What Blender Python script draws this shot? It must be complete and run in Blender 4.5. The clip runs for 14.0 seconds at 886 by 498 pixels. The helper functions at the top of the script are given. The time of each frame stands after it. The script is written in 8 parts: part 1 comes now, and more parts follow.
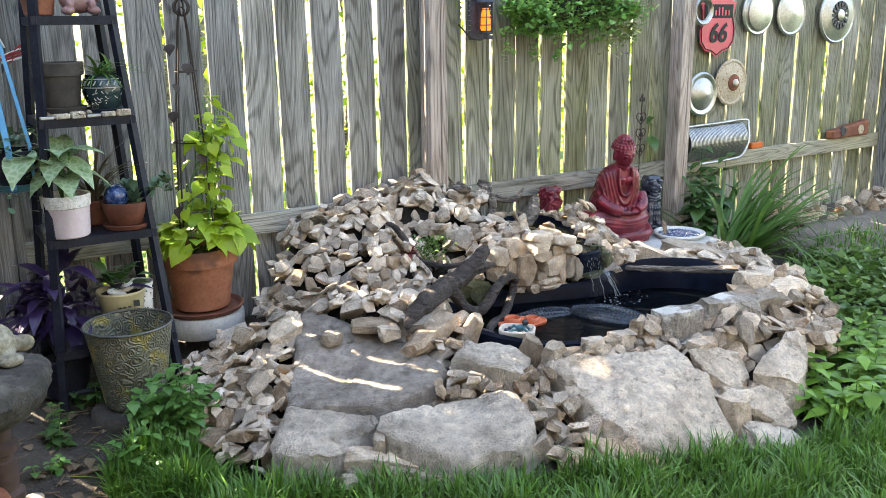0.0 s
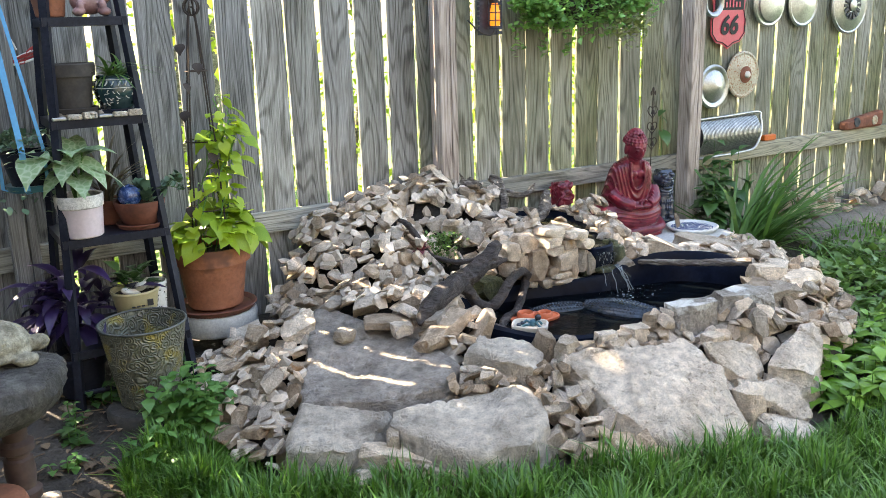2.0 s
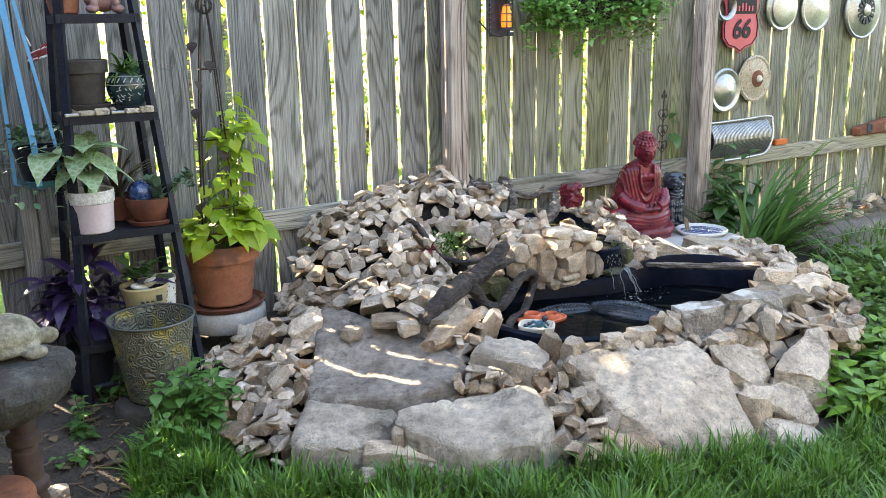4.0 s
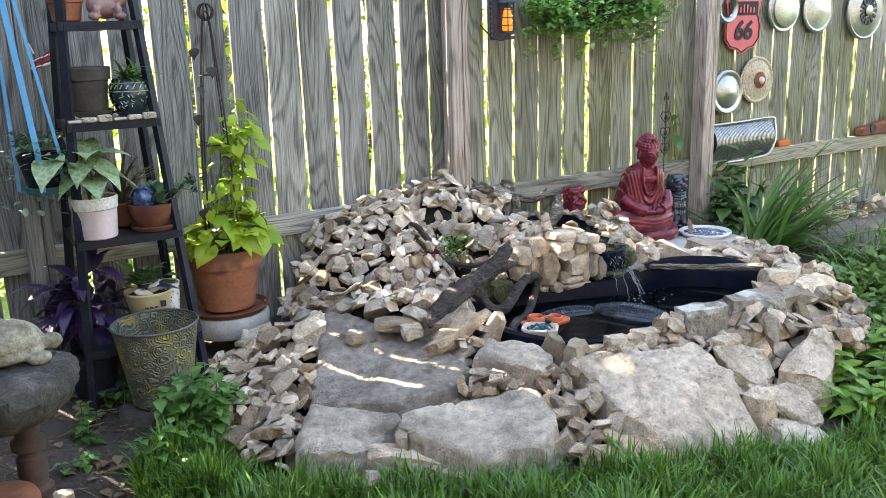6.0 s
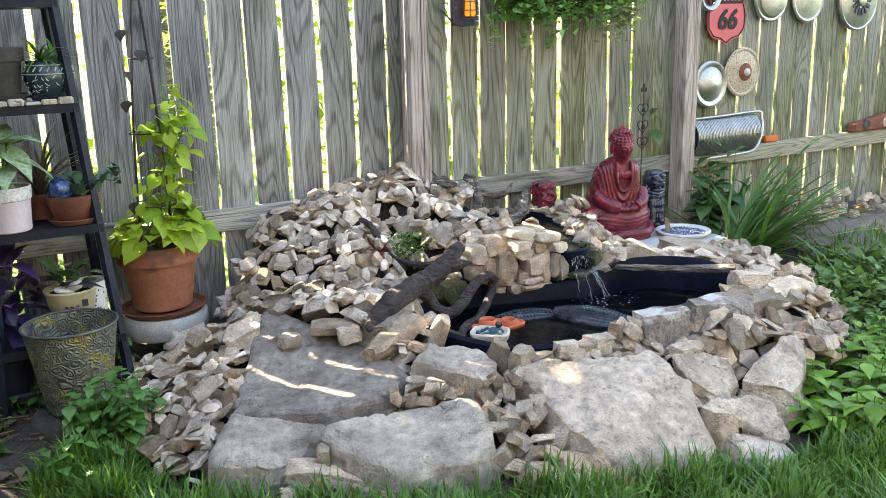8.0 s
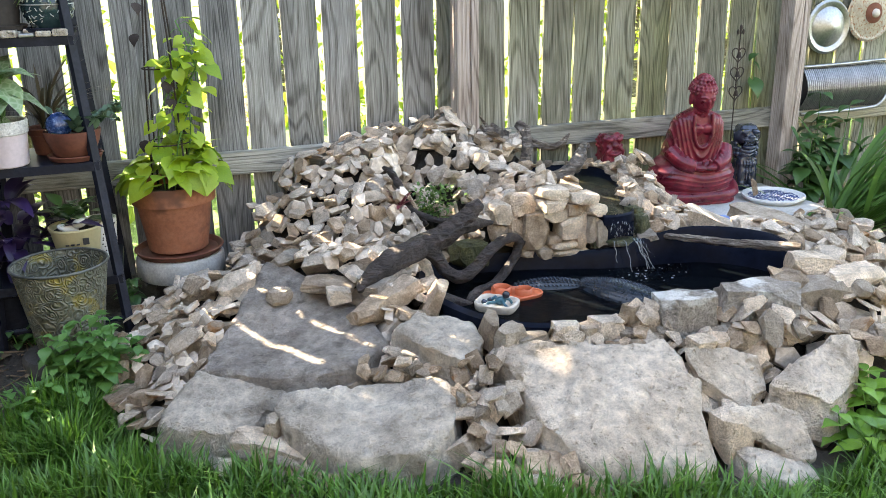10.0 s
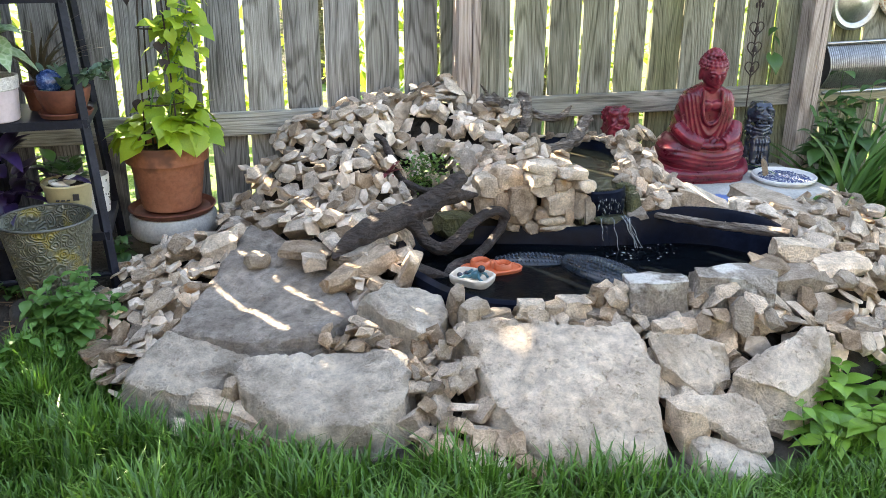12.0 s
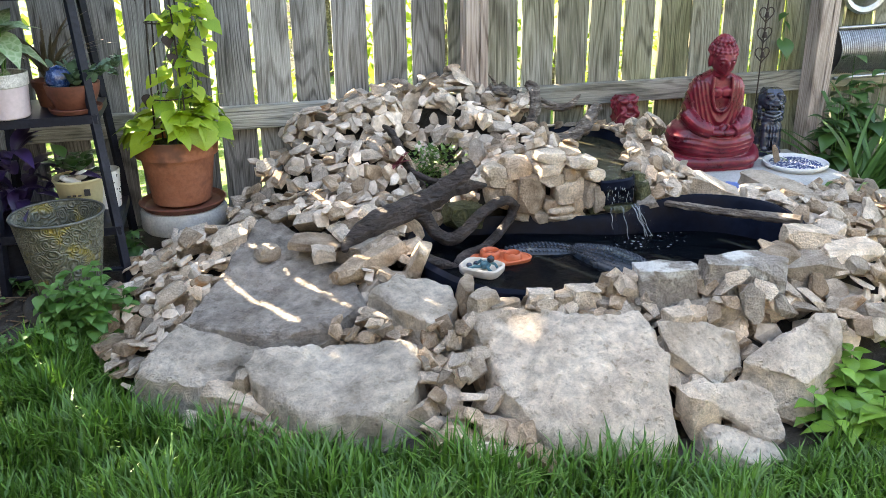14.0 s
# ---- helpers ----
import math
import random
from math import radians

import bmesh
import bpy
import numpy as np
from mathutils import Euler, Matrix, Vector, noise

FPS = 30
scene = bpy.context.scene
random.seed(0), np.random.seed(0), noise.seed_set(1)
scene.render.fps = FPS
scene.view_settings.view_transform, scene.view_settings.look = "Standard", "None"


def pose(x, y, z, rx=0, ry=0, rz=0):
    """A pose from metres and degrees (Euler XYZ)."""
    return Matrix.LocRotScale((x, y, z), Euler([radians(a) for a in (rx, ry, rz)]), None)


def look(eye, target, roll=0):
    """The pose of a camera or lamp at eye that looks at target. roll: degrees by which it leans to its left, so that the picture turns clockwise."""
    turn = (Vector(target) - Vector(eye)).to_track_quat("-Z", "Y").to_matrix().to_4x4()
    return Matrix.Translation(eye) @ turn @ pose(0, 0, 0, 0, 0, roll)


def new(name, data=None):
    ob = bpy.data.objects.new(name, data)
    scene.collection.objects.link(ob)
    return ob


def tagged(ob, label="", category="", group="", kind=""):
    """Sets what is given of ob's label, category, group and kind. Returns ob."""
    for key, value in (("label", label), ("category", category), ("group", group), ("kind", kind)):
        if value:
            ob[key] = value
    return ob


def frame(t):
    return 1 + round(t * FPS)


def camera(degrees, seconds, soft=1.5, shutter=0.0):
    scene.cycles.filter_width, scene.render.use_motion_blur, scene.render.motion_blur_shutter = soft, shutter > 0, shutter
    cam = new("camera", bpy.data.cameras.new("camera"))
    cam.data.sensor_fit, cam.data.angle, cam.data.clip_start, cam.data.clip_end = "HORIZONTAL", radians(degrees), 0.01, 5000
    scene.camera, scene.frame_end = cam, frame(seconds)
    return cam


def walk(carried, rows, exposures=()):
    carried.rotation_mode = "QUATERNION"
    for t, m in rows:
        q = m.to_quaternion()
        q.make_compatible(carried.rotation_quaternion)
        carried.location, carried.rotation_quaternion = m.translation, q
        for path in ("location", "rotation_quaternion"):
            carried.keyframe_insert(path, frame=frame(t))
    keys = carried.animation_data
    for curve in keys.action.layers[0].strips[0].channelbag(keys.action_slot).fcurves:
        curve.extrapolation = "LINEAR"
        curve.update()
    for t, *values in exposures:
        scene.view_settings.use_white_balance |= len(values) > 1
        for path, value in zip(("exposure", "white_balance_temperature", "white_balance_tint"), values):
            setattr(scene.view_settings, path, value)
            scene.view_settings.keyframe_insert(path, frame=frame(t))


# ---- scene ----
cam = camera(54.0, 14.0, 0.5)
PATH = [
    (0, (0.334, -3.527, 1.353), (1.363, -1.886, 0.854), -0.9),
    (0.5, (0.326, -3.538, 1.347), (1.344, -1.89, 0.852), -1.5),
    (1, (0.33, -3.543, 1.347), (1.346, -1.894, 0.848), -1.6),
    (1.5, (0.336, -3.542, 1.346), (1.345, -1.889, 0.847), -1.7),
    (2, (0.337, -3.531, 1.345), (1.34, -1.875, 0.842), -1.8),
    (2.5, (0.335, -3.529, 1.343), (1.33, -1.869, 0.836), -1.7),
    (3, (0.337, -3.533, 1.345), (1.327, -1.871, 0.835), -1.4),
    (5.5, (0.343, -3.554, 1.336), (1.316, -1.876, 0.852), -1.5),
    (6, (0.346, -3.554, 1.335), (1.32, -1.876, 0.848), -1.8),
    (6.5, (0.365, -3.545, 1.324), (1.341, -1.869, 0.837), -1.8),
    (7, (0.419, -3.546, 1.317), (1.396, -1.87, 0.831), -1.7),
    (7.5, (0.538, -3.513, 1.288), (1.504, -1.83, 0.8), -1.7),
    (8, (0.649, -3.483, 1.275), (1.604, -1.796, 0.784), -1.5),
    (8.5, (0.77, -3.475, 1.274), (1.663, -1.761, 0.759), -0.8),
    (8.7, (0.846, -3.496, 1.27), (1.661, -1.747, 0.746), -0.7),
    (10.8, (1.352, -3.401, 1.268), (1.917, -1.6, 0.608), -0.5),
    (11, (1.379, -3.403, 1.28), (1.925, -1.596, 0.618), -0.2),
    (11.5, (1.423, -3.456, 1.281), (1.937, -1.655, 0.578), -0.2),
    (12, (1.446, -3.476, 1.294), (1.932, -1.671, 0.583), 0.1),
    (12.5, (1.459, -3.473, 1.293), (1.954, -1.672, 0.578), 0.2),
    (13, (1.464, -3.47, 1.291), (1.94, -1.666, 0.572), -0.2),
    (13.5, (1.46, -3.468, 1.289), (1.933, -1.665, 0.564), -0.6),
    (14, (1.457, -3.482, 1.292), (1.912, -1.676, 0.563), -0.9),
]
EXPOSURE, KELVIN, TINT = 3.15, 8400, 11.0
walk(cam, [(t, look(eye, target, roll)) for t, eye, target, roll in PATH], [(0, EXPOSURE, KELVIN, TINT), (14, EXPOSURE, KELVIN, TINT)])

from mathutils import geometry

# ---- world, sun ----
SUN_EL, SUN_AZ = 44.0, -26.8   # the sun stands behind the fence
world = bpy.data.worlds.new("sky")
scene.world = world
world.use_nodes = True
wn = world.node_tree
sky = wn.nodes.new("ShaderNodeTexSky")
sky.sky_type = "NISHITA"
sky.sun_disc = False
sky.sun_elevation, sky.sun_rotation = radians(SUN_EL), radians(SUN_AZ)
wn.links.new(sky.outputs[0], wn.nodes["Background"].inputs[0])
wn.nodes["Background"].inputs[1].default_value = 0.15
sun_data = bpy.data.lights.new("sun", "SUN")
sun_data.energy, sun_data.angle, sun_data.color = 5.0, radians(0.53), (1.0, 0.95, 0.86)
sun = new("sun", sun_data)
s_az, s_el = radians(SUN_AZ), radians(SUN_EL)
SUN_DIR = Vector((math.sin(s_az) * math.cos(s_el), math.cos(s_az) * math.cos(s_el), math.sin(s_el)))
sun.matrix_world = look(SUN_DIR * 30, (0, 0, 0))


# ---- materials ----
def surface(name, stops, rough=0.8, metal=0.0, scale=6.0, fine=60.0, bump=0.3, stretch=(1, 1, 1), vary=0.0, coat=0.0,
            speck=None, streak=0.25, depth=0.01, spec=0.5, pits=None, cracks=None, island=False):
    """A procedural surface: a broad colour noise, a fine grain, a relief, and a tone of its own for each object."""
    m = bpy.data.materials.new(name)
    m.use_nodes = True
    t = m.node_tree
    n, l = t.nodes, t.links
    bsdf = n["Principled BSDF"]
    co = n.new("ShaderNodeTexCoord")
    mp = n.new("ShaderNodeMapping")
    mp.inputs["Scale"].default_value = stretch
    info = n.new("ShaderNodeObjectInfo")
    own_random = n.new("ShaderNodeNewGeometry").outputs["Random Per Island"] if island else info.outputs["Random"]
    shift = n.new("ShaderNodeVectorMath")
    shift.operation = "MULTIPLY_ADD"
    comb = n.new("ShaderNodeCombineXYZ")
    for k in range(3):
        l.new(own_random, comb.inputs[k])
    l.new(comb.outputs[0], shift.inputs[0])
    shift.inputs[1].default_value = (37.0, 51.0, 23.0)
    l.new(co.outputs["Object"], mp.inputs[0])
    l.new(mp.outputs[0], shift.inputs[2])
    broad = n.new("ShaderNodeTexNoise")
    broad.inputs["Scale"].default_value, broad.inputs["Detail"].default_value = scale, 8
    broad.inputs["Roughness"].default_value = 0.65
    grain = n.new("ShaderNodeTexNoise")
    grain.inputs["Scale"].default_value, grain.inputs["Detail"].default_value = fine, 8
    grain.inputs["Roughness"].default_value = 0.72 if pits else 0.62
    for tex in (broad, grain):
        l.new(shift.outputs[0], tex.inputs["Vector"])
    ramp = n.new("ShaderNodeValToRGB")
    els = ramp.color_ramp.elements
    for k, c in enumerate(stops):
        pos = 0.3 + 0.42 * k / max(1, len(stops) - 1)
        e = els[k] if k < 2 else els.new(pos)
        e.position, e.color = pos, (*c, 1)
    l.new(broad.outputs[0], ramp.inputs[0])
    tone = n.new("ShaderNodeMapRange")
    tone.inputs[1].default_value, tone.inputs[2].default_value = 0.25, 0.75
    tone.inputs[3].default_value, tone.inputs[4].default_value = 1 - streak, 1 + streak
    l.new(grain.outputs[0], tone.inputs[0])
    mul = n.new("ShaderNodeVectorMath")
    mul.operation = "SCALE"
    l.new(ramp.outputs[0], mul.inputs[0])
    l.new(tone.outputs[0], mul.inputs["Scale"])
    out = mul.outputs[0]
    if vary:
        own = n.new("ShaderNodeMapRange")
        own.inputs[3].default_value, own.inputs[4].default_value = 1 - vary, 1 + vary
        l.new(own_random, own.inputs[0])
        mul2 = n.new("ShaderNodeVectorMath")
        mul2.operation = "SCALE"
        l.new(out, mul2.inputs[0])
        l.new(own.outputs[0], mul2.inputs["Scale"])
        out = mul2.outputs[0]
    if speck:
        colour, size, least = speck
        sp = n.new("ShaderNodeTexNoise")
        sp.inputs["Scale"].default_value, sp.inputs["Detail"].default_value = size, 4
        l.new(shift.outputs[0], sp.inputs["Vector"])
        sr = n.new("ShaderNodeMapRange")
        sr.inputs[1].default_value, sr.inputs[2].default_value = least, least + 0.08
        l.new(sp.outputs[0], sr.inputs[0])
        mix = n.new("ShaderNodeMix")
        mix.data_type = "RGBA"
        mix.inputs[7].default_value = (*colour, 1)
        l.new(sr.outputs[0], mix.inputs[0])
        l.new(out, mix.inputs[6])
        out = mix.outputs[2]
    height = grain.outputs[0]

    def darker(col, factor, to):
        dk = n.new("ShaderNodeMix")
        dk.data_type, dk.blend_type = "RGBA", "MULTIPLY"
        dk.inputs[7].default_value = (to, to * 0.97, to * 0.92, 1)
        l.new(factor, dk.inputs[0])
        l.new(col, dk.inputs[6])
        return dk.outputs[2]

    def lowered(h, factor, by):
        ad = n.new("ShaderNodeMath")
        ad.operation = "MULTIPLY_ADD"
        l.new(factor, ad.inputs[0])
        ad.inputs[1].default_value = -by
        l.new(h, ad.inputs[2])
        return ad.outputs[0]

    if pits:
        pt = n.new("ShaderNodeTexNoise")
        pt.inputs["Scale"].default_value, pt.inputs["Detail"].default_value = pits, 3
        l.new(shift.outputs[0], pt.inputs["Vector"])
        pr = n.new("ShaderNodeMapRange")
        pr.inputs[1].default_value, pr.inputs[2].default_value = 0.60, 0.70
        l.new(pt.outputs[0], pr.inputs[0])
        out, height = darker(out, pr.outputs[0], 0.82), lowered(height, pr.outputs[0], 0.3)
    if cracks:
        warp = n.new("ShaderNodeTexNoise")
        warp.inputs["Scale"].default_value, warp.inputs["Detail"].default_value = cracks * 2.5, 4
        l.new(shift.outputs[0], warp.inputs["Vector"])
        wadd = n.new("ShaderNodeVectorMath")
        wadd.operation = "MULTIPLY_ADD"
        l.new(warp.outputs["Color"], wadd.inputs[0])
        wadd.inputs[1].default_value = (0.7 / cracks,) * 3
        l.new(shift.outputs[0], wadd.inputs[2])
        vo = n.new("ShaderNodeTexVoronoi")
        vo.feature = "DISTANCE_TO_EDGE"
        vo.inputs["Scale"].default_value = cracks
        l.new(wadd.outputs[0], vo.inputs["Vector"])
        vr = n.new("ShaderNodeMapRange")
        vr.inputs[1].default_value, vr.inputs[2].default_value, vr.inputs[3].default_value, vr.inputs[4].default_value = 0.0, 0.010, 0.6, 0.0
        l.new(vo.outputs["Distance"], vr.inputs[0])
        out, height = darker(out, vr.outputs[0], 0.6), lowered(height, vr.outputs[0], 0.6)
    l.new(out, bsdf.inputs["Base Color"])
    bsdf.inputs["Metallic"].default_value = metal
    rr = n.new("ShaderNodeMapRange")
    rr.inputs[3].default_value, rr.inputs[4].default_value = max(0.02, rough - 0.12), min(1, rough + 0.12)
    l.new(broad.outputs[0], rr.inputs[0])
    l.new(rr.outputs[0], bsdf.inputs["Roughness"])
    bsdf.inputs["Coat Weight"].default_value = coat
    bsdf.inputs["Specular IOR Level"].default_value = spec
    if bump:
        bp = n.new("ShaderNodeBump")
        bp.inputs["Strength"].default_value, bp.inputs["Distance"].default_value = bump, depth
        l.new(height, bp.inputs["Height"])
        l.new(bp.outputs[0], bsdf.inputs["Normal"])
    return m


def leafy(name, dark, light, through_=0.35, rough=0.45, vein=None, island=False):
    """A leaf that lets light through; each leaf has a tone of its own."""
    m = bpy.data.materials.new(name)
    m.use_nodes = True
    t = m.node_tree
    n, l = t.nodes, t.links
    bsdf, out = n["Principled BSDF"], n["Material Output"]
    ramp = n.new("ShaderNodeValToRGB")
    ramp.color_ramp.elements[0].color, ramp.color_ramp.elements[1].color = (*dark, 1), (*light, 1)
    if island:
        src = n.new("ShaderNodeNewGeometry").outputs["Random Per Island"]
    else:
        src = n.new("ShaderNodeObjectInfo").outputs["Random"]
    co = n.new("ShaderNodeTexCoord")
    noise_ = n.new("ShaderNodeTexNoise")
    noise_.inputs["Scale"].default_value, noise_.inputs["Detail"].default_value = 18, 4
    l.new(co.outputs["Object"], noise_.inputs["Vector"])
    add = n.new("ShaderNodeMath")
    add.operation = "MULTIPLY_ADD"
    l.new(src, add.inputs[0])
    add.inputs[1].default_value = 0.6
    half = n.new("ShaderNodeMath")
    half.operation = "MULTIPLY"
    half.inputs[1].default_value = 0.45
    l.new(noise_.outputs[0], half.inputs[0])
    l.new(half.outputs[0], add.inputs[2])
    l.new(add.outputs[0], ramp.inputs[0])
    col = ramp.outputs[0]
    if vein:
        w = n.new("ShaderNodeTexVoronoi")
        w.feature = "DISTANCE_TO_EDGE"
        w.inputs["Scale"].default_value = vein[1]
        l.new(co.outputs["Object"], w.inputs["Vector"])
        mr = n.new("ShaderNodeMapRange")
        mr.inputs[1].default_value, mr.inputs[2].default_value, mr.inputs[4].default_value = 0.2, 0.02, 0.4
        l.new(w.outputs["Distance"], mr.inputs[0])
        mix = n.new("ShaderNodeMix")
        mix.data_type = "RGBA"
        mix.inputs[7].default_value = (*vein[0], 1)
        l.new(mr.outputs[0], mix.inputs[0])
        l.new(col, mix.inputs[6])
        col = mix.outputs[2]
    l.new(col, bsdf.inputs["Base Color"])
    bsdf.inputs["Roughness"].default_value = rough
    tr = n.new("ShaderNodeBsdfTranslucent")
    l.new(col, tr.inputs[0])
    ms = n.new("ShaderNodeMixShader")
    ms.inputs[0].default_value = through_
    l.new(bsdf.outputs[0], ms.inputs[1])
    l.new(tr.outputs[0], ms.inputs[2])
    l.new(ms.outputs[0], out.inputs[0])
    return m


def wood_fence(name, stops, algae, along=2):
    """Weathered boards: stretched grain with cathedral figure, grey bleaching, dark knots, green algae in patches."""
    m = bpy.data.materials.new(name)
    m.use_nodes = True
    t = m.node_tree
    n, l = t.nodes, t.links
    bsdf = n["Principled BSDF"]
    co = n.new("ShaderNodeTexCoord")
    info = n.new("ShaderNodeObjectInfo")
    comb = n.new("ShaderNodeCombineXYZ")
    for k in range(3):
        l.new(info.outputs["Random"], comb.inputs[k])
    shift = n.new("ShaderNodeVectorMath")
    shift.operation = "MULTIPLY_ADD"
    shift.inputs[1].default_value = (3.7, 0.0, 29.0)
    l.new(comb.outputs[0], shift.inputs[0])
    l.new(co.outputs["Object"], shift.inputs[2])

    def tex(scale, size, detail=5, distort=0.0):
        mp = n.new("ShaderNodeMapping")
        mp.inputs["Scale"].default_value = scale if along == 2 else (scale[2], scale[1], scale[0])
        l.new(shift.outputs[0], mp.inputs[0])
        x = n.new("ShaderNodeTexNoise")
        x.inputs["Scale"].default_value, x.inputs["Detail"].default_value = size, detail
        x.inputs["Distortion"].default_value = distort
        l.new(mp.outputs[0], x.inputs["Vector"])
        return x.outputs[0]

    figure = tex((4.5, 4.5, 0.55), 1.5, 1, 0.15)      # slow field; its level lines are the growth rings
    rings = n.new("ShaderNodeMath")
    rings.operation = "MULTIPLY"
    rings.inputs[1].default_value = 19.0
    l.new(figure, rings.inputs[0])
    wave = n.new("ShaderNodeMath")
    wave.operation = "SINE"
    scaled = n.new("ShaderNodeMath")
    scaled.operation = "MULTIPLY"
    scaled.inputs[1].default_value = 6.28
    l.new(rings.outputs[0], scaled.inputs[0])
    l.new(scaled.outputs[0], wave.inputs[0])
    fibre = tex((130, 130, 3.0), 2.0, 8)
    blotch = tex((2.2, 2.2, 1.0), 2.0, 5)
    late = n.new("ShaderNodeMapRange")      # the dark late wood is the narrow part of each ring
    late.inputs[1].default_value, late.inputs[2].default_value, late.inputs[3].default_value, late.inputs[4].default_value = 0.1, 1.0, 0.0, -0.17
    l.new(wave.outputs[0], late.inputs[0])
    soft_fibre = n.new("ShaderNodeMath")
    soft_fibre.operation = "MULTIPLY_ADD"
    soft_fibre.inputs[1].default_value, soft_fibre.inputs[2].default_value = 0.85, 0.115
    l.new(fibre, soft_fibre.inputs[0])
    level = n.new("ShaderNodeMath")
    level.operation = "ADD"
    l.new(late.outputs[0], level.inputs[0])
    l.new(soft_fibre.outputs[0], level.inputs[1])
    level2 = n.new("ShaderNodeMath")
    level2.operation = "MULTIPLY_ADD"
    l.new(blotch, level2.inputs[0])
    level2.inputs[1].default_value = 0.5
    l.new(level.outputs[0], level2.inputs[2])
    ramp = n.new("ShaderNodeValToRGB")
    els = ramp.color_ramp.elements
    for k, c in enumerate(stops):
        pos = 0.5 + 0.5 * k / (len(stops) - 1)
        e = els[k] if k < 2 else els.new(pos)
        e.position, e.color = pos, (*c, 1)
    l.new(level2.outputs[0], ramp.inputs[0])
    own = n.new("ShaderNodeMapRange")
    own.inputs[3].default_value, own.inputs[4].default_value = 0.82, 1.26
    l.new(info.outputs["Random"], own.inputs[0])
    mul = n.new("ShaderNodeVectorMath")
    mul.operation = "SCALE"
    l.new(ramp.outputs[0], mul.inputs[0])
    l.new(own.outputs[0], mul.inputs["Scale"])
    col = mul.outputs[0]
    # cloudy dark stains
    stain = tex((4.0, 4.0, 1.3), 2.0, 6)
    sm = n.new("ShaderNodeMapRange")
    sm.inputs[1].default_value, sm.inputs[2].default_value, sm.inputs[3].default_value, sm.inputs[4].default_value = 0.50, 0.68, 0.0, 0.62
    l.new(stain, sm.inputs[0])
    dk = n.new("ShaderNodeMix")
    dk.data_type, dk.blend_type = "RGBA", "MULTIPLY"
    dk.inputs[7].default_value = (0.42, 0.40, 0.37, 1)
    l.new(sm.outputs[0], dk.inputs[0])
    l.new(col, dk.inputs[6])
    col = dk.outputs[2]
    if algae:
        patch = tex((1.2, 1.2, 0.5), 2.4, 4)
        mr = n.new("ShaderNodeMapRange")
        mr.inputs[1].default_value, mr.inputs[2].default_value = 0.38, 0.62
        mr.inputs[4].default_value = algae
        l.new(patch, mr.inputs[0])
        some = n.new("ShaderNodeMath")
        some.operation = "MULTIPLY"
        frac = n.new("ShaderNodeMath")
        frac.operation = "FRACT"
        times = n.new("ShaderNodeMath")
        times.operation = "MULTIPLY"
        times.inputs[1].default_value = 7.31
        l.new(info.outputs["Random"], times.inputs[0])
        l.new(times.outputs[0], frac.inputs[0])
        floor_ = n.new("ShaderNodeMapRange")
        floor_.inputs[3].default_value = 0.35
        l.new(frac.outputs[0], floor_.inputs[0])
        l.new(floor_.outputs[0], some.inputs[0])
        l.new(mr.outputs[0], some.inputs[1])
        mix = n.new("ShaderNodeMix")
        mix.data_type, mix.blend_type = "RGBA", "MULTIPLY"
        mix.inputs[7].default_value = (0.60, 0.66, 0.22, 1)
        l.new(some.outputs[0], mix.inputs[0])
        l.new(col, mix.inputs[6])
        col = mix.outputs[2]
    vor = n.new("ShaderNodeTexVoronoi")
    vmp = n.new("ShaderNodeMapping")
    vmp.inputs["Scale"].default_value = (3.0, 0.01, 1.6)
    l.new(shift.outputs[0], vmp.inputs[0])
    l.new(vmp.outputs[0], vor.inputs["Vector"])
    vor.inputs["Scale"].default_value = 1.0
    kr = n.new("ShaderNodeMapRange")
    kr.inputs[1].default_value, kr.inputs[2].default_value = 0.035, 0.09
    kr.inputs[3].default_value, kr.inputs[4].default_value = 0.75, 0.0
    l.new(vor.outputs["Distance"], kr.inputs[0])
    knot = n.new("ShaderNodeMix")
    knot.data_type = "RGBA"
    knot.inputs[7].default_value = (0.07, 0.06, 0.05, 1)
    l.new(kr.outputs[0], knot.inputs[0])
    l.new(col, knot.inputs[6])
    l.new(knot.outputs[2], bsdf.inputs["Base Color"])
    bsdf.inputs["Roughness"].default_value = 0.88
    bp = n.new("ShaderNodeBump")
    bp.inputs["Strength"].default_value, bp.inputs["Distance"].default_value = 0.8, 0.004
    l.new(level.outputs[0], bp.inputs["Height"])
    l.new(bp.outputs[0], bsdf.inputs["Normal"])
    return m


TAN = [(0.27, 0.188, 0.124), (0.553, 0.42, 0.303), (0.797, 0.646, 0.495)]
BUFF = [(0.38, 0.293, 0.214), (0.668, 0.549, 0.429), (0.916, 0.785, 0.642)]
ASH = [(0.281, 0.23, 0.182), (0.54, 0.451, 0.365), (0.813, 0.7, 0.583)]
LIME = surface("limestone", TAN, 0.9, scale=1.6, fine=15, bump=0.9, vary=0.42, speck=((0.42, 0.24, 0.11), 1.1, 0.64), depth=0.02, streak=0.3)
LIME_PALE = surface("pale buff limestone", BUFF, 0.9, scale=1.6, fine=15, bump=0.9, vary=0.34, speck=((0.40, 0.31, 0.21), 2.2, 0.66), depth=0.02, streak=0.3)
LIME_BROWN = surface("brown-stained limestone", [(0.19, 0.127, 0.077), (0.38, 0.275, 0.187), (0.592, 0.462, 0.341)], 0.9, scale=1.6, fine=15, bump=0.9, vary=0.35, speck=((0.30, 0.14, 0.055), 1.3, 0.6), depth=0.02, streak=0.3)
LIME_GREY = surface("grey limestone", ASH, 0.9, scale=1.6, fine=15, bump=0.9, vary=0.45, speck=((0.24, 0.20, 0.16), 2.6, 0.64), depth=0.02, streak=0.3)
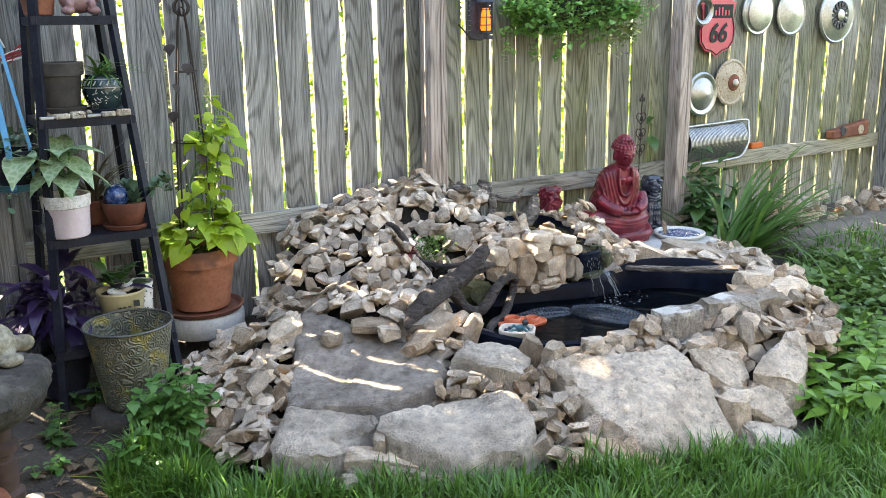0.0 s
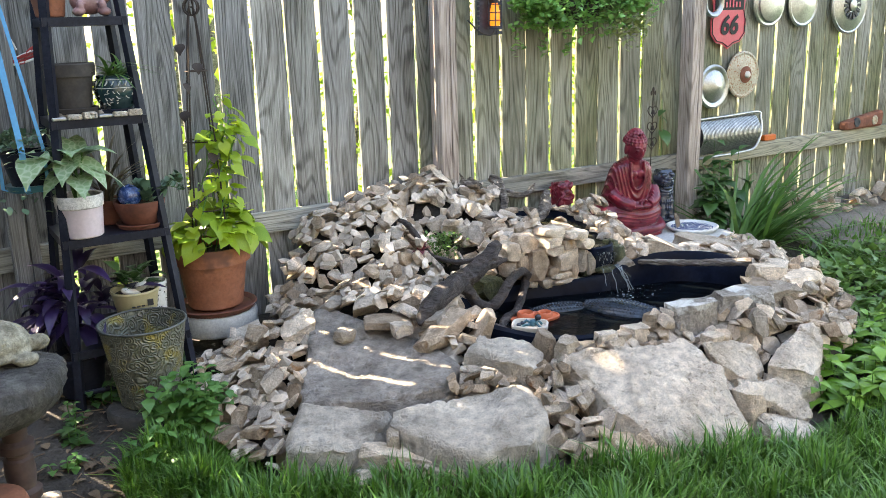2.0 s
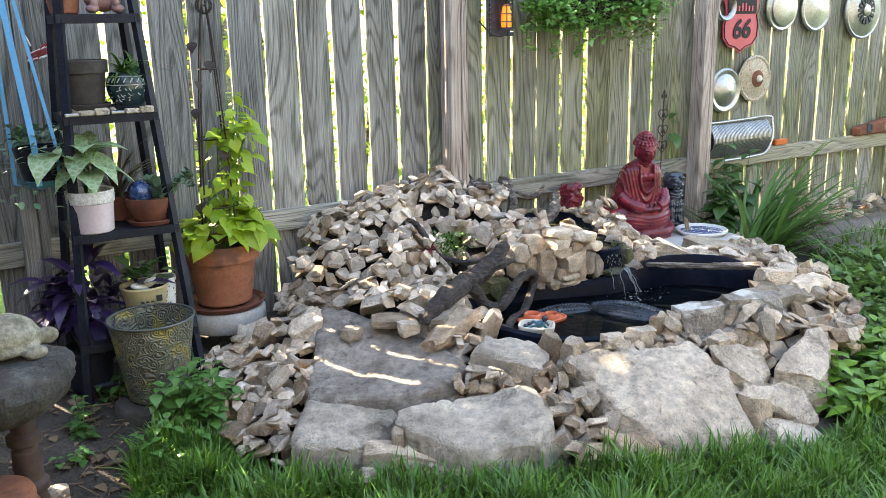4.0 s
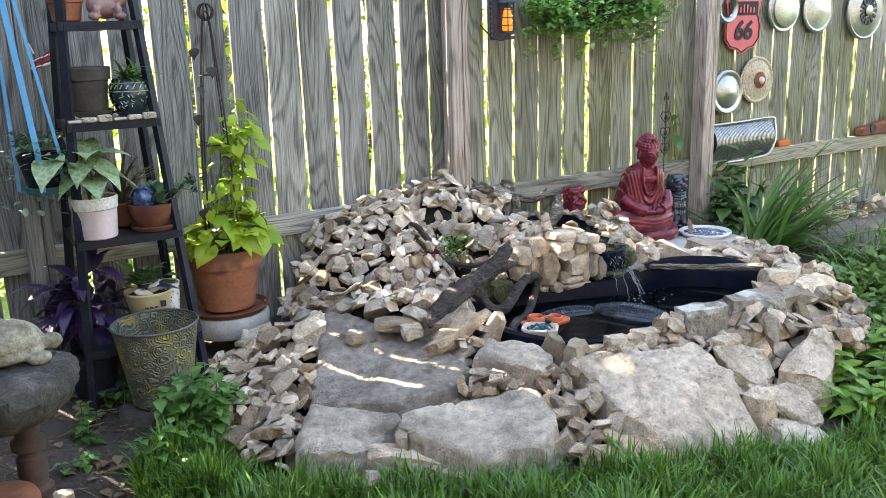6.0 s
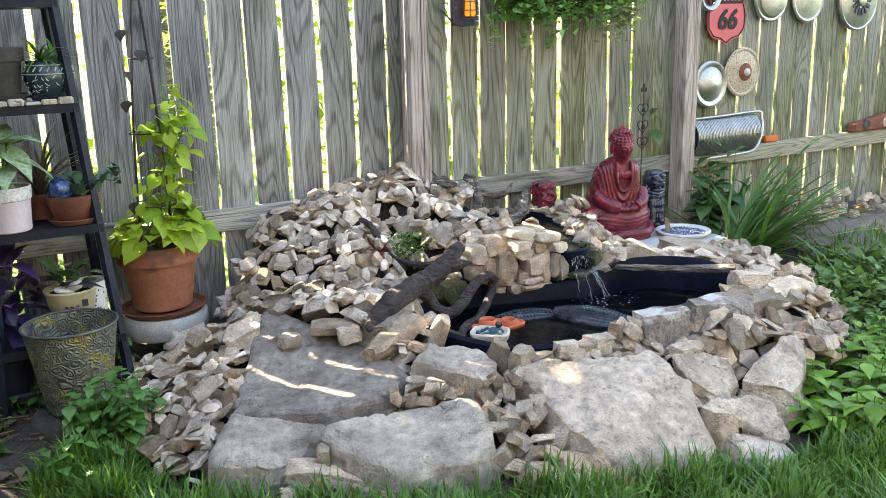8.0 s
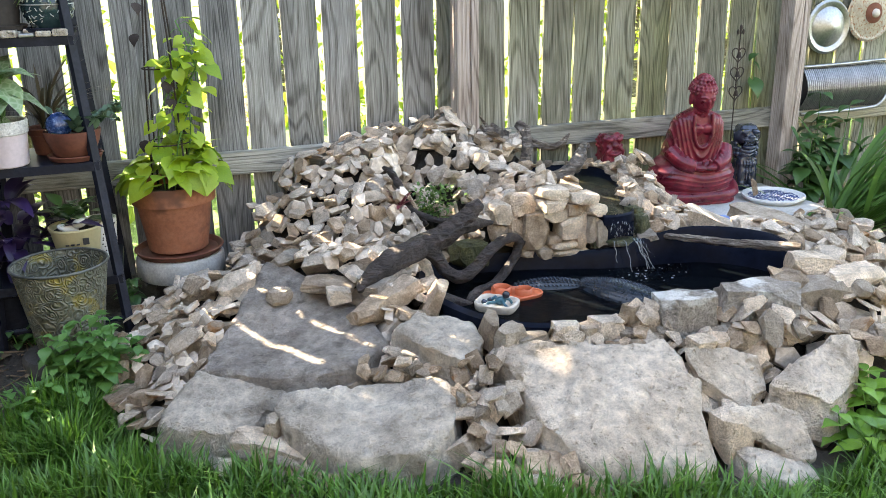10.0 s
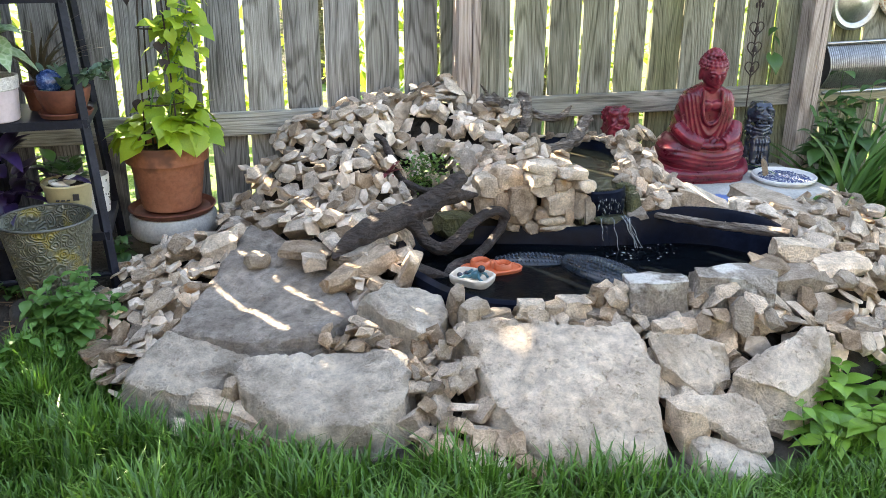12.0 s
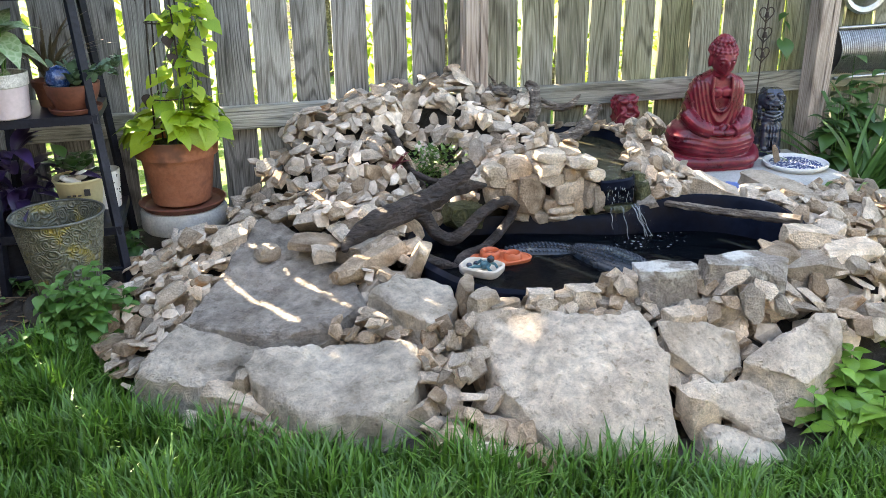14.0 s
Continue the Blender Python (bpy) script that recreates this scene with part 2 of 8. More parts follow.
RUBBLE_STONE = surface("broken limestone rubble", ASH, 0.9, scale=16, fine=90, bump=0.9, vary=0.35, depth=0.0012, streak=0.2, island=True)
SLAB = surface("weathered slab", [(0.296, 0.251, 0.201), (0.621, 0.544, 0.455), (0.887, 0.796, 0.678)], 0.92, scale=5, fine=30, bump=1.0, vary=0.07,
               speck=((0.24, 0.20, 0.155), 9, 0.63), depth=0.035, streak=0.55, pits=60)
SLAB_PALE = surface("pale slab", [(0.375, 0.298, 0.227), (0.689, 0.589, 0.484), (0.897, 0.789, 0.665)], 0.92, scale=4.5, fine=30, bump=1.0, vary=0.06,
                    speck=((0.34, 0.26, 0.18), 7, 0.63), depth=0.035, streak=0.5, pits=55)
SLAB_DARK = surface("lichened dark slab", [(0.141, 0.119, 0.101), (0.342, 0.297, 0.259), (0.576, 0.515, 0.457)], 0.92, scale=5, fine=30, bump=1.0,
                    speck=((0.15, 0.13, 0.105), 8, 0.60), depth=0.04, streak=0.6, pits=60)
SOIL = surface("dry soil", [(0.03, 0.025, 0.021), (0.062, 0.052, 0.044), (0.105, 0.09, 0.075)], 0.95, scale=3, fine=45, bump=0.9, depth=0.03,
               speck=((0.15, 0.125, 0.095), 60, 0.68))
# near-black, so the shade between stones is in the bed's colour
GAP_SHADE = surface("near-black bed for gap shade", [(0.012, 0.010, 0.008), (0.03, 0.025, 0.02), (0.06, 0.05, 0.04)], 0.95, scale=16, fine=60, bump=0.9, depth=0.02)
WOOD_BLUE = wood_fence("blue-grey weathered boards", [(0.06, 0.06, 0.059), (0.145, 0.144, 0.14), (0.235, 0.234, 0.232), (0.35, 0.348, 0.342)], 0.04)
WOOD_GREY = wood_fence("weathered grey boards", [(0.085, 0.081, 0.074), (0.205, 0.198, 0.184), (0.33, 0.324, 0.312), (0.48, 0.47, 0.448)], 0.15)
WOOD_GREEN = wood_fence("boards with green algae", [(0.075, 0.072, 0.055), (0.185, 0.18, 0.148), (0.29, 0.282, 0.245), (0.43, 0.417, 0.365)], 0.85)
RAIL_GREY = wood_fence("weathered grey rail", [(0.11, 0.105, 0.09), (0.235, 0.227, 0.2), (0.35, 0.34, 0.30), (0.46, 0.445, 0.40)], 0.25, 0)
RAIL_PALE = wood_fence("pale rail", [(0.17, 0.155, 0.115), (0.32, 0.30, 0.235), (0.43, 0.40, 0.31), (0.52, 0.49, 0.385)], 0.3, 0)
WOOD_PALE = wood_fence("pinkish post timber", [(0.15, 0.112, 0.092), (0.31, 0.25, 0.215), (0.44, 0.365, 0.32), (0.55, 0.475, 0.42)], 0.0)
LINER = surface("black pond liner", [(0.0025, 0.004, 0.009), (0.0045, 0.0072, 0.016), (0.009, 0.013, 0.027)], 0.32, scale=5, fine=40, bump=0.1, depth=0.003, spec=0.07)
DRIFT = surface("dark wet driftwood", [(0.014, 0.009, 0.008), (0.036, 0.025, 0.022), (0.095, 0.073, 0.064)], 0.55, scale=14, fine=55, bump=1.0,
                stretch=(0.8, 0.8, 1.8), depth=0.024, streak=0.5)
DRIFT_GREY = surface("grey driftwood", [(0.035, 0.025, 0.02), (0.14, 0.112, 0.092), (0.42, 0.375, 0.325)], 0.75, scale=26, fine=80, bump=1.0, depth=0.02, streak=0.6, stretch=(0.5, 0.5, 2.2))
RED = surface("red painted statue", [(0.06, 0.005, 0.012), (0.165, 0.011, 0.025), (0.27, 0.03, 0.048)], 0.3, scale=16, fine=45, bump=0.3,
              speck=((0.30, 0.09, 0.11), 40, 0.66), depth=0.002)
NAVY = surface("navy glazed ceramic", [(0.012, 0.016, 0.028), (0.022, 0.03, 0.052), (0.045, 0.058, 0.088)], 0.22, scale=14, fine=60, bump=0.15, coat=0.5,
               depth=0.002)
IRON = surface("black painted iron", [(0.008, 0.009, 0.016), (0.014, 0.016, 0.026), (0.025, 0.028, 0.042)], 0.5, scale=10, fine=80, bump=0.15, depth=0.001, spec=0.2)
RUSTY = surface("rusted wire", [(0.018, 0.014, 0.012), (0.035, 0.024, 0.019), (0.065, 0.042, 0.03)], 0.8, scale=20, fine=90, bump=0.3, depth=0.001)
TERRA = surface("terracotta", [(0.17, 0.058, 0.032), (0.29, 0.105, 0.055), (0.36, 0.15, 0.088)], 0.85, scale=7, fine=70, bump=0.2,
                speck=((0.155, 0.068, 0.045), 6, 0.545), depth=0.002)
TERRA_DARK = surface("damp dark terracotta", [(0.09, 0.03, 0.02), (0.15, 0.05, 0.031), (0.21, 0.075, 0.045)], 0.7, scale=9, fine=70, bump=0.15, depth=0.002)
CONCRETE = surface("pale concrete", [(0.34, 0.335, 0.32), (0.44, 0.435, 0.415), (0.52, 0.51, 0.49)], 0.92, scale=9, fine=120, bump=0.4, depth=0.003)
ZINC = surface("embossed zinc, lichened", [(0.06, 0.062, 0.045), (0.135, 0.134, 0.095), (0.24, 0.24, 0.195)], 0.5, metal=0.3, scale=9, fine=50, bump=0.35,
               speck=((0.27, 0.22, 0.06), 12, 0.56), depth=0.003)


def embossed(m, scale, strength):
    """Stamped scrolls: ridges that curl round scattered centres."""
    t = m.node_tree
    n, l = t.nodes, t.links
    co = n.new("ShaderNodeTexCoord")
    v = n.new("ShaderNodeTexVoronoi")
    v.inputs["Scale"].default_value = scale
    nz = n.new("ShaderNodeTexNoise")
    nz.inputs["Scale"].default_value, nz.inputs["Detail"].default_value = scale * 0.7, 2
    l.new(co.outputs["Object"], nz.inputs["Vector"])
    bend = n.new("ShaderNodeVectorMath")
    bend.operation = "MULTIPLY_ADD"
    bend.inputs[1].default_value = (0.9 / scale,) * 3
    l.new(nz.outputs["Color"], bend.inputs[0])
    l.new(co.outputs["Object"], bend.inputs[2])
    l.new(bend.outputs[0], v.inputs["Vector"])
    k = n.new("ShaderNodeMath")
    k.operation = "MULTIPLY"
    k.inputs[1].default_value = 26.0
    l.new(v.outputs["Distance"], k.inputs[0])
    s = n.new("ShaderNodeMath")
    s.operation = "SINE"
    l.new(k.outputs[0], s.inputs[0])
    old = next(x for x in n if x.type == "BUMP")
    bp = n.new("ShaderNodeBump")
    bp.inputs["Strength"].default_value, bp.inputs["Distance"].default_value = strength, 0.004
    l.new(s.outputs[0], bp.inputs["Height"])
    l.new(old.outputs[0], bp.inputs["Normal"])
    bs = n["Principled BSDF"]
    l.new(bp.outputs[0], bs.inputs["Normal"])
    base = bs.inputs["Base Color"].links[0].from_socket
    mr = n.new("ShaderNodeMapRange")
    mr.inputs[1].default_value, mr.inputs[2].default_value, mr.inputs[4].default_value = 0.6, 1.0, 0.32
    l.new(s.outputs[0], mr.inputs[0])
    mix = n.new("ShaderNodeMix")
    mix.data_type = "RGBA"
    mix.inputs[7].default_value = (0.40, 0.41, 0.38, 1)
    l.new(mr.outputs[0], mix.inputs[0])
    l.new(base, mix.inputs[6])
    l.new(mix.outputs[2], bs.inputs["Base Color"])
    return m


ZINC_PLAIN = surface("plain zinc, dulled", [(0.05, 0.055, 0.05), (0.10, 0.105, 0.095), (0.17, 0.175, 0.155)], 0.55, metal=0.3, scale=12, fine=60, bump=0.3, depth=0.003)
embossed(ZINC, 30.0, 0.7)
CHROME = surface("dull chrome", [(0.30, 0.305, 0.30), (0.44, 0.445, 0.435), (0.55, 0.555, 0.54)], 0.42, metal=1.0, scale=8, fine=90, bump=0.05, depth=0.001)
CHROME_DARK = surface("dark recess", [(0.02, 0.02, 0.022), (0.04, 0.04, 0.045)], 0.6, scale=8, bump=0)
RUST_CAP = surface("rust-spotted hubcap", [(0.33, 0.28, 0.20), (0.44, 0.385, 0.295), (0.52, 0.47, 0.38)], 0.6, metal=0.25, scale=10, fine=60, bump=0.2,
                   speck=((0.30, 0.13, 0.06), 110, 0.55), depth=0.002)
RUST_RED = surface("red rust", [(0.10, 0.034, 0.02), (0.19, 0.064, 0.035), (0.28, 0.11, 0.062)], 0.85, scale=16, fine=60, bump=0.4, depth=0.003)
DRY_LEAF = surface("dry leaves", [(0.09, 0.06, 0.037), (0.19, 0.135, 0.085)], 0.9, scale=20, vary=0.3, bump=0)

GRASS = leafy("grass", (0.010, 0.055, 0.007), (0.145, 0.33, 0.05), 0.28, 0.4, island=True)
IVY = leafy("ground ivy leaves", (0.035, 0.10, 0.018), (0.16, 0.29, 0.065), 0.3, 0.4, island=True)
# hedge: sun's brightness is partly in this pale leaf colour, for bright fence gaps
HEDGE = leafy("hedge leaves, sun partly in colour", (0.10, 0.18, 0.015), (0.36, 0.46, 0.07), 0.65, 0.5, island=True)
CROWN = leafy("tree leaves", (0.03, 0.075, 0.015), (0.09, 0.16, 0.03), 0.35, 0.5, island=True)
VINE = leafy("lime vine leaves", (0.15, 0.30, 0.02), (0.47, 0.60, 0.06), 0.4, 0.42)
WEED = leafy("weed leaves", (0.05, 0.16, 0.015), (0.22, 0.42, 0.06), 0.3, 0.4)
MINT = leafy("mint leaves", (0.035, 0.13, 0.025), (0.145, 0.32, 0.08), 0.3, 0.45)
LILY = leafy("strap leaves", (0.03, 0.095, 0.02), (0.115, 0.25, 0.05), 0.3, 0.4)
BROAD = leafy("dark broad leaves", (0.025, 0.08, 0.022), (0.075, 0.17, 0.045), 0.25, 0.4)
PURPLE = leafy("purple leaves", (0.016, 0.008, 0.034), (0.05, 0.026, 0.10), 0.15, 0.4)
ARROW = leafy("pale arrowhead leaves", (0.13, 0.25, 0.10), (0.30, 0.42, 0.22), 0.25, 0.4, vein=((0.58, 0.66, 0.48), 6))
SUCC = leafy("blue-green succulent", (0.05, 0.11, 0.07), (0.13, 0.22, 0.13), 0.15, 0.5)
FERN = leafy("basket ivy", (0.045, 0.18, 0.035), (0.27, 0.52, 0.14), 0.3, 0.35, island=True)
VARIEG = leafy("cream-edged ivy", (0.14, 0.22, 0.06), (0.42, 0.46, 0.22), 0.25, 0.4)


def plain(name, rgb, rough=0.6, metal=0.0):
    return surface(name, [tuple(c * 0.88 for c in rgb), rgb, tuple(min(1, c * 1.08) for c in rgb)], rough, metal, scale=9, fine=80, bump=0.08,
                   streak=0.1, depth=0.001)


# ---- mesh helpers ----
def mesh_of(name, bm, material, smooth=False):
    me = bpy.data.meshes.new(name)
    bmesh.ops.recalc_face_normals(bm, faces=bm.faces)
    bm.to_mesh(me)
    bm.free()
    me.materials.append(material)
    if smooth:
        me.polygons.foreach_set("use_smooth", [True] * len(me.polygons))
    return me


def part(name, bm, material, parent, label="", smooth=False):
    me = bm if isinstance(bm, bpy.types.Mesh) else mesh_of(name, bm, material, smooth)
    ob = new(name, me)
    ob.parent = parent
    return tagged(ob, label) if label else ob


def thing(name, place, label, category, group="", kind="", turn=0.0):
    ob = new(name)
    ob.empty_display_size = 0.05
    ob.matrix_basis = pose(*place, 0, 0, turn)
    return tagged(ob, label, category, group, kind)


def smoothed(ob, angle=40):
    me = ob.data
    me.polygons.foreach_set("use_smooth", [True] * len(me.polygons))
    me.set_sharp_from_angle(angle=radians(angle))
    return ob


def box(bm, x0, x1, y0, y1, z0, z1, bevel=0.0):
    m = Matrix.Translation(((x0 + x1) / 2, (y0 + y1) / 2, (z0 + z1) / 2)) @ Matrix.Diagonal((x1 - x0, y1 - y0, z1 - z0, 1))
    r = bmesh.ops.create_cube(bm, size=1, matrix=m)
    if bevel:
        es = list({e for v in r["verts"] for e in v.link_edges})
        bmesh.ops.bevel(bm, geom=es, offset=bevel, segments=1, affect="EDGES")
    return bm


def lathe(bm, profile, steps=32, centre=(0, 0), flute=None):
    """A surface of revolution about z from (radius, height) pairs."""
    rings = []
    for r, z in profile:
        if r < 1e-5:
            rings.append([bm.verts.new((centre[0], centre[1], z))])
            continue
        ring = []
        for k in range(steps):
            a = 2 * math.pi * k / steps
            rr = r * (flute(a, z) if flute else 1)
            ring.append(bm.verts.new((centre[0] + rr * math.cos(a), centre[1] + rr * math.sin(a), z)))
        rings.append(ring)
    for a, b in zip(rings, rings[1:]):
        for k in range(steps):
            q = [a[k % len(a)], a[(k + 1) % len(a)], b[(k + 1) % len(b)], b[k % len(b)]]
            q = list(dict.fromkeys(q))
            if len(q) > 2:
                bm.faces.new(q)
    return bm


def tube(bm, pts, radius, steps=8, taper=1.0, caps=True):
    """A round bar along points; radius is a number, or one number per point."""
    pts = [Vector(p) for p in pts]
    rad = list(radius) if isinstance(radius, (list, tuple)) else [radius * (1 + (taper - 1) * k / max(1, len(pts) - 1)) for k in range(len(pts))]
    side = None
    rings = []
    for k, p in enumerate(pts):
        d = (pts[min(k + 1, len(pts) - 1)] - pts[max(k - 1, 0)]).normalized()
        if side is None:
            side = d.orthogonal().normalized()
        side = (side - d * side.dot(d)).normalized()
        other = d.cross(side)
        rings.append([bm.verts.new(p + rad[k] * (math.cos(2 * math.pi * j / steps) * side + math.sin(2 * math.pi * j / steps) * other)) for j in range(steps)])
    for a, b in zip(rings, rings[1:]):
        for j in range(steps):
            bm.faces.new((a[j], a[(j + 1) % steps], b[(j + 1) % steps], b[j]))
    if caps:
        bm.faces.new(rings[0][::-1])
        bm.faces.new(rings[-1])
    return bm


def spline(pts, n=6):
    """Points on a smooth curve through pts."""
    pts = [Vector(p) for p in pts]
    out = []
    for k in range(len(pts) - 1):
        a, b, c, d = pts[max(k - 1, 0)], pts[k], pts[k + 1], pts[min(k + 2, len(pts) - 1)]
        for j in range(n):
            t = j / n
            out.append(0.5 * ((2 * b) + (c - a) * t + (2 * a - 5 * b + 4 * c - d) * t * t + (3 * b - a - 3 * c + d) * t ** 3))
    return out + [pts[-1]]


def blob(bm, c, r, turn=(0, 0, 0), fine=2):
    m = pose(*c, *turn) @ Matrix.Diagonal((*r, 1))
    bmesh.ops.create_icosphere(bm, subdivisions=fine, radius=1, matrix=m)
    return bm


def inside(x, y, poly):
    hit = False
    for (x0, y0), (x1, y1) in zip(poly, poly[1:] + poly[:1]):
        if (y0 > y) != (y1 > y) and x < (x1 - x0) * (y - y0) / (y1 - y0) + x0:
            hit = not hit
    return hit


def edge_gap(x, y, poly):
    """Distance from a point to the outline."""
    best = 9.0
    for (x0, y0), (x1, y1) in zip(poly, poly[1:] + poly[:1]):
        dx, dy = x1 - x0, y1 - y0
        t = max(0, min(1, ((x - x0) * dx + (y - y0) * dy) / (dx * dx + dy * dy)))
        best = min(best, math.hypot(x - x0 - t * dx, y - y0 - t * dy))
    return best


def ease(a, b, t):
    t = max(0.0, min(1.0, (t - a) / (b - a)))
    return t * t * (3 - 2 * t)


def ground(x, y):
    return 0.13 * ease(-1.25, -0.25, y) + 0.055 * ease(-1.25, -1.6, y) * ease(0.9, 1.4, x) * (1 - 0.75 * ease(1.9, 2.4, x)) + 0.012 * noise.noise((x * 1.7, y * 1.7, 0))


# leaf shapes as small meshes, base at the origin, along +y, up +z
def leaf_mesh(name, material, outline, fold=0.25, droop=0.25, lobe=0.0, wavy=0.0):
    """A leaf from half-widths along its length, folded at the midrib, drooping to its tip; lobe sweeps the base back."""
    bm = bmesh.new()
    n = len(outline)
    rows = []
    for k, w in enumerate(outline):
        t = k / (n - 1)
        z = 0.12 * math.sin(t * 2.2) - droop * t * t
        row = []
        for s in ((-1, -0.5, 0, 0.5, 1) if w > 0 else (0,)):
            wave = wavy * math.sin(k * 2.3 + s * 2) * abs(s)
            row.append(bm.verts.new((s * w, t - lobe * abs(s) * (1 - t) ** 2, z + abs(s) * w * fold * (1.3 - 0.5 * abs(s)) + wave)))
        rows.append(row)
    for a, b in zip(rows, rows[1:]):
        if len(a) == 5 and len(b) == 5:
            for j in range(4):
                bm.faces.new((a[j], a[j + 1], b[j + 1], b[j]))
        elif len(b) == 1:
            for j in range(4):
                bm.faces.new((a[j], a[j + 1], b[0]))
        else:
            for j in range(4):
                bm.faces.new((a[0], b[j + 1], b[j]))
    return mesh_of(name, bm, material, True)


OVAL = (0.0, 0.22, 0.33, 0.34, 0.26, 0.13, 0.0)
HEART = (0.16, 0.36, 0.45, 0.46, 0.40, 0.30, 0.19, 0.09, 0.0)
SPEAR = (0.0, 0.10, 0.14, 0.14, 0.11, 0.06, 0.0)
STRAP = (0.012, 0.02, 0.022, 0.022, 0.02, 0.014, 0.0)


def put_leaf(mesh, parent, base, heading, pitch, size, roll=0.0, name="leaf"):
    """One leaf of a plant: base place, heading and rise in degrees, length in metres."""
    ob = new(name, mesh)
    ob.parent = parent
    s = size if isinstance(size, (tuple, list)) else (size, size, size)
    ob.matrix_basis = pose(*base) @ pose(0, 0, 0, 0, 0, heading) @ pose(0, 0, 0, pitch, roll, 0) @ Matrix.Diagonal((*s, 1))
    return ob


def leaf_cloud(name, material, centres, rng, size=(0.05, 0.08), lobes=False):
    """Many small folded leaves in one mesh; centres: an array of places. For masses that nobody could count."""
    n = len(centres)
    ln = rng.uniform(size[0], size[1], n)
    head, pit, rol = rng.uniform(0, 2 * np.pi, n), rng.normal(0.0, 0.6, n), rng.normal(0, 0.5, n)
    d = np.stack([np.cos(head) * np.cos(pit), np.sin(head) * np.cos(pit), np.sin(pit)], 1)
    s = np.stack([-np.sin(head), np.cos(head), rol * 0.6], 1)
    up = np.cross(d, s)
    shape = ((0, 0, 0), (0.45, 0.36, 0.10), (0.4, 0, 0), (0.45, -0.36, 0.10), (1.0, 0, -0.12)) if not lobes else \
        ((0, 0, 0), (0.25, 0.5, 0.06), (0.4, 0, 0), (0.25, -0.5, 0.06), (1.0, 0, -0.1))
    vs = np.concatenate([(centres + ln[:, None] * (a * d + b * s + c * up))[:, None] for a, b, c in shape], 1).reshape(-1, 3)
    k = np.arange(n)[:, None] * 5
    faces = np.concatenate([k + [0, 2, 1], k + [0, 3, 2], k + [1, 2, 4], k + [2, 3, 4]])
    me = bpy.data.meshes.new(name)
    me.from_pydata(vs.tolist(), [], faces.tolist())
    me.materials.append(material)
    return me


TURF = surface("mown turf", [(0.02, 0.045, 0.010), (0.04, 0.085, 0.018), (0.07, 0.125, 0.03)], 0.95, scale=5, fine=60, bump=0.9, depth=0.03)
TURF_AREA = [(-0.9, -1.8), (0.55, -1.6), (0.72, -1.25), (0.95, -0.9), (1.12, -1.3), (1.5, -1.6), (2.1, -1.85), (3.0, -1.9), (4.0, -1.4), (5.0, -1.2), (8.2, -1.1), (8.2, -5), (-0.9, -5)]


# ---- ground: one sheet that rises a little to the fence ----
def build_ground():
    bm = bmesh.new()
    xs = [-60, -20, -8, -3] + [round(-1 + 0.1 * k, 2) for k in range(81)] + [9, 14, 30, 80]
    ys = [-60, -20, -8, -5] + [round(-4 + 0.1 * k, 2) for k in range(52)] + [2, 4, 8, 20, 80]
    grid = [[bm.verts.new((x, y, ground(x, y) if -5 < y < 2 and -2 < x < 8 else (0.13 if y > 0 else 0.0))) for y in ys] for x in xs]
    for i in range(len(xs) - 1):
        for j in range(len(ys) - 1):
            bm.faces.new((grid[i][j], grid[i + 1][j], grid[i + 1][j + 1], grid[i][j + 1]))
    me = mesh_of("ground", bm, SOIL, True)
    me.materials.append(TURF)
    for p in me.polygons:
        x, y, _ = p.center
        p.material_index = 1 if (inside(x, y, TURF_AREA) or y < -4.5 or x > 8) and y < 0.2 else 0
    return tagged(new("ground", me), "garden ground: dark bare soil by the fence, mown turf in front", "ground", kind="structure")


build_ground()
bm = bmesh.new()
bm.faces.new([bm.verts.new((x, y, 0.138)) for x, y in ((-60, 0.15), (80, 0.15), (80, 80), (-60, 80))])
tagged(new("lawn_beyond", mesh_of("lawn_beyond", bm, surface("sunlit mown grass", [(0.06, 0.13, 0.02), (0.10, 0.19, 0.03), (0.15, 0.25, 0.05)], 0.9, scale=3, fine=40, bump=0.6, depth=0.03))),
       "sunlit mown lawn beyond the fence", "lawn", kind="structure")
bm = bmesh.new()
cells = [[bm.verts.new((4.45 + 0.1 * i + 0.03 * noise.noise((i, j, 7)), -1.3 + 0.1 * j, ground(4.45 + 0.1 * i, -1.3 + 0.1 * j) + 0.006)) for j in range(12)] for i in range(24)]
for i in range(23):
    for j in range(11):
        bm.faces.new((cells[i][j], cells[i + 1][j], cells[i + 1][j + 1], cells[i][j + 1]))
tagged(new("bare_earth", mesh_of("bare_earth", bm, surface("trodden dry earth", [(0.09, 0.075, 0.062), (0.15, 0.127, 0.105), (0.21, 0.18, 0.15)], 0.95, scale=5, fine=50, bump=0.8, depth=0.02), True)),
       "trodden lighter brown earth along the fence", "ground", kind="structure")
# unseen wall added on the left to block sky light and darken that side
bm = bmesh.new()
box(bm, -1.05, -0.9, -5.5, -0.1, -0.1, 3.0)
tagged(new("wall_west", mesh_of("wall_west", bm, surface("dark light-blocking wall", [(0.04, 0.035, 0.03), (0.07, 0.06, 0.05), (0.1, 0.09, 0.075)], 0.9, scale=4, fine=50, stretch=(1, 1, 0.2)))), "unseen dark wall added to block sky light from the left",
       "wall", kind="structure")

# unseen wall added behind the viewpoint; it cuts low sky light and bounce
bm = bmesh.new()
box(bm, -6, 12, -8.2, -8.0, -0.1, 4.6)
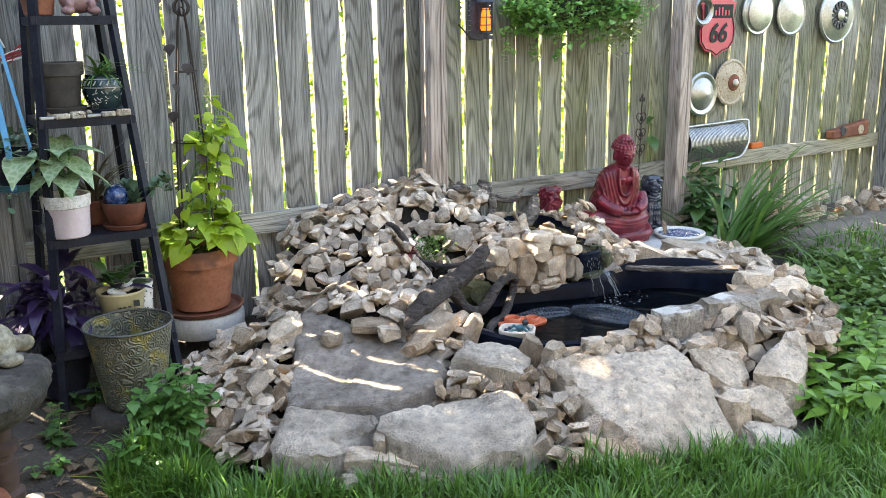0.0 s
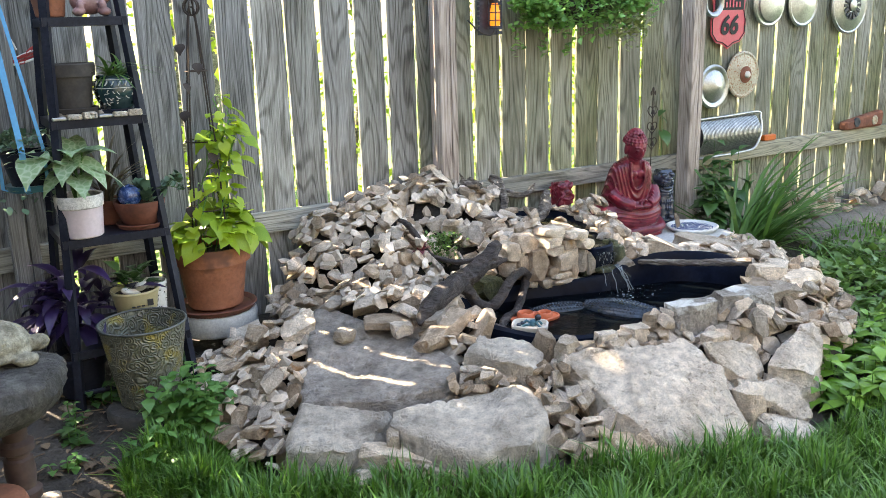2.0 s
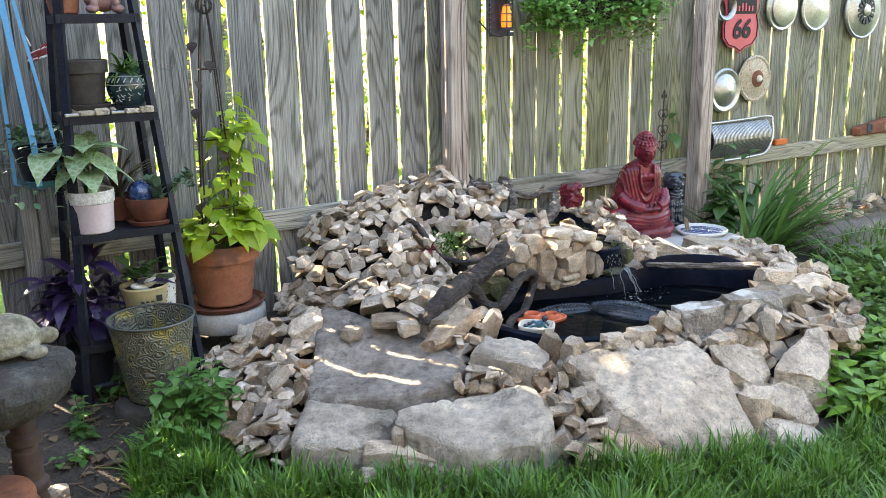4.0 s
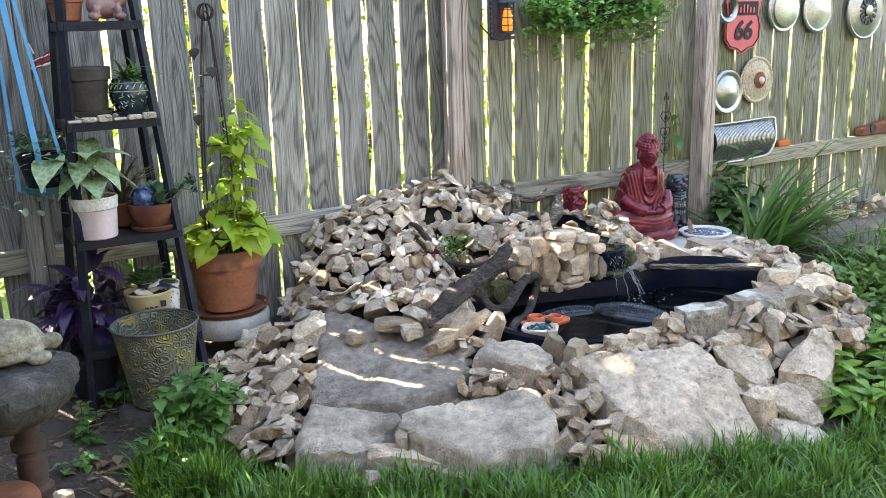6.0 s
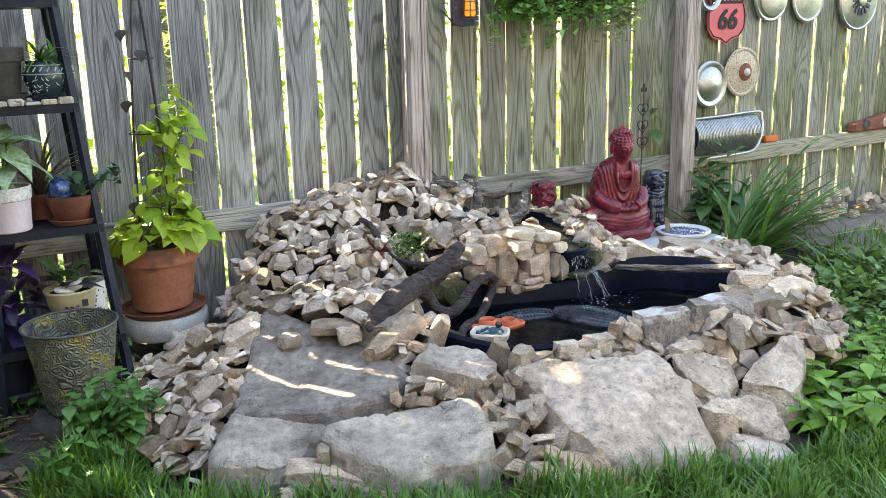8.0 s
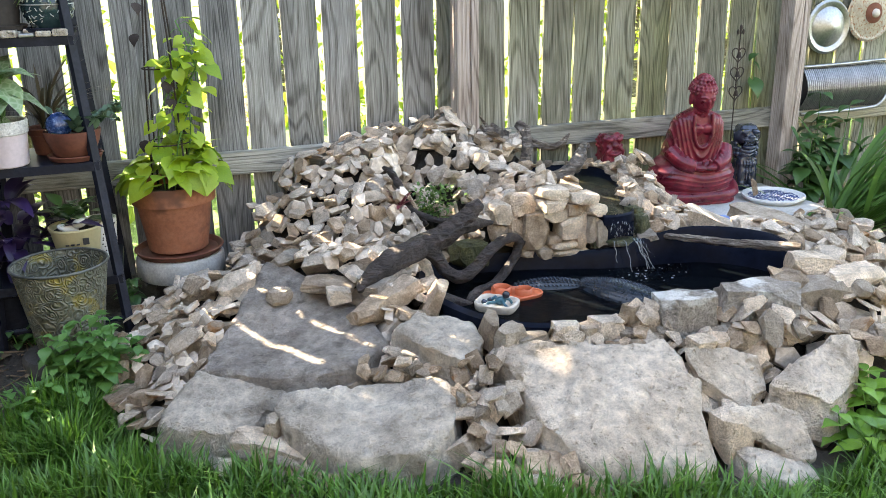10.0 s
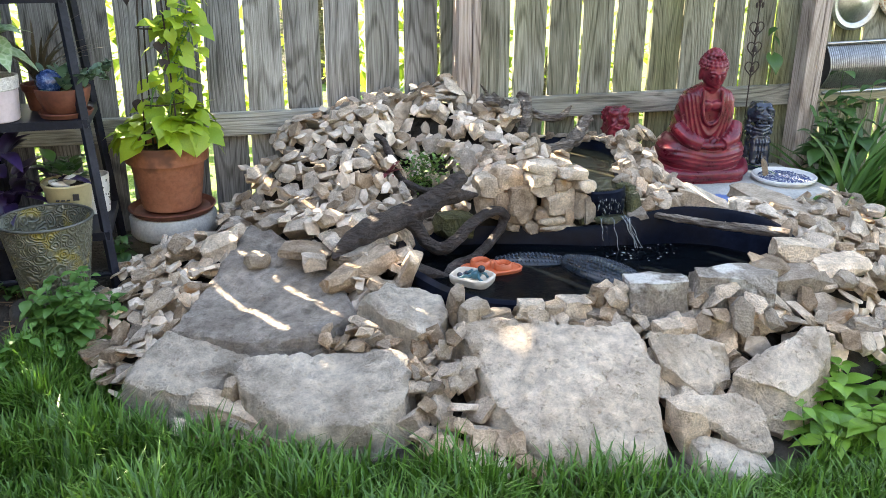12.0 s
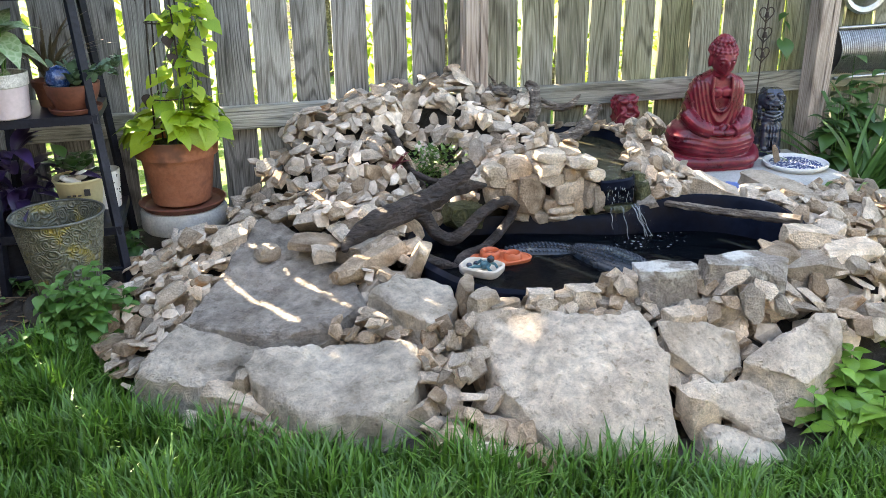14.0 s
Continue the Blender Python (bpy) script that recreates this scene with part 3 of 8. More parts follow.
tagged(new("wall_south", mesh_of("wall_south", bm, surface("dull brown light-blocking wall", [(0.11, 0.105, 0.095), (0.15, 0.145, 0.13), (0.19, 0.18, 0.165)], 0.8, scale=3, fine=40))), "unseen wall added behind the lawn to block low sky light", "wall",
       kind="structure")

# ---- fence of upright boards on two rails, posts on the garden side ----
FENCE_TOP, RAIL_Z = 1.84, 0.542
POSTS = ((0.63, WOOD_BLUE), (2.45, WOOD_PALE), (4.055, WOOD_PALE), (6.13, WOOD_GREY))
fence = thing("fence", (0, 0, 0), "weathered grey board fence with narrow gaps, green algae on some boards", "fence")


def board_mesh(seed, width, material):
    rng = random.Random(seed)
    bm = bmesh.new()
    w = width / 2
    top = FENCE_TOP + rng.uniform(-0.02, 0.02)
    rows = []
    ear = 0.025
    for z, k in ((0.03, 1), (0.5, 1), (1.1, 1), (top - ear, 1), (top, 0.72)):
        dx = rng.uniform(-0.0022, 0.0022)
        cup = rng.uniform(-0.0015, 0.0015)
        rows.append([bm.verts.new((-w * k + dx, cup, z)), bm.verts.new((w * k + dx + rng.uniform(-0.001, 0.001), -cup, z)),
                     bm.verts.new((w * k + dx, 0.015 - cup, z)), bm.verts.new((-w * k + dx, 0.015 + cup, z))])
    for a, b in zip(rows, rows[1:]):
        for j in range(4):
            bm.faces.new((a[j], a[(j + 1) % 4], b[(j + 1) % 4], b[j]))
    bm.faces.new(rows[0][::-1])
    bm.faces.new(rows[-1])
    return mesh_of("board", bm, material)


rng = random.Random(11)
PITCH, FIRST = 0.1561, 1.037
for k in range(-26, 49):
    x = FIRST + PITCH * k + rng.uniform(-0.003, 0.003)
    ob = part("board", board_mesh(k, PITCH - rng.uniform(0.017, 0.024) + (0.004 if x > 2.5 else 0), WOOD_GREEN if x > 2.42 else (WOOD_GREY if x > 1.62 else WOOD_BLUE)), None, fence)
    ob.matrix_basis = pose(x, 0, 0, 0, rng.uniform(-0.35, 0.35), 0)
for za, zb in ((RAIL_Z - 0.045, RAIL_Z + 0.045), (1.56, 1.65)):
    spans = [-2.8] + [p[0] for p in POSTS] + [8.5]
    for x0, x1 in zip(spans, spans[1:]):
        bm = bmesh.new()
        sag = rng.uniform(-0.006, 0.006)
        box(bm, x0, x1 - 0.004, -0.04, -0.001, za, zb, 0.003)
        bmesh.ops.rotate(bm, verts=bm.verts, cent=(x0, 0, za), matrix=Matrix.Rotation(sag / 2, 3, "Y"))
        # grain of a rail runs along it
        part("rail", bm, RAIL_PALE if x0 > 4 else RAIL_GREY, fence)
for px, pm in POSTS:
    bm = bmesh.new()
    # a drying crack runs down the face
    box(bm, -0.046, 0.009, -0.135, -0.043, -0.1, 1.86, 0.003)
    box(bm, 0.013, 0.046, -0.133, -0.043, -0.1, 1.858, 0.003)
    box(bm, 0.005, 0.017, -0.118, -0.045, -0.1, 1.85)
    ob = part("post", bm, pm, fence)
    ob.matrix_basis = pose(px, 0, 0, 0, 0.25, 0)

# ---- pond: moulded tub, water, upper basin ----
POND = [(2.0, -0.92), (2.03, -1.12), (2.12, -1.3), (2.27, -1.385), (2.5, -1.4), (2.75, -1.385), (2.95, -1.35), (3.1, -1.3), (3.21, -1.22), (3.19, -1.09), (3.12, -0.99),
        (3.03, -0.935), (2.93, -0.91), (2.82, -0.9), (2.7, -0.88), (2.55, -0.83), (2.4, -0.78), (2.2, -0.75), (2.06, -0.8)]
WATER_Z = 0.232


def rounded(poly, n=5):
    pts = [Vector((x, y, 0)) for x, y in poly]
    out = []
    m = len(pts)
    for k in range(m):
        a, b, c, d = pts[k - 1], pts[k], pts[(k + 1) % m], pts[(k + 2) % m]
        for j in range(n):
            t = j / n
            out.append(0.5 * ((2 * b) + (c - a) * t + (2 * a - 5 * b + 4 * c - d) * t * t + (3 * b - a - 3 * c + d) * t ** 3))
    return [(p.x, p.y) for p in out]


def rim_z(x, y):
    """The rim of the tub stands higher at its far end."""
    return 0.288 + 0.067 * ease(2.6, 3.0, x) * ease(-1.35, -1.05, y)


def basin(bm, poly, top, floor_z, lip=0.035):
    """A moulded tub: outer lip, rim, sloping wall, floor; top gives the rim's height at a place."""
    pts = rounded(poly)
    cx, cy = sum(p[0] for p in pts) / len(pts), sum(p[1] for p in pts) / len(pts)

    def ring(push, dz, z=None):
        return [bm.verts.new((x + push * (x - cx) / math.hypot(x - cx, y - cy), y + push * (y - cy) / math.hypot(x - cx, y - cy), top(x, y) + dz if z is None else z)) for x, y in pts]
    rings = [ring(lip, -0.03), ring(lip, 0), ring(0.012, 0.006), ring(0, -0.006), ring(-0.012, -0.1), ring(-0.07, 0, floor_z)]
    for a, b in zip(rings, rings[1:]):
        for k in range(len(a)):
            bm.faces.new((a[k], a[(k + 1) % len(a)], b[(k + 1) % len(b)], b[k]))
    bm.faces.new(rings[-1])
    return bm


def water_material(name, tint, ripple=0.25):
    m = bpy.data.materials.new(name)
    m.use_nodes = True
    t = m.node_tree
    b = t.nodes["Principled BSDF"]
    b.inputs["Base Color"].default_value = (*tint, 1)
    b.inputs["Roughness"].default_value, b.inputs["IOR"].default_value = 0.02, 1.13
    b.inputs["Transmission Weight"].default_value = 0.6
    b.inputs["Specular IOR Level"].default_value = 0.3
    nz = t.nodes.new("ShaderNodeTexNoise")
    nz.inputs["Scale"].default_value, nz.inputs["Detail"].default_value = 26, 3
    co = t.nodes.new("ShaderNodeTexCoord")
    t.links.new(co.outputs["Object"], nz.inputs["Vector"])
    bp = t.nodes.new("ShaderNodeBump")
    bp.inputs["Strength"].default_value, bp.inputs["Distance"].default_value = ripple, 0.012
    t.links.new(nz.outputs[0], bp.inputs["Height"])
    t.links.new(bp.outputs[0], b.inputs["Normal"])
    return m


WATER = water_material("dark pond water", (0.006, 0.009, 0.012))
CLEAR = water_material("clear falling water", (0.9, 0.93, 0.95))
CLEAR.node_tree.nodes["Principled BSDF"].inputs["Transmission Weight"].default_value = 1.0
pond = thing("pond", (0, 0, 0), "moulded black pond tub sunk between stones", "pond", kind="structure")
smoothed(part("tub", basin(bmesh.new(), POND, rim_z, 0.15), LINER, pond, "black moulded plastic tub"))


def sheet(name, pts, z, material):
    """A level face that looks up."""
    turn = sum(x0 * y1 - x1 * y0 for (x0, y0), (x1, y1) in zip(pts, pts[1:] + pts[:1]))
    me = bpy.data.meshes.new(name)
    me.from_pydata([(x, y, z) for x, y in (pts if turn > 0 else pts[::-1])], [], [list(range(len(pts)))])
    me.materials.append(material)
    return me


tagged(new("water", sheet("water", rounded([(2.6 + (x - 2.6) * 0.99, -1.1 + (y + 1.1) * 0.98) for x, y in POND]), WATER_Z, WATER)), "dark still pond water with a splash under the fall", "water", kind="structure")
BASIN = [(2.64, -0.55), (2.675, -0.8), (2.69, -0.86), (2.80, -0.835), (2.86, -0.66), (2.96, -0.45), (2.95, -0.28), (2.84, -0.19), (2.7, -0.2), (2.61, -0.34)]
upper = thing("upper_basin", (0, 0, 0), "small upper basin that feeds the waterfall", "pond", kind="structure")
smoothed(part("tub", basin(bmesh.new(), BASIN, lambda x, y: 0.418 + 0.02 * ease(-0.5, -0.28, y), 0.33, 0.02), LINER, upper))
SHALLOW = water_material("shallow brown water", (0.10, 0.095, 0.06))
tagged(new("water_upper", sheet("water", rounded([(2.79 + (x - 2.79) * 0.975, -0.5 + (y + 0.5) * 0.98) for x, y in BASIN]), 0.408, SHALLOW)), "shallow brownish water in the upper basin", "water", kind="structure")


# ---- slabs ----
def slab(name, label, corners, thick, material, seed, rough=0.016, group="large slabs", flare=0.018, dome=0.0, wear=0.011):
    """A quarried slab: corners (x, y, z of the top), chipped edges, a worn uneven top; dome bends the top over its depth."""
    rng = random.Random(seed)
    bm = bmesh.new()
    cx, cy, cz = (sum(c[k] for c in corners) / len(corners) for k in range(3))
    outline = []
    n = len(corners)
    for k in range(n):
        a, b = Vector(corners[k]), Vector(corners[(k + 1) % n])
        steps = max(3, int((b - a).length / 0.014))
        for j in range(steps):
            p = a.lerp(b, (j + (0.0 if j else rng.uniform(0.1, 0.25))) / steps)
            q = 0.008 * noise.noise(p * 11 + Vector((seed, 0, 0))) + 0.006 * noise.noise(p * 38 + Vector((seed, 0, 0))) - 0.009 * max(0.0, noise.noise(p * 17 + Vector((0, seed, 0))) - 0.25)
            d = Vector((p.x - cx, p.y - cy, 0)).normalized()
            outline.append(p + d * q)
    flat = [Vector((p.x, p.y)) for p in outline]
    poly = [(p.x, p.y) for p in outline]
    m = len(outline)
    a, b2, c0 = np.linalg.lstsq(np.array([[x, y, 1] for x, y, _ in corners]), np.array([z for *_, z in corners]), rcond=None)[0]
    x0, x1 = min(p[0] for p in poly), max(p[0] for p in poly)
    y0, y1 = min(p[1] for p in poly), max(p[1] for p in poly)

    def top(x, y, edge):
        v = Vector((x, y, seed * 1.7))
        u = 2 * (y - y0) / (y1 - y0) - 1
        z = a * x + b2 * y + c0 + dome * (0.45 - u * u) + noise.noise(v * 4) * rough * 0.8 + noise.noise(v * 19) * rough * 0.3 + noise.noise(v * 47) * rough * 0.22 + noise.noise(v * 90) * rough * 0.16
        ledge = noise.noise(v * 5 + Vector((7, 3, 0))) + 0.12 * noise.noise(v * 28)
        z -= 0.6 * rough * (ledge > 0.14) + 0.5 * rough * (ledge > 0.34)
        worn = wear * (1 + 0.9 * noise.noise(v * 13))
        return z - 0.8 * worn * max(0.0, 1 - edge / max(0.006, 1.35 * worn)) ** 2

    step = 0.0105
    pts = list(flat)
    for i in range(int((x1 - x0) / step) + 1):
        for j in range(int((y1 - y0) / step) + 1):
            x, y = x0 + (i + rng.uniform(-0.35, 0.35)) * step, y0 + (j + rng.uniform(-0.35, 0.35)) * step
            if inside(x, y, poly) and edge_gap(x, y, poly) > 0.005:
                pts.append(Vector((x, y)))
    co2, _, tris, *_ = geometry.delaunay_2d_cdt(pts, [(k, (k + 1) % m) for k in range(m)], [], 1, 1e-5)
    tv = [bm.verts.new((p.x, p.y, top(p.x, p.y, edge_gap(p.x, p.y, poly) if k >= m else 0.0))) for k, p in enumerate(co2)]
    for t in tris:
        bm.faces.new([tv[k] for k in t])
    prev = tv[:m]
    for f in (0.08, 0.2, 0.34, 0.5, 0.66, 0.82, 1.0):
        ring = []
        for k, p in enumerate(outline):
            d = Vector((p.x - cx, p.y - cy, 0)).normalized()
            v = tv[k].co.copy() + Vector((0, 0, -f * thick))
            layer = noise.noise(Vector((v.x * 5, v.y * 5, v.z * 55 + seed)))
            w = noise.noise(v * 11 + Vector((seed * 3.1, 0, 0))) * 0.014 + noise.noise(v * 34) * 0.006 + 0.006 * layer
            ring.append(bm.verts.new(v + d * (w + flare * f - 0.02 * (f > 0.9))))
        for k in range(m):
            bm.faces.new((prev[k], ring[k], ring[(k + 1) % m], prev[(k + 1) % m]))
        prev = ring
    bm.faces.new(prev)
    ob = new(name, mesh_of(name, bm, material))
    smoothed(ob, 30)
    return tagged(ob, label, "stone slab", group)


slab("stone_slab", "broad dark grey slab, lichened, with streaks of sun", [(1.495, -0.647, 0.283), (1.539, -0.6, 0.293), (1.6, -0.62, 0.298), (1.704, -0.817, 0.291), (1.775, -0.95, 0.284), (1.79, -1.093, 0.262),
     (1.79, -1.2, 0.243), (1.735, -1.275, 0.222), (1.635, -1.305, 0.212), (1.55, -1.29, 0.206), (1.493, -1.263, 0.203), (1.399, -1.191, 0.2), (1.262, -1.106, 0.192), (1.31, -0.996, 0.213), (1.398, -0.839, 0.245)],
     0.15, SLAB_DARK, 3, flare=0.03, dome=-0.032)
slab("stone_slab", "grey slab with a worn flat top, in the grass", [(1.439, -1.364, 0.187), (1.468, -1.334, 0.195), (1.546, -1.34, 0.202), (1.621, -1.337, 0.21), (1.766, -1.375, 0.219), (1.851, -1.422, 0.22),
     (1.888, -1.467, 0.216), (1.881, -1.533, 0.205), (1.845, -1.631, 0.18), (1.74, -1.69, 0.155), (1.61, -1.635, 0.155), (1.52, -1.55, 0.162), (1.46, -1.455, 0.174)], 0.17, SLAB, 5, flare=0.022)
slab("stone_slab", "small grey slab at the corner of the border", [(1.262, -1.095, 0.176), (1.348, -1.146, 0.178), (1.477, -1.233, 0.178), (1.502, -1.268, 0.173), (1.492, -1.288, 0.168), (1.41, -1.326, 0.15),
     (1.36, -1.36, 0.138), (1.3, -1.353, 0.134), (1.217, -1.322, 0.133), (1.15, -1.262, 0.138), (1.178, -1.19, 0.152)], 0.13, SLAB, 7)
slab("stone_slab", "thick squared grey block beside the water", [(1.806, -1.23, 0.298), (1.873, -1.19, 0.304), (1.91, -1.158, 0.308), (1.983, -1.192, 0.308), (2.043, -1.244, 0.304), (2.034, -1.36, 0.292),
     (1.972, -1.435, 0.285), (1.922, -1.45, 0.282), (1.862, -1.365, 0.29)], 0.24, SLAB, 9, wear=0.018)
slab("stone_slab", "large pale flat slab sloping down to the grass", [(2.029, -1.43, 0.285), (2.152, -1.447, 0.295), (2.291, -1.506, 0.29), (2.406, -1.545, 0.288), (2.484, -1.555, 0.292), (2.497, -1.626, 0.258),
     (2.488, -1.723, 0.209), (2.45, -1.805, 0.164), (2.43, -1.89, 0.114), (2.36, -1.915, 0.098), (2.231, -1.88, 0.103), (2.144, -1.83, 0.117), (2.104, -1.775, 0.138), (2.062, -1.685, 0.176), (2.052, -1.56, 0.24)],
     0.19, SLAB_PALE, 13, dome=0.045)
slab("stone_slab", "pale tilted slab of the pond border", [(2.497, -1.632, 0.28), (2.571, -1.626, 0.278), (2.657, -1.638, 0.257), (2.723, -1.653, 0.235), (2.699, -1.726, 0.178), (2.601, -1.755, 0.167),
     (2.558, -1.73, 0.193), (2.506, -1.696, 0.228)], 0.055, SLAB_PALE, 17, flare=-0.012)
slab("stone_slab", "layered pale slab low in the grass", [(2.525, -1.796, 0.182), (2.587, -1.797, 0.186), (2.676, -1.81, 0.177), (2.714, -1.834, 0.152), (2.723, -1.91, 0.075), (2.655, -1.895, 0.083),
     (2.606, -1.854, 0.12), (2.529, -1.821, 0.155)], 0.032, SLAB_PALE, 19, flare=-0.012)
slab("stone_slab", "pale base slab under a layered slab", [(2.525, -1.83, 0.10), (2.62, -1.85, 0.085), (2.71, -1.89, 0.06), (2.715, -1.945, 0.025), (2.63, -1.95, 0.035), (2.535, -1.91, 0.06)], 0.09, SLAB_PALE, 21)
slab("stone_slab", "angular pale block with a white mineral patch", [(2.69, -1.746, 0.185), (2.753, -1.72, 0.217), (2.842, -1.7, 0.246), (2.941, -1.68, 0.268), (3.0, -1.69, 0.268), (2.99, -1.744, 0.235), (2.91, -1.8, 0.182),
     (2.83, -1.83, 0.148), (2.763, -1.79, 0.168)], 0.14, SLAB_PALE, 23, 0.02)

# ---- broken stones: templates, then one object per stone ----
FACETS = {}


def facets(bm):
    """The planes that bound a convex stone, as normals and offsets."""
    bm.normal_update()
    return np.array([[*f.normal, max(f.normal.dot(v.co) for v in f.verts)] for f in bm.faces if f.calc_area() > 1e-4])


def rock_mesh(seed, flat, material):
    """A broken block: a box with random planes cut off, edges a little worn."""
    rng = random.Random(seed)
    bm = bmesh.new()
    sy = rng.uniform(0.55, 0.85)
    lean = Matrix(((1, rng.uniform(-0.35, 0.35), rng.uniform(-0.4, 0.4), 0), (rng.uniform(-0.2, 0.2), 1, rng.uniform(-0.4, 0.4), 0), (0, rng.uniform(-0.15, 0.15), 1, 0), (0, 0, 0, 1)))
    bmesh.ops.create_cube(bm, size=1, matrix=lean @ Matrix.Diagonal((1, sy, flat, 1)))
    for k in range(9):
        nrm = Vector((rng.gauss(0, 1), rng.gauss(0, 1), rng.gauss(0, 0.7))).normalized()
        reach = abs(nrm.x) * 0.5 + abs(nrm.y) * 0.5 * sy + abs(nrm.z) * 0.5 * flat
        r = bmesh.ops.bisect_plane(bm, geom=bm.verts[:] + bm.edges[:] + bm.faces[:], plane_co=nrm * reach * rng.uniform(0.5, 0.85), plane_no=nrm, clear_outer=True)
        cut = [e for e in r["geom_cut"] if isinstance(e, bmesh.types.BMEdge)]
        if cut:
            bmesh.ops.edgenet_fill(bm, edges=cut)
    bmesh.ops.remove_doubles(bm, verts=bm.verts, dist=0.03)
    bmesh.ops.recalc_face_normals(bm, faces=bm.faces)
    planes = facets(bm)
    bmesh.ops.bevel(bm, geom=bm.edges[:], offset=0.007, segments=1, affect="EDGES")
    bmesh.ops.triangulate(bm, faces=bm.faces[:])
    for v in bm.verts:
        v.co += Vector((noise.noise(v.co * 4 + Vector((seed, 0, 0))), noise.noise(v.co * 4 + Vector((0, seed, 0))), noise.noise(v.co * 4 + Vector((0, 0, seed))))) * 0.02
    me = mesh_of("stone", bm, material)
    FACETS[me.name] = planes
    return me


def hull_mesh(seed, flat, material):
    """A splintered piece: the hull of a few points near a box."""
    rng = random.Random(seed)
    bm = bmesh.new()
    for _ in range(13):
        v = Vector((rng.uniform(-1, 1), rng.uniform(-1, 1), rng.uniform(-1, 1)))
        k = (abs(v.x) ** 4 + abs(v.y) ** 4 + abs(v.z) ** 4) ** 0.25
        v *= rng.uniform(0.8, 1.0) / max(k, 0.05)
        bm.verts.new((v.x * 0.54, v.y * 0.38, v.z * 0.5 * flat))
    r = bmesh.ops.convex_hull(bm, input=bm.verts)
    bmesh.ops.delete(bm, geom=[g for g in r["geom_interior"] if isinstance(g, bmesh.types.BMVert)], context="VERTS")
    bmesh.ops.dissolve_limit(bm, angle_limit=radians(12), verts=bm.verts[:], edges=bm.edges[:])
    bmesh.ops.recalc_face_normals(bm, faces=bm.faces)
    planes = facets(bm)
    bmesh.ops.bevel(bm, geom=bm.edges[:], offset=0.006, segments=1, affect="EDGES")
    me = mesh_of("stone", bm, material)
    FACETS[me.name] = planes
    return me


def plate_mesh(seed, flat, material):
    """A shard of bedded limestone: a crooked polygon with broken, leaning sides and a split across its top."""
    rng = random.Random(seed)
    bm = bmesh.new()
    n = rng.choice((4, 5, 5, 6))
    turn = rng.uniform(0, 6.3)
    slope = rng.uniform(-0.16, 0.16), rng.uniform(-0.16, 0.16)
    for k in range(n):
        a = turn + 2 * math.pi * (k + rng.uniform(-0.27, 0.27)) / n
        r = rng.uniform(0.36, 0.56)
        x, y = r * math.cos(a), r * math.sin(a) * 0.76
        bm.verts.new((x, y, -flat * 0.5 * rng.uniform(0.75, 1)))
        q = rng.uniform(0.72, 1.02)
        bm.verts.new((x * q + rng.uniform(-0.04, 0.04), y * q + rng.uniform(-0.04, 0.04), flat * 0.5 + slope[0] * x + slope[1] * y))
    r = bmesh.ops.convex_hull(bm, input=bm.verts)
    bmesh.ops.delete(bm, geom=[g for g in r["geom_interior"] if isinstance(g, bmesh.types.BMVert)], context="VERTS")
    bmesh.ops.dissolve_limit(bm, angle_limit=radians(9), verts=bm.verts[:], edges=bm.edges[:])
    nrm = Vector((rng.uniform(-0.8, 0.8), rng.uniform(-0.8, 0.8), 1)).normalized()
    r = bmesh.ops.bisect_plane(bm, geom=bm.verts[:] + bm.edges[:] + bm.faces[:], plane_co=(0, 0, flat * rng.uniform(0.3, 0.5)), plane_no=nrm, clear_outer=True)
    cut = [e for e in r["geom_cut"] if isinstance(e, bmesh.types.BMEdge)]
    if cut:
        bmesh.ops.edgenet_fill(bm, edges=cut)
    bmesh.ops.remove_doubles(bm, verts=bm.verts, dist=0.02)
    bmesh.ops.recalc_face_normals(bm, faces=bm.faces)
    planes = facets(bm)
    bmesh.ops.bevel(bm, geom=bm.edges[:], offset=0.008, segments=1, affect="EDGES")
    bmesh.ops.triangulate(bm, faces=[f for f in bm.faces if f.calc_area() > 0.01])
    for v in bm.verts:
        v.co += 0.014 * noise.noise_vector(v.co * 5 + Vector((seed, 0, 0)))
    me = mesh_of("stone", bm, material)
    FACETS[me.name] = planes
    return me


MAKERS = (plate_mesh, plate_mesh, rock_mesh, plate_mesh, hull_mesh)
TONES = (LIME, LIME_GREY, LIME_PALE, LIME_GREY, LIME_BROWN, LIME, LIME_GREY)
ROCKS = [MAKERS[k % 5](100 + k, (0.22, 0.30, 0.38, 0.48)[(k // 2) % 4], TONES[k % 7]) for k in range(42)]
FLATS = [k for k in range(42) if (k // 2) % 4 < 2]


def relief(points):
    def h(x, y):
        s = w = 0.0
        for a, b, z in points:
            q = 1 / ((x - a) ** 2 + (y - b) ** 2 + 0.0025) ** 2
            s, w = s + q * z, w + q
        return s / w
    return h


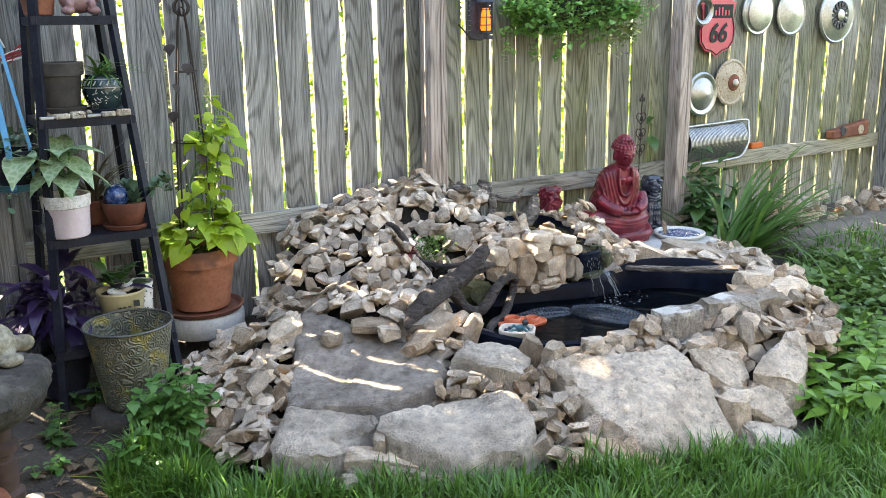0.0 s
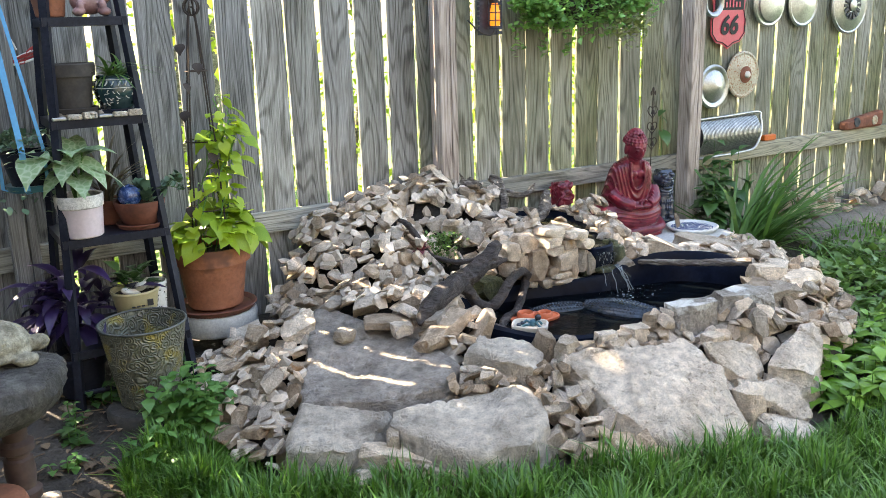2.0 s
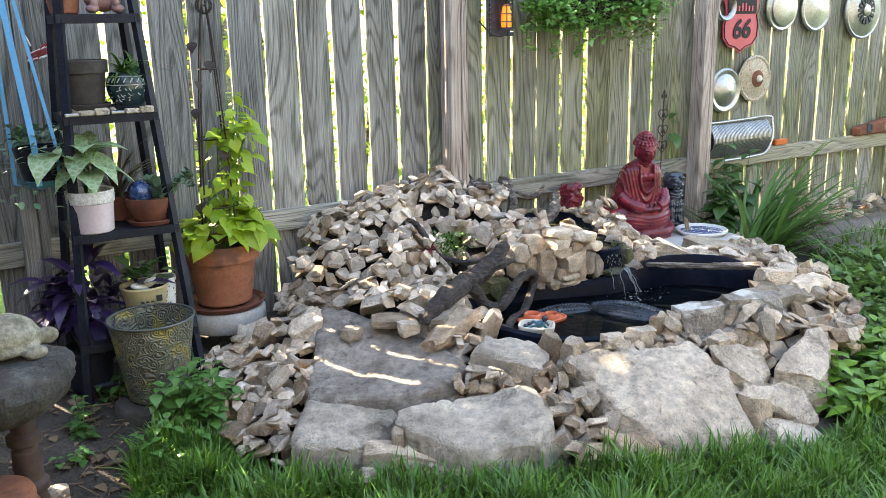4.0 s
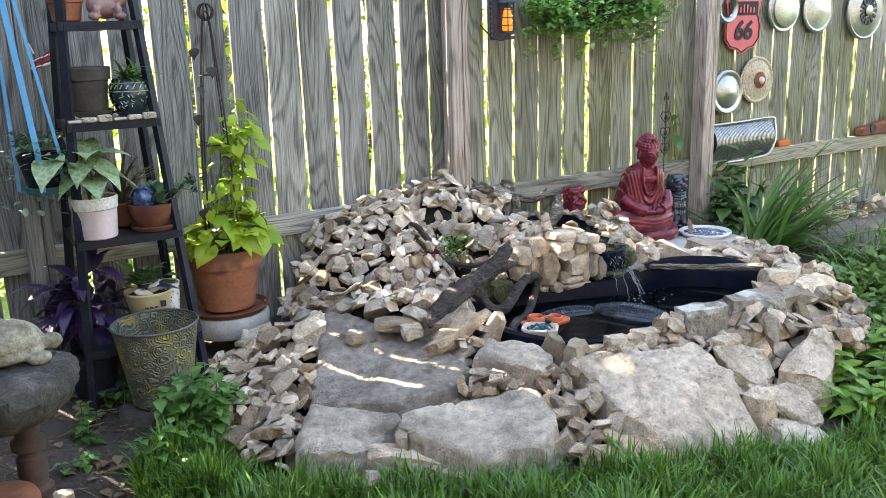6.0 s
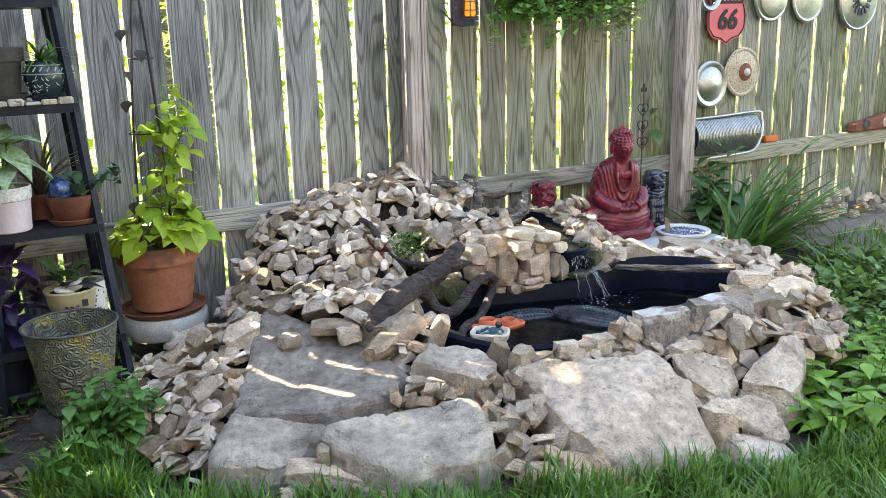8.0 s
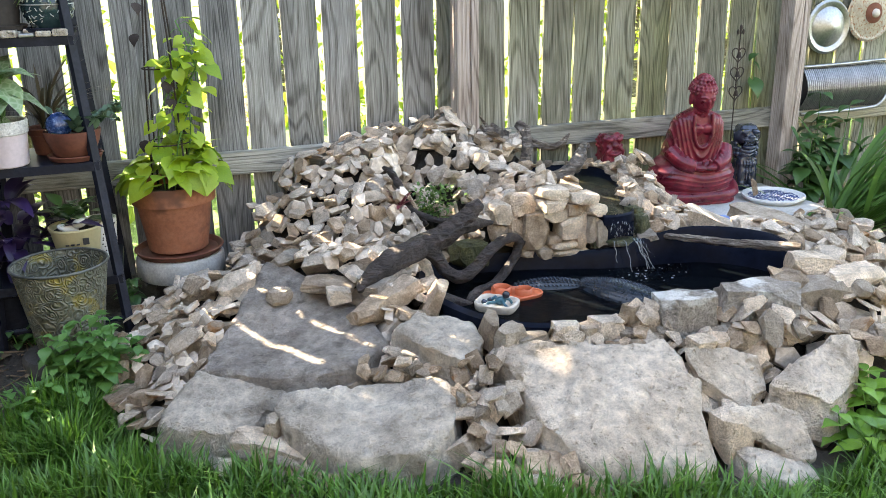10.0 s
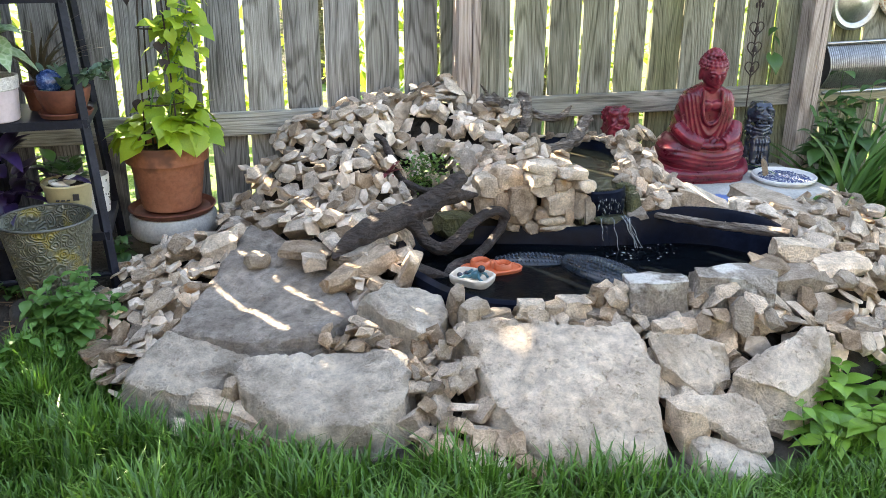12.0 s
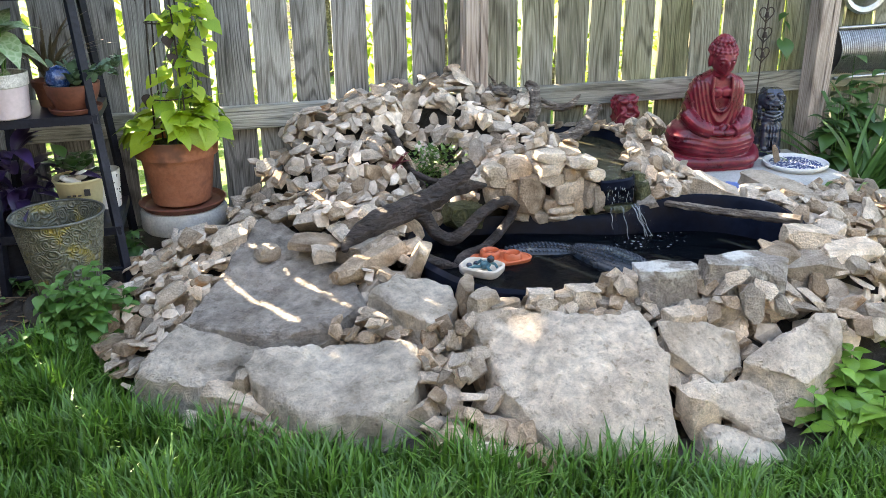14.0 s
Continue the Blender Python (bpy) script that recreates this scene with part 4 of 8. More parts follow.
heap_h = relief([(1.05, -0.95, 0.06), (1.02, -0.6, 0.12), (1.13, -0.83, 0.13), (1.18, -1.15, 0.09), (1.3, -0.8, 0.19), (1.4, -0.45, 0.25), (1.5, -0.12, 0.36), (1.55, -0.45, 0.28),
                 (1.76, -0.72, 0.355), (1.68, -0.46, 0.335), (1.75, -0.35, 0.44), (1.84, -0.17, 0.56), (2.04, -0.24, 0.635), (2.15, -0.06, 0.63), (2.37, -0.08, 0.66), (2.3, -0.22, 0.64), (2.45, -0.28, 0.56),
                 (2.2, -0.44, 0.20), (2.12, -0.42, 0.24), (2.24, -0.56, 0.26), (2.16, -0.33, 0.40), (2.03, -0.42, 0.52), (2.32, -0.42, 0.46),
                 (1.98, -0.5, 0.49), (1.98, -0.8, 0.33), (2.35, -0.62, 0.45), (2.5, -0.42, 0.50), (2.62, -0.12, 0.56), (2.52, -0.70, 0.49), (2.4, -0.7, 0.46), (1.88, -1.0, 0.27), (2.1, -0.72, 0.30), (2.2, -0.70, 0.31)])
rim_h = relief([(2.6, -1.46, 0.27), (2.85, -1.50, 0.31), (3.04, -1.5, 0.28), (3.07, -1.39, 0.31), (3.18, -1.5, 0.30), (3.22, -1.28, 0.325), (3.30, -1.08, 0.325), (3.2, -0.92, 0.31), (3.1, -0.84, 0.30), (3.4, -0.8, 0.26), (3.5, -0.72, 0.25),
                (3.0, -1.62, 0.23), (3.3, -1.6, 0.16), (3.0, -1.8, 0.10), (2.75, -1.9, 0.05), (3.45, -1.3, 0.26), (3.68, -1.25, 0.10), (3.5, -1.0, 0.29), (3.88, -0.85, 0.13), (3.95, -0.45, 0.2), (3.7, -0.65, 0.235)])
fall_h = relief([(2.9, -0.84, 0.35), (3.0, -0.82, 0.35), (3.08, -0.74, 0.33), (2.9, -0.66, 0.42), (3.0, -0.6, 0.44), (3.03, -0.45, 0.47), (3.0, -0.22, 0.41), (3.12, -0.55, 0.33)])
HEAP = [(0.98, -0.62), (1.02, -1.02), (1.13, -1.22), (1.25, -1.08), (1.3, -0.98), (1.38, -0.84), (1.48, -0.64), (1.54, -0.58), (1.62, -0.62), (1.72, -0.8), (1.8, -0.95), (1.82, -1.16), (1.93, -1.12), (1.99, -1.02), (1.98, -0.86), (2.06, -0.77),
        (2.2, -0.72), (2.4, -0.75), (2.6, -0.77), (2.64, -0.72), (2.6, -0.5), (2.58, -0.32), (2.68, -0.17), (2.68, -0.05), (1.68, -0.05), (1.6, -0.24), (1.45, -0.34), (1.46, -0.42), (1.28, -0.52), (1.1, -0.46)]
RIM = [(2.58, -1.45), (2.76, -1.45), (2.96, -1.42), (3.12, -1.38), (3.265, -1.27), (3.25, -1.1), (3.17, -0.99), (3.16, -0.95), (3.3, -0.88), (3.43, -0.72), (3.6, -0.69), (3.8, -0.62), (3.94, -0.5), (4.05, -0.42), (3.97, -0.9),
       (3.7, -1.25), (3.4, -1.58), (3.14, -1.74), (3.02, -1.74), (2.98, -1.64), (2.76, -1.66), (2.6, -1.58)]
FALLS = [(2.84, -0.87), (2.95, -0.885), (3.08, -0.8), (3.14, -0.62), (3.1, -0.4), (3.06, -0.14), (2.97, -0.18), (2.99, -0.4), (2.93, -0.55), (2.86, -0.72)]


def settle(poly, height, sizes, depth, rng, hollow=None, cell=0.007, flatter=1.0):
    """Lets stones down one after another, each until it rests on those below, until the heap has grown to its relief."""
    x0, x1 = min(p[0] for p in poly) - 0.06, max(p[0] for p in poly) + 0.06
    y0, y1 = min(p[1] for p in poly) - 0.06, max(p[1] for p in poly) + 0.06
    nx, ny = int((x1 - x0) / cell) + 1, int((y1 - y0) / cell) + 1
    gx, gy = np.meshgrid(x0 + cell * np.arange(nx), y0 + cell * np.arange(ny), indexing="ij")
    within = np.zeros((nx, ny), bool)
    for (ax, ay), (bx, by) in zip(poly, poly[1:] + poly[:1]):
        if ay != by:
            within ^= ((ay > gy) != (by > gy)) & (gx < (bx - ax) * (gy - ay) / (by - ay) + ax)
    if hollow:
        within &= ((gx - hollow[0]) / hollow[2]) ** 2 + ((gy - hollow[1]) / hollow[3]) ** 2 > 1
    goal = np.zeros((nx, ny)) + height(gx, gy)
    level = goal - depth
    owner = np.full((nx, ny), -1)
    cells = np.argwhere(within)
    placed = []
    idle = 0
    dgx, dgy = np.gradient(goal, cell)
    while idle < 40 and len(placed) < 1500:
        some = cells[[rng.randrange(len(cells)) for _ in range(26)]]
        i, j = some[np.argmax((goal - level)[some[:, 0], some[:, 1]])]
        gap = goal[i, j] - level[i, j]
        if gap < 0.016:
            idle += 1
            continue
        best = None
        for _ in range(4):
            s = rng.uniform(*sizes) * (1.0 if rng.random() > 0.15 else 1.35)
            k = rng.randrange(len(ROCKS))
            tilt = np.array((pose(0, 0, 0, math.degrees(math.atan(dgy[i, j])) * 0.8 + rng.gauss(0, 25), -math.degrees(math.atan(dgx[i, j])) * 0.8 + rng.gauss(0, 25), 0) @ pose(0, 0, 0, 0, 0, rng.uniform(0, 360))).to_3x3())
            sc = np.array([s, s * rng.uniform(0.8, 1.1), s * rng.uniform(0.8, 1.1) * flatter])
            pl = FACETS[ROCKS[k].name]
            nw = (pl[:, :3] / sc) @ tilt.T
            r = int(0.7 * s / cell) + 1
            i0, i1, j0, j1 = max(0, i - r), min(nx, i + r + 1), max(0, j - r), min(ny, j + r + 1)
            X, Y = gx[i0:i1, j0:j1] - gx[i, j], gy[i0:i1, j0:j1] - gy[i, j]
            up, dn = nw[:, 2] > 1e-3, nw[:, 2] < -1e-3
            rise = lambda q: (pl[q, 3][:, None, None] - nw[q, 0][:, None, None] * X - nw[q, 1][:, None, None] * Y) / nw[q, 2][:, None, None]
            hi, lo = rise(up).min(0), rise(dn).max(0)
            ok = hi > lo
            if ok.sum() < 6:
                continue
            low = level[i0:i1, j0:j1]
            z = -np.percentile((lo - low)[ok], 14)
            over = (hi + z - goal[i0:i1, j0:j1])[ok]
            score = np.abs(over - 0.008).mean() + 2.0 * max(0.0, over.max() - 0.035) + 0.6 * max(0.0, -(within[i0:i1, j0:j1][ok].mean() - 0.8))
            if best is None or score < best[0]:
                best = (score, z, hi, ok, (i0, i1, j0, j1), k, tilt, sc, over.max())
        if best is None or (best[8] > 0.07 and gap < 0.06):
            idle += 1
            continue
        _, z, hi, ok, (i0, i1, j0, j1), k, tilt, sc, _ = best
        low = level[i0:i1, j0:j1]
        won = ok & (hi + z > low)
        low[won] = (hi + z)[won]
        owner[i0:i1, j0:j1][won] = len(placed)
        m = Matrix(tilt.tolist()).to_4x4() @ Matrix.Diagonal((*sc, 1))
        m.translation = (gx[i, j], gy[i, j], z)
        placed.append((m, k))
    shown = np.bincount(owner[owner >= 0], minlength=len(placed))
    return [placed[q] for q in np.argsort(-shown) if shown[q] > 2]


def pile(name, label, category, poly, height, sizes, depth, seed, limit=300, hollow=None, flatter=1.0):
    """Broken stones settled over a relief: those most in view are parts, the smaller rest is joined, on a near-black
    bed that stands for gap shade.
    """
    rng = random.Random(seed)
    root = thing(name, (0, 0, 0), label, category)
    x0, x1 = min(p[0] for p in poly), max(p[0] for p in poly)
    y0, y1 = min(p[1] for p in poly), max(p[1] for p in poly)
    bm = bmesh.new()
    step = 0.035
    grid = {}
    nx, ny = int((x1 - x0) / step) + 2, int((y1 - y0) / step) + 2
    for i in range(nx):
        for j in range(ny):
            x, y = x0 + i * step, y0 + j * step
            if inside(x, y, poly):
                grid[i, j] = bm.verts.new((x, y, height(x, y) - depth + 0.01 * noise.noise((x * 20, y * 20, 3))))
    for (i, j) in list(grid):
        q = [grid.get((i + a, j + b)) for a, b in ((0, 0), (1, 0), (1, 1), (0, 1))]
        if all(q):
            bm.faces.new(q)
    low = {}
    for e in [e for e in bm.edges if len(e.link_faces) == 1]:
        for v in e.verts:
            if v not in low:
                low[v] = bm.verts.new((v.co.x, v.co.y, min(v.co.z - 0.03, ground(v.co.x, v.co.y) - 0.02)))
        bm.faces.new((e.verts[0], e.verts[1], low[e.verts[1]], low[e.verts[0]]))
    tagged(part("rubble_bed", bm, GAP_SHADE, root, smooth=True), kind="stuff")
    placed = settle(poly, height, sizes, depth, rng, hollow, flatter=flatter)
    for m, k in placed[:limit]:
        ob = new("stone", ROCKS[k])
        ob.parent = root
        ob.matrix_basis = m
    rest = placed[limit:]
    if rest:
        vs, fs = [], []
        for m, k in rest:
            me, o = ROCKS[k], len(vs)
            vs += [tuple(m @ v.co) for v in me.vertices]
            fs += [[o + i for i in p.vertices] for p in me.polygons]
        me = bpy.data.meshes.new("rubble")
        me.from_pydata(vs, [], fs)
        me.materials.append(RUBBLE_STONE)
        ob = new("rubble", me)
        ob.parent = root
        tagged(ob, kind="stuff")
    return root


def lump(seed, size, material, soft=0.25):
    """One laid stone: a block with knocked-off corners and an uneven skin; soft rounds it."""
    rng = random.Random(seed)
    bm = bmesh.new()
    bmesh.ops.create_cube(bm, size=1)
    for k in range(5):
        nrm = Vector((rng.choice((-1, 1)) * rng.uniform(0.3, 1), rng.choice((-1, 1)) * rng.uniform(0.3, 1), rng.choice((-1, 1)) * rng.uniform(0.2, 1))).normalized()
        reach = 0.5 * (abs(nrm.x) + abs(nrm.y) + abs(nrm.z))
        r = bmesh.ops.bisect_plane(bm, geom=bm.verts[:] + bm.edges[:] + bm.faces[:], plane_co=nrm * reach * rng.uniform(0.62, 0.85), plane_no=nrm, clear_outer=True)
        cut = [e for e in r["geom_cut"] if isinstance(e, bmesh.types.BMEdge)]
        if cut:
            bmesh.ops.edgenet_fill(bm, edges=cut)
    bmesh.ops.triangulate(bm, faces=bm.faces[:])
    for _ in range(2):
        bmesh.ops.subdivide_edges(bm, edges=[e for e in bm.edges if e.calc_length() > 0.22], cuts=1, use_grid_fill=True)
        bmesh.ops.triangulate(bm, faces=bm.faces[:])
    off = Vector((seed * 1.3, seed * 0.7, 0))
    for v in bm.verts:
        p = v.co.lerp(v.co.normalized() * 0.52, soft)
        v.co = p * (1 + 0.10 * noise.noise(p * 2.3 + off) + 0.05 * noise.noise(p * 6 + off))
    ext = [max(v.co[a] for v in bm.verts) - min(v.co[a] for v in bm.verts) for a in range(3)]
    bmesh.ops.scale(bm, vec=[10 * size[a] / ext[a] for a in range(3)], verts=bm.verts)
    me = mesh_of("stone", bm, material)
    me.polygons.foreach_set("use_smooth", [True] * len(me.polygons))
    me.set_sharp_from_angle(angle=radians(24))
    return me


def stack(name, label, category, items, seed, soft=0.2, mats=None):
    """Single laid stones: (x, y, z, size, turn) and, where it matters, tilt about x and y."""
    rng = random.Random(seed)
    root = thing(name, (0, 0, 0), label, category)
    for q, (x, y, z, size, turn, *tip) in enumerate(items):
        ob = new("stone", lump(seed * 100 + q, size, (mats or (LIME, LIME_PALE, LIME_GREY))[rng.randrange(len(mats or "abc"))], soft))
        ob.parent = root
        rx, ry = tip if tip else (rng.uniform(-6, 6), rng.uniform(-6, 6))
        ob.matrix_basis = pose(x, y, z, rx, ry, turn) @ Matrix.Diagonal((0.1, 0.1, 0.1, 1))
    return root


# the heap's hollow has no stones; its shade is the near-black bed
pile("rock_heap", "heap of broken grey and tan limestone against the fence", "rock heap", HEAP, heap_h, (0.052, 0.118), 0.075, 1, 300, (2.19, -0.47, 0.085, 0.10), 0.78)
pile("rock_border", "border of broken tan limestone round the pond", "rock border", RIM, rim_h, (0.06, 0.13), 0.085, 2, flatter=0.82)
pile("waterfall_rocks", "stacked tan stones beside the little waterfall", "rock wall", FALLS, fall_h, (0.07, 0.12), 0.08, 3)


# ---- gap stones between the slabs, single stones of the rim and the fall wall ----
GAP = [(1.93, -1.4), (1.98, -1.46), (2.04, -1.46), (2.05, -1.7), (2.11, -1.85), (2.04, -1.9), (1.88, -1.78), (1.86, -1.66), (1.9, -1.5)]
gap_h = relief([(1.98, -1.45, 0.21), (1.96, -1.55, 0.17), (1.96, -1.7, 0.11), (2.0, -1.85, 0.05)])
pile("gap_stones", "tan and grey stones filling the gap between two slabs", "stones", GAP, gap_h, (0.06, 0.12), 0.07, 4)
HOLE = [(1.66, -1.33), (1.76, -1.28), (1.81, -1.2), (1.82, -1.24), (1.88, -1.4), (1.83, -1.4), (1.74, -1.36)]
pile("wedge_stones", "small stones wedged between three slabs", "stones", HOLE, lambda x, y: 0.195, (0.05, 0.085), 0.05, 14)
FRONT = [(1.38, -1.36), (1.44, -1.37), (1.53, -1.58), (1.56, -1.68), (1.46, -1.64), (1.28, -1.46)]
pile("front_stones", "small pale stones half hidden in the grass", "stones", FRONT, lambda x, y: 0.05 + 0 * x, (0.05, 0.09), 0.05, 5)
stack("wedge_blocks", "two long pale stones wedged in front of the slabs", "stones", [(1.385, -1.405, 0.098, (0.13, 0.07, 0.06), -42, 4, 6), (1.465, -1.475, 0.085, (0.11, 0.065, 0.055), -38, 0, 10), (1.44, -1.385, 0.13, (0.09, 0.04, 0.07), 60)], 16, 0.1)
FILL = [(2.05, -1.29), (2.13, -1.38), (2.28, -1.425), (2.6, -1.44), (2.64, -1.6), (2.5, -1.56), (2.3, -1.5), (2.12, -1.44), (2.05, -1.42)]
pile("rim_filling", "small stones packed behind the pond rim", "stones", FILL, lambda x, y: 0.25 + 0 * x, (0.05, 0.085), 0.06, 6)
LOW = [(2.5, -1.62), (2.74, -1.66), (2.72, -1.76), (2.66, -1.79), (2.5, -1.79)]
pile("low_filling", "small stones between the low slabs", "stones", LOW, relief([(2.6, -1.6, 0.18), (2.75, -1.66, 0.15), (2.6, -1.75, 0.08), (2.75, -1.8, 0.06)]), (0.06, 0.10), 0.07, 7)
stack("rim_stones", "upright pale stones along the front rim of the pond", "stones", [
    (2.06, -1.33, 0.275, (0.045, 0.13, 0.09), -12, 0, 8), (2.09, -1.415, 0.285, (0.08, 0.06, 0.07), 20), (2.145, -1.425, 0.265, (0.09, 0.06, 0.05), 5), (2.245, -1.44, 0.278, (0.075, 0.06, 0.075), -10),
    (2.31, -1.445, 0.272, (0.06, 0.06, 0.06), 12), (2.37, -1.445, 0.276, (0.09, 0.07, 0.075), 6), (2.455, -1.43, 0.29, (0.06, 0.055, 0.10), 30), (2.515, -1.455, 0.28, (0.085, 0.07, 0.07), -5),
    (2.572, -1.61, 0.262, (0.075, 0.06, 0.055), 4), (2.63, -1.60, 0.25, (0.07, 0.06, 0.06), 20)], 8, 0.08)
CRUST = surface("grey block with white crust", [(0.187, 0.161, 0.139), (0.35, 0.31, 0.272), (0.537, 0.483, 0.435)], 0.92, scale=1.6, fine=7, bump=1.0, speck=((0.74, 0.73, 0.70), 1.1, 0.55), depth=0.03, streak=0.35)
stack("crusted_blocks", "large angular grey blocks with white crust at the pond", "stones", [
    (2.595, -1.49, 0.285, (0.17, 0.10, 0.18), -10, 0, -4), (2.815, -1.515, 0.318, (0.23, 0.12, 0.128), -20, 4, 2)], 9, 0.03, (CRUST,))
stack("rim_blocks", "angular tan blocks laid along the outer border", "stones", [
    (2.725, -1.565, 0.225, (0.14, 0.10, 0.11), -12), (2.82, -1.60, 0.205, (0.08, 0.07, 0.08), 10), (2.90, -1.585, 0.25, (0.12, 0.08, 0.07), 30),
    (3.035, -1.50, 0.32, (0.2, 0.1, 0.065), -8, 8, -4), (3.175, -1.50, 0.34, (0.19, 0.09, 0.06), 4, 4, 0), (3.085, -1.41, 0.365, (0.13, 0.1, 0.07), -20), (3.19, -1.37, 0.36, (0.11, 0.09, 0.055), 30),
    (2.95, -1.48, 0.345, (0.13, 0.09, 0.06), 25), (2.54, -1.80, 0.10, (0.09, 0.09, 0.13), 8)], 10, 0.08)
stack("plank_stones", "long flat tan stones over the slab beside the roots", "stones", [
    (1.835, -1.04, 0.293, (0.25, 0.10, 0.055), 20, -6, -14), (1.87, -0.945, 0.325, (0.2, 0.08, 0.04), 38, -8, -10), (1.972, -1.085, 0.272, (0.045, 0.09, 0.16), -10, 8, 26), (1.70, -0.87, 0.305, (0.17, 0.11, 0.03), -25, 0, 4),
    (1.71, -0.965, 0.305, (0.075, 0.05, 0.05), 0)], 11, 0.1, (LIME_PALE, LIME, LIME_GREY))
stack("fall_wall", "dry stacked pale rounded stones under the waterfall", "rock wall", [
    (2.448, -0.775, 0.374, (0.105, 0.10, 0.14), 0, 0, 3), (2.385, -0.755, 0.372, (0.08, 0.09, 0.115), 10), (2.34, -0.745, 0.44, (0.11, 0.10, 0.08), -8), (2.40, -0.755, 0.467, (0.1, 0.1, 0.075), 12),
    (2.51, -0.79, 0.503, (0.112, 0.10, 0.046), -4, 0, 4), (2.511, -0.79, 0.466, (0.1, 0.1, 0.044), 6, 0, 2), (2.517, -0.785, 0.427, (0.092, 0.1, 0.046), -8), (2.612, -0.82, 0.483, (0.1, 0.09, 0.036), 5, 0, 3),
    (2.582, -0.805, 0.445, (0.062, 0.08, 0.046), 0), (2.655, -0.83, 0.44, (0.066, 0.08, 0.044), 10, 0, 10), (2.579, -0.80, 0.385, (0.108, 0.09, 0.094), 0), (2.64, -0.83, 0.37, (0.036, 0.07, 0.104), 0, 0, 6),
    (2.672, -0.84, 0.357, (0.04, 0.07, 0.1), 0, 0, -4), (2.515, -0.79, 0.338, (0.052, 0.07, 0.036), 0), (2.56, -0.80, 0.314, (0.124, 0.08, 0.034), 3, 0, -5), (2.482, -0.785, 0.292, (0.058, 0.07, 0.042), 0),
    (2.573, -0.80, 0.287, (0.14, 0.08, 0.026), 0, 0, 0), (2.419, -0.77, 0.291, (0.05, 0.07, 0.028), 0), (2.612, -0.81, 0.33, (0.042, 0.07, 0.068), 0), (2.33, -0.75, 0.37, (0.07, 0.08, 0.07), 20)], 12, 0.26, (LIME_PALE, LIME, LIME_PALE))
stack("tan_boulders", "tan angular boulders between the waterfall and the paving", "stones", [
    (2.96, -0.855, 0.345, (0.12, 0.08, 0.075), 8), (3.27, -0.90, 0.32, (0.09, 0.08, 0.05), -20)], 13, 0.1, (LIME_PALE, LIME))
me = lump(77, (0.2, 0.09, 0.12), LIME_PALE, 0.03)
for v in me.vertices:
    v.co.z *= 1 - 0.78 * ease(-0.75, 1.0, v.co.x)
wedge = new("wedge_boulder", me)
wedge.matrix_basis = pose(3.12, -0.83, 0.335, 6, 6, -24) @ Matrix.Diagonal((0.1, 0.1, 0.1, 1))
tagged(wedge, "pale tan boulder with one sloping side by the paving", "stone")
me = lump(78, (0.36, 0.13, 0.05), LIME_PALE, 0.05)
long = new("long_stone", me)
long.matrix_basis = pose(3.40, -0.86, 0.315, 4, 8, -78) @ Matrix.Diagonal((0.1, 0.1, 0.1, 1))
tagged(long, "long flat tan stone with moss on one side, by the paving", "stone")
rng = random.Random(12)
collar = thing("basin_stones", (0, 0, 0), "flat tan stones laid round the upper basin", "stones")
for k, (x, y) in enumerate(rounded(BASIN, 3)):
    if y < -0.78:
        continue
    d = Vector((x - 2.8, y + 0.48, 0)).normalized()
    s = rng.uniform(0.07, 0.10)
    ob = new("stone", ROCKS[rng.choice(FLATS)])
    ob.parent = collar
    ob.matrix_basis = pose(x + d.x * 0.02, y + d.y * 0.02, 0.425 + 0.02 * ease(-0.5, -0.28, y) + rng.uniform(0, 0.012), rng.uniform(-12, 12), rng.uniform(-12, 12), math.degrees(math.atan2(d.x, -d.y)) + rng.uniform(-40, 40)) @ Matrix.Diagonal((s, s * 0.9, s * 0.8, 1))
slab("flat_stone", "long pale flat stone at the back of the pond", [(3.25, -0.80, 0.345), (3.39, -0.82, 0.34), (3.42, -0.98, 0.32), (3.32, -1.04, 0.33), (3.23, -0.93, 0.34)], 0.06, SLAB_PALE, 31, 0.006, "flat stones")
slab("flat_stone", "pale grey paving slab under the statue", [(3.2, -0.12, 0.245), (3.24, -0.58, 0.245), (3.5, -0.66, 0.245), (3.92, -0.55, 0.245), (3.95, -0.1, 0.245)], 0.1, CONCRETE, 33, 0.004,
     "flat stones")
pebble = new("pebble", lump(5, (0.075, 0.062, 0.052), LIME_PALE, 0.35))
pebble.matrix_basis = pose(1.545, -0.843, 0.277, 0, 0, 30) @ Matrix.Diagonal((0.1, 0.1, 0.1, 1))
tagged(pebble, "single rounded tan stone resting on the dark slab", "stone")

# ---- waterfall: a moulded spout, a sheet that breaks into strands, foam where it lands ----
FOAM = surface("white foam", [(0.16, 0.18, 0.2), (0.26, 0.29, 0.31), (0.42, 0.45, 0.47)], 0.2, scale=60, fine=120, bump=0.5, depth=0.002)
fall = thing("waterfall", (0, 0, 0), "thin sheet of water over a dark spout, breaking into strands", "waterfall")
bm = bmesh.new()
box(bm, -0.066, 0.066, -0.022, 0.05, -0.045, 0.03, 0.006)
ob = part("spout", bm, LINER, fall, "dark moulded spout block")
ob.matrix_basis = pose(2.745, -0.835, 0.366, 0, 0, 14)
A, B = Vector((2.683, -0.885, 0.412)), Vector((2.808, -0.853, 0.405))
rng = random.Random(4)
bm = bmesh.new()
rows = []
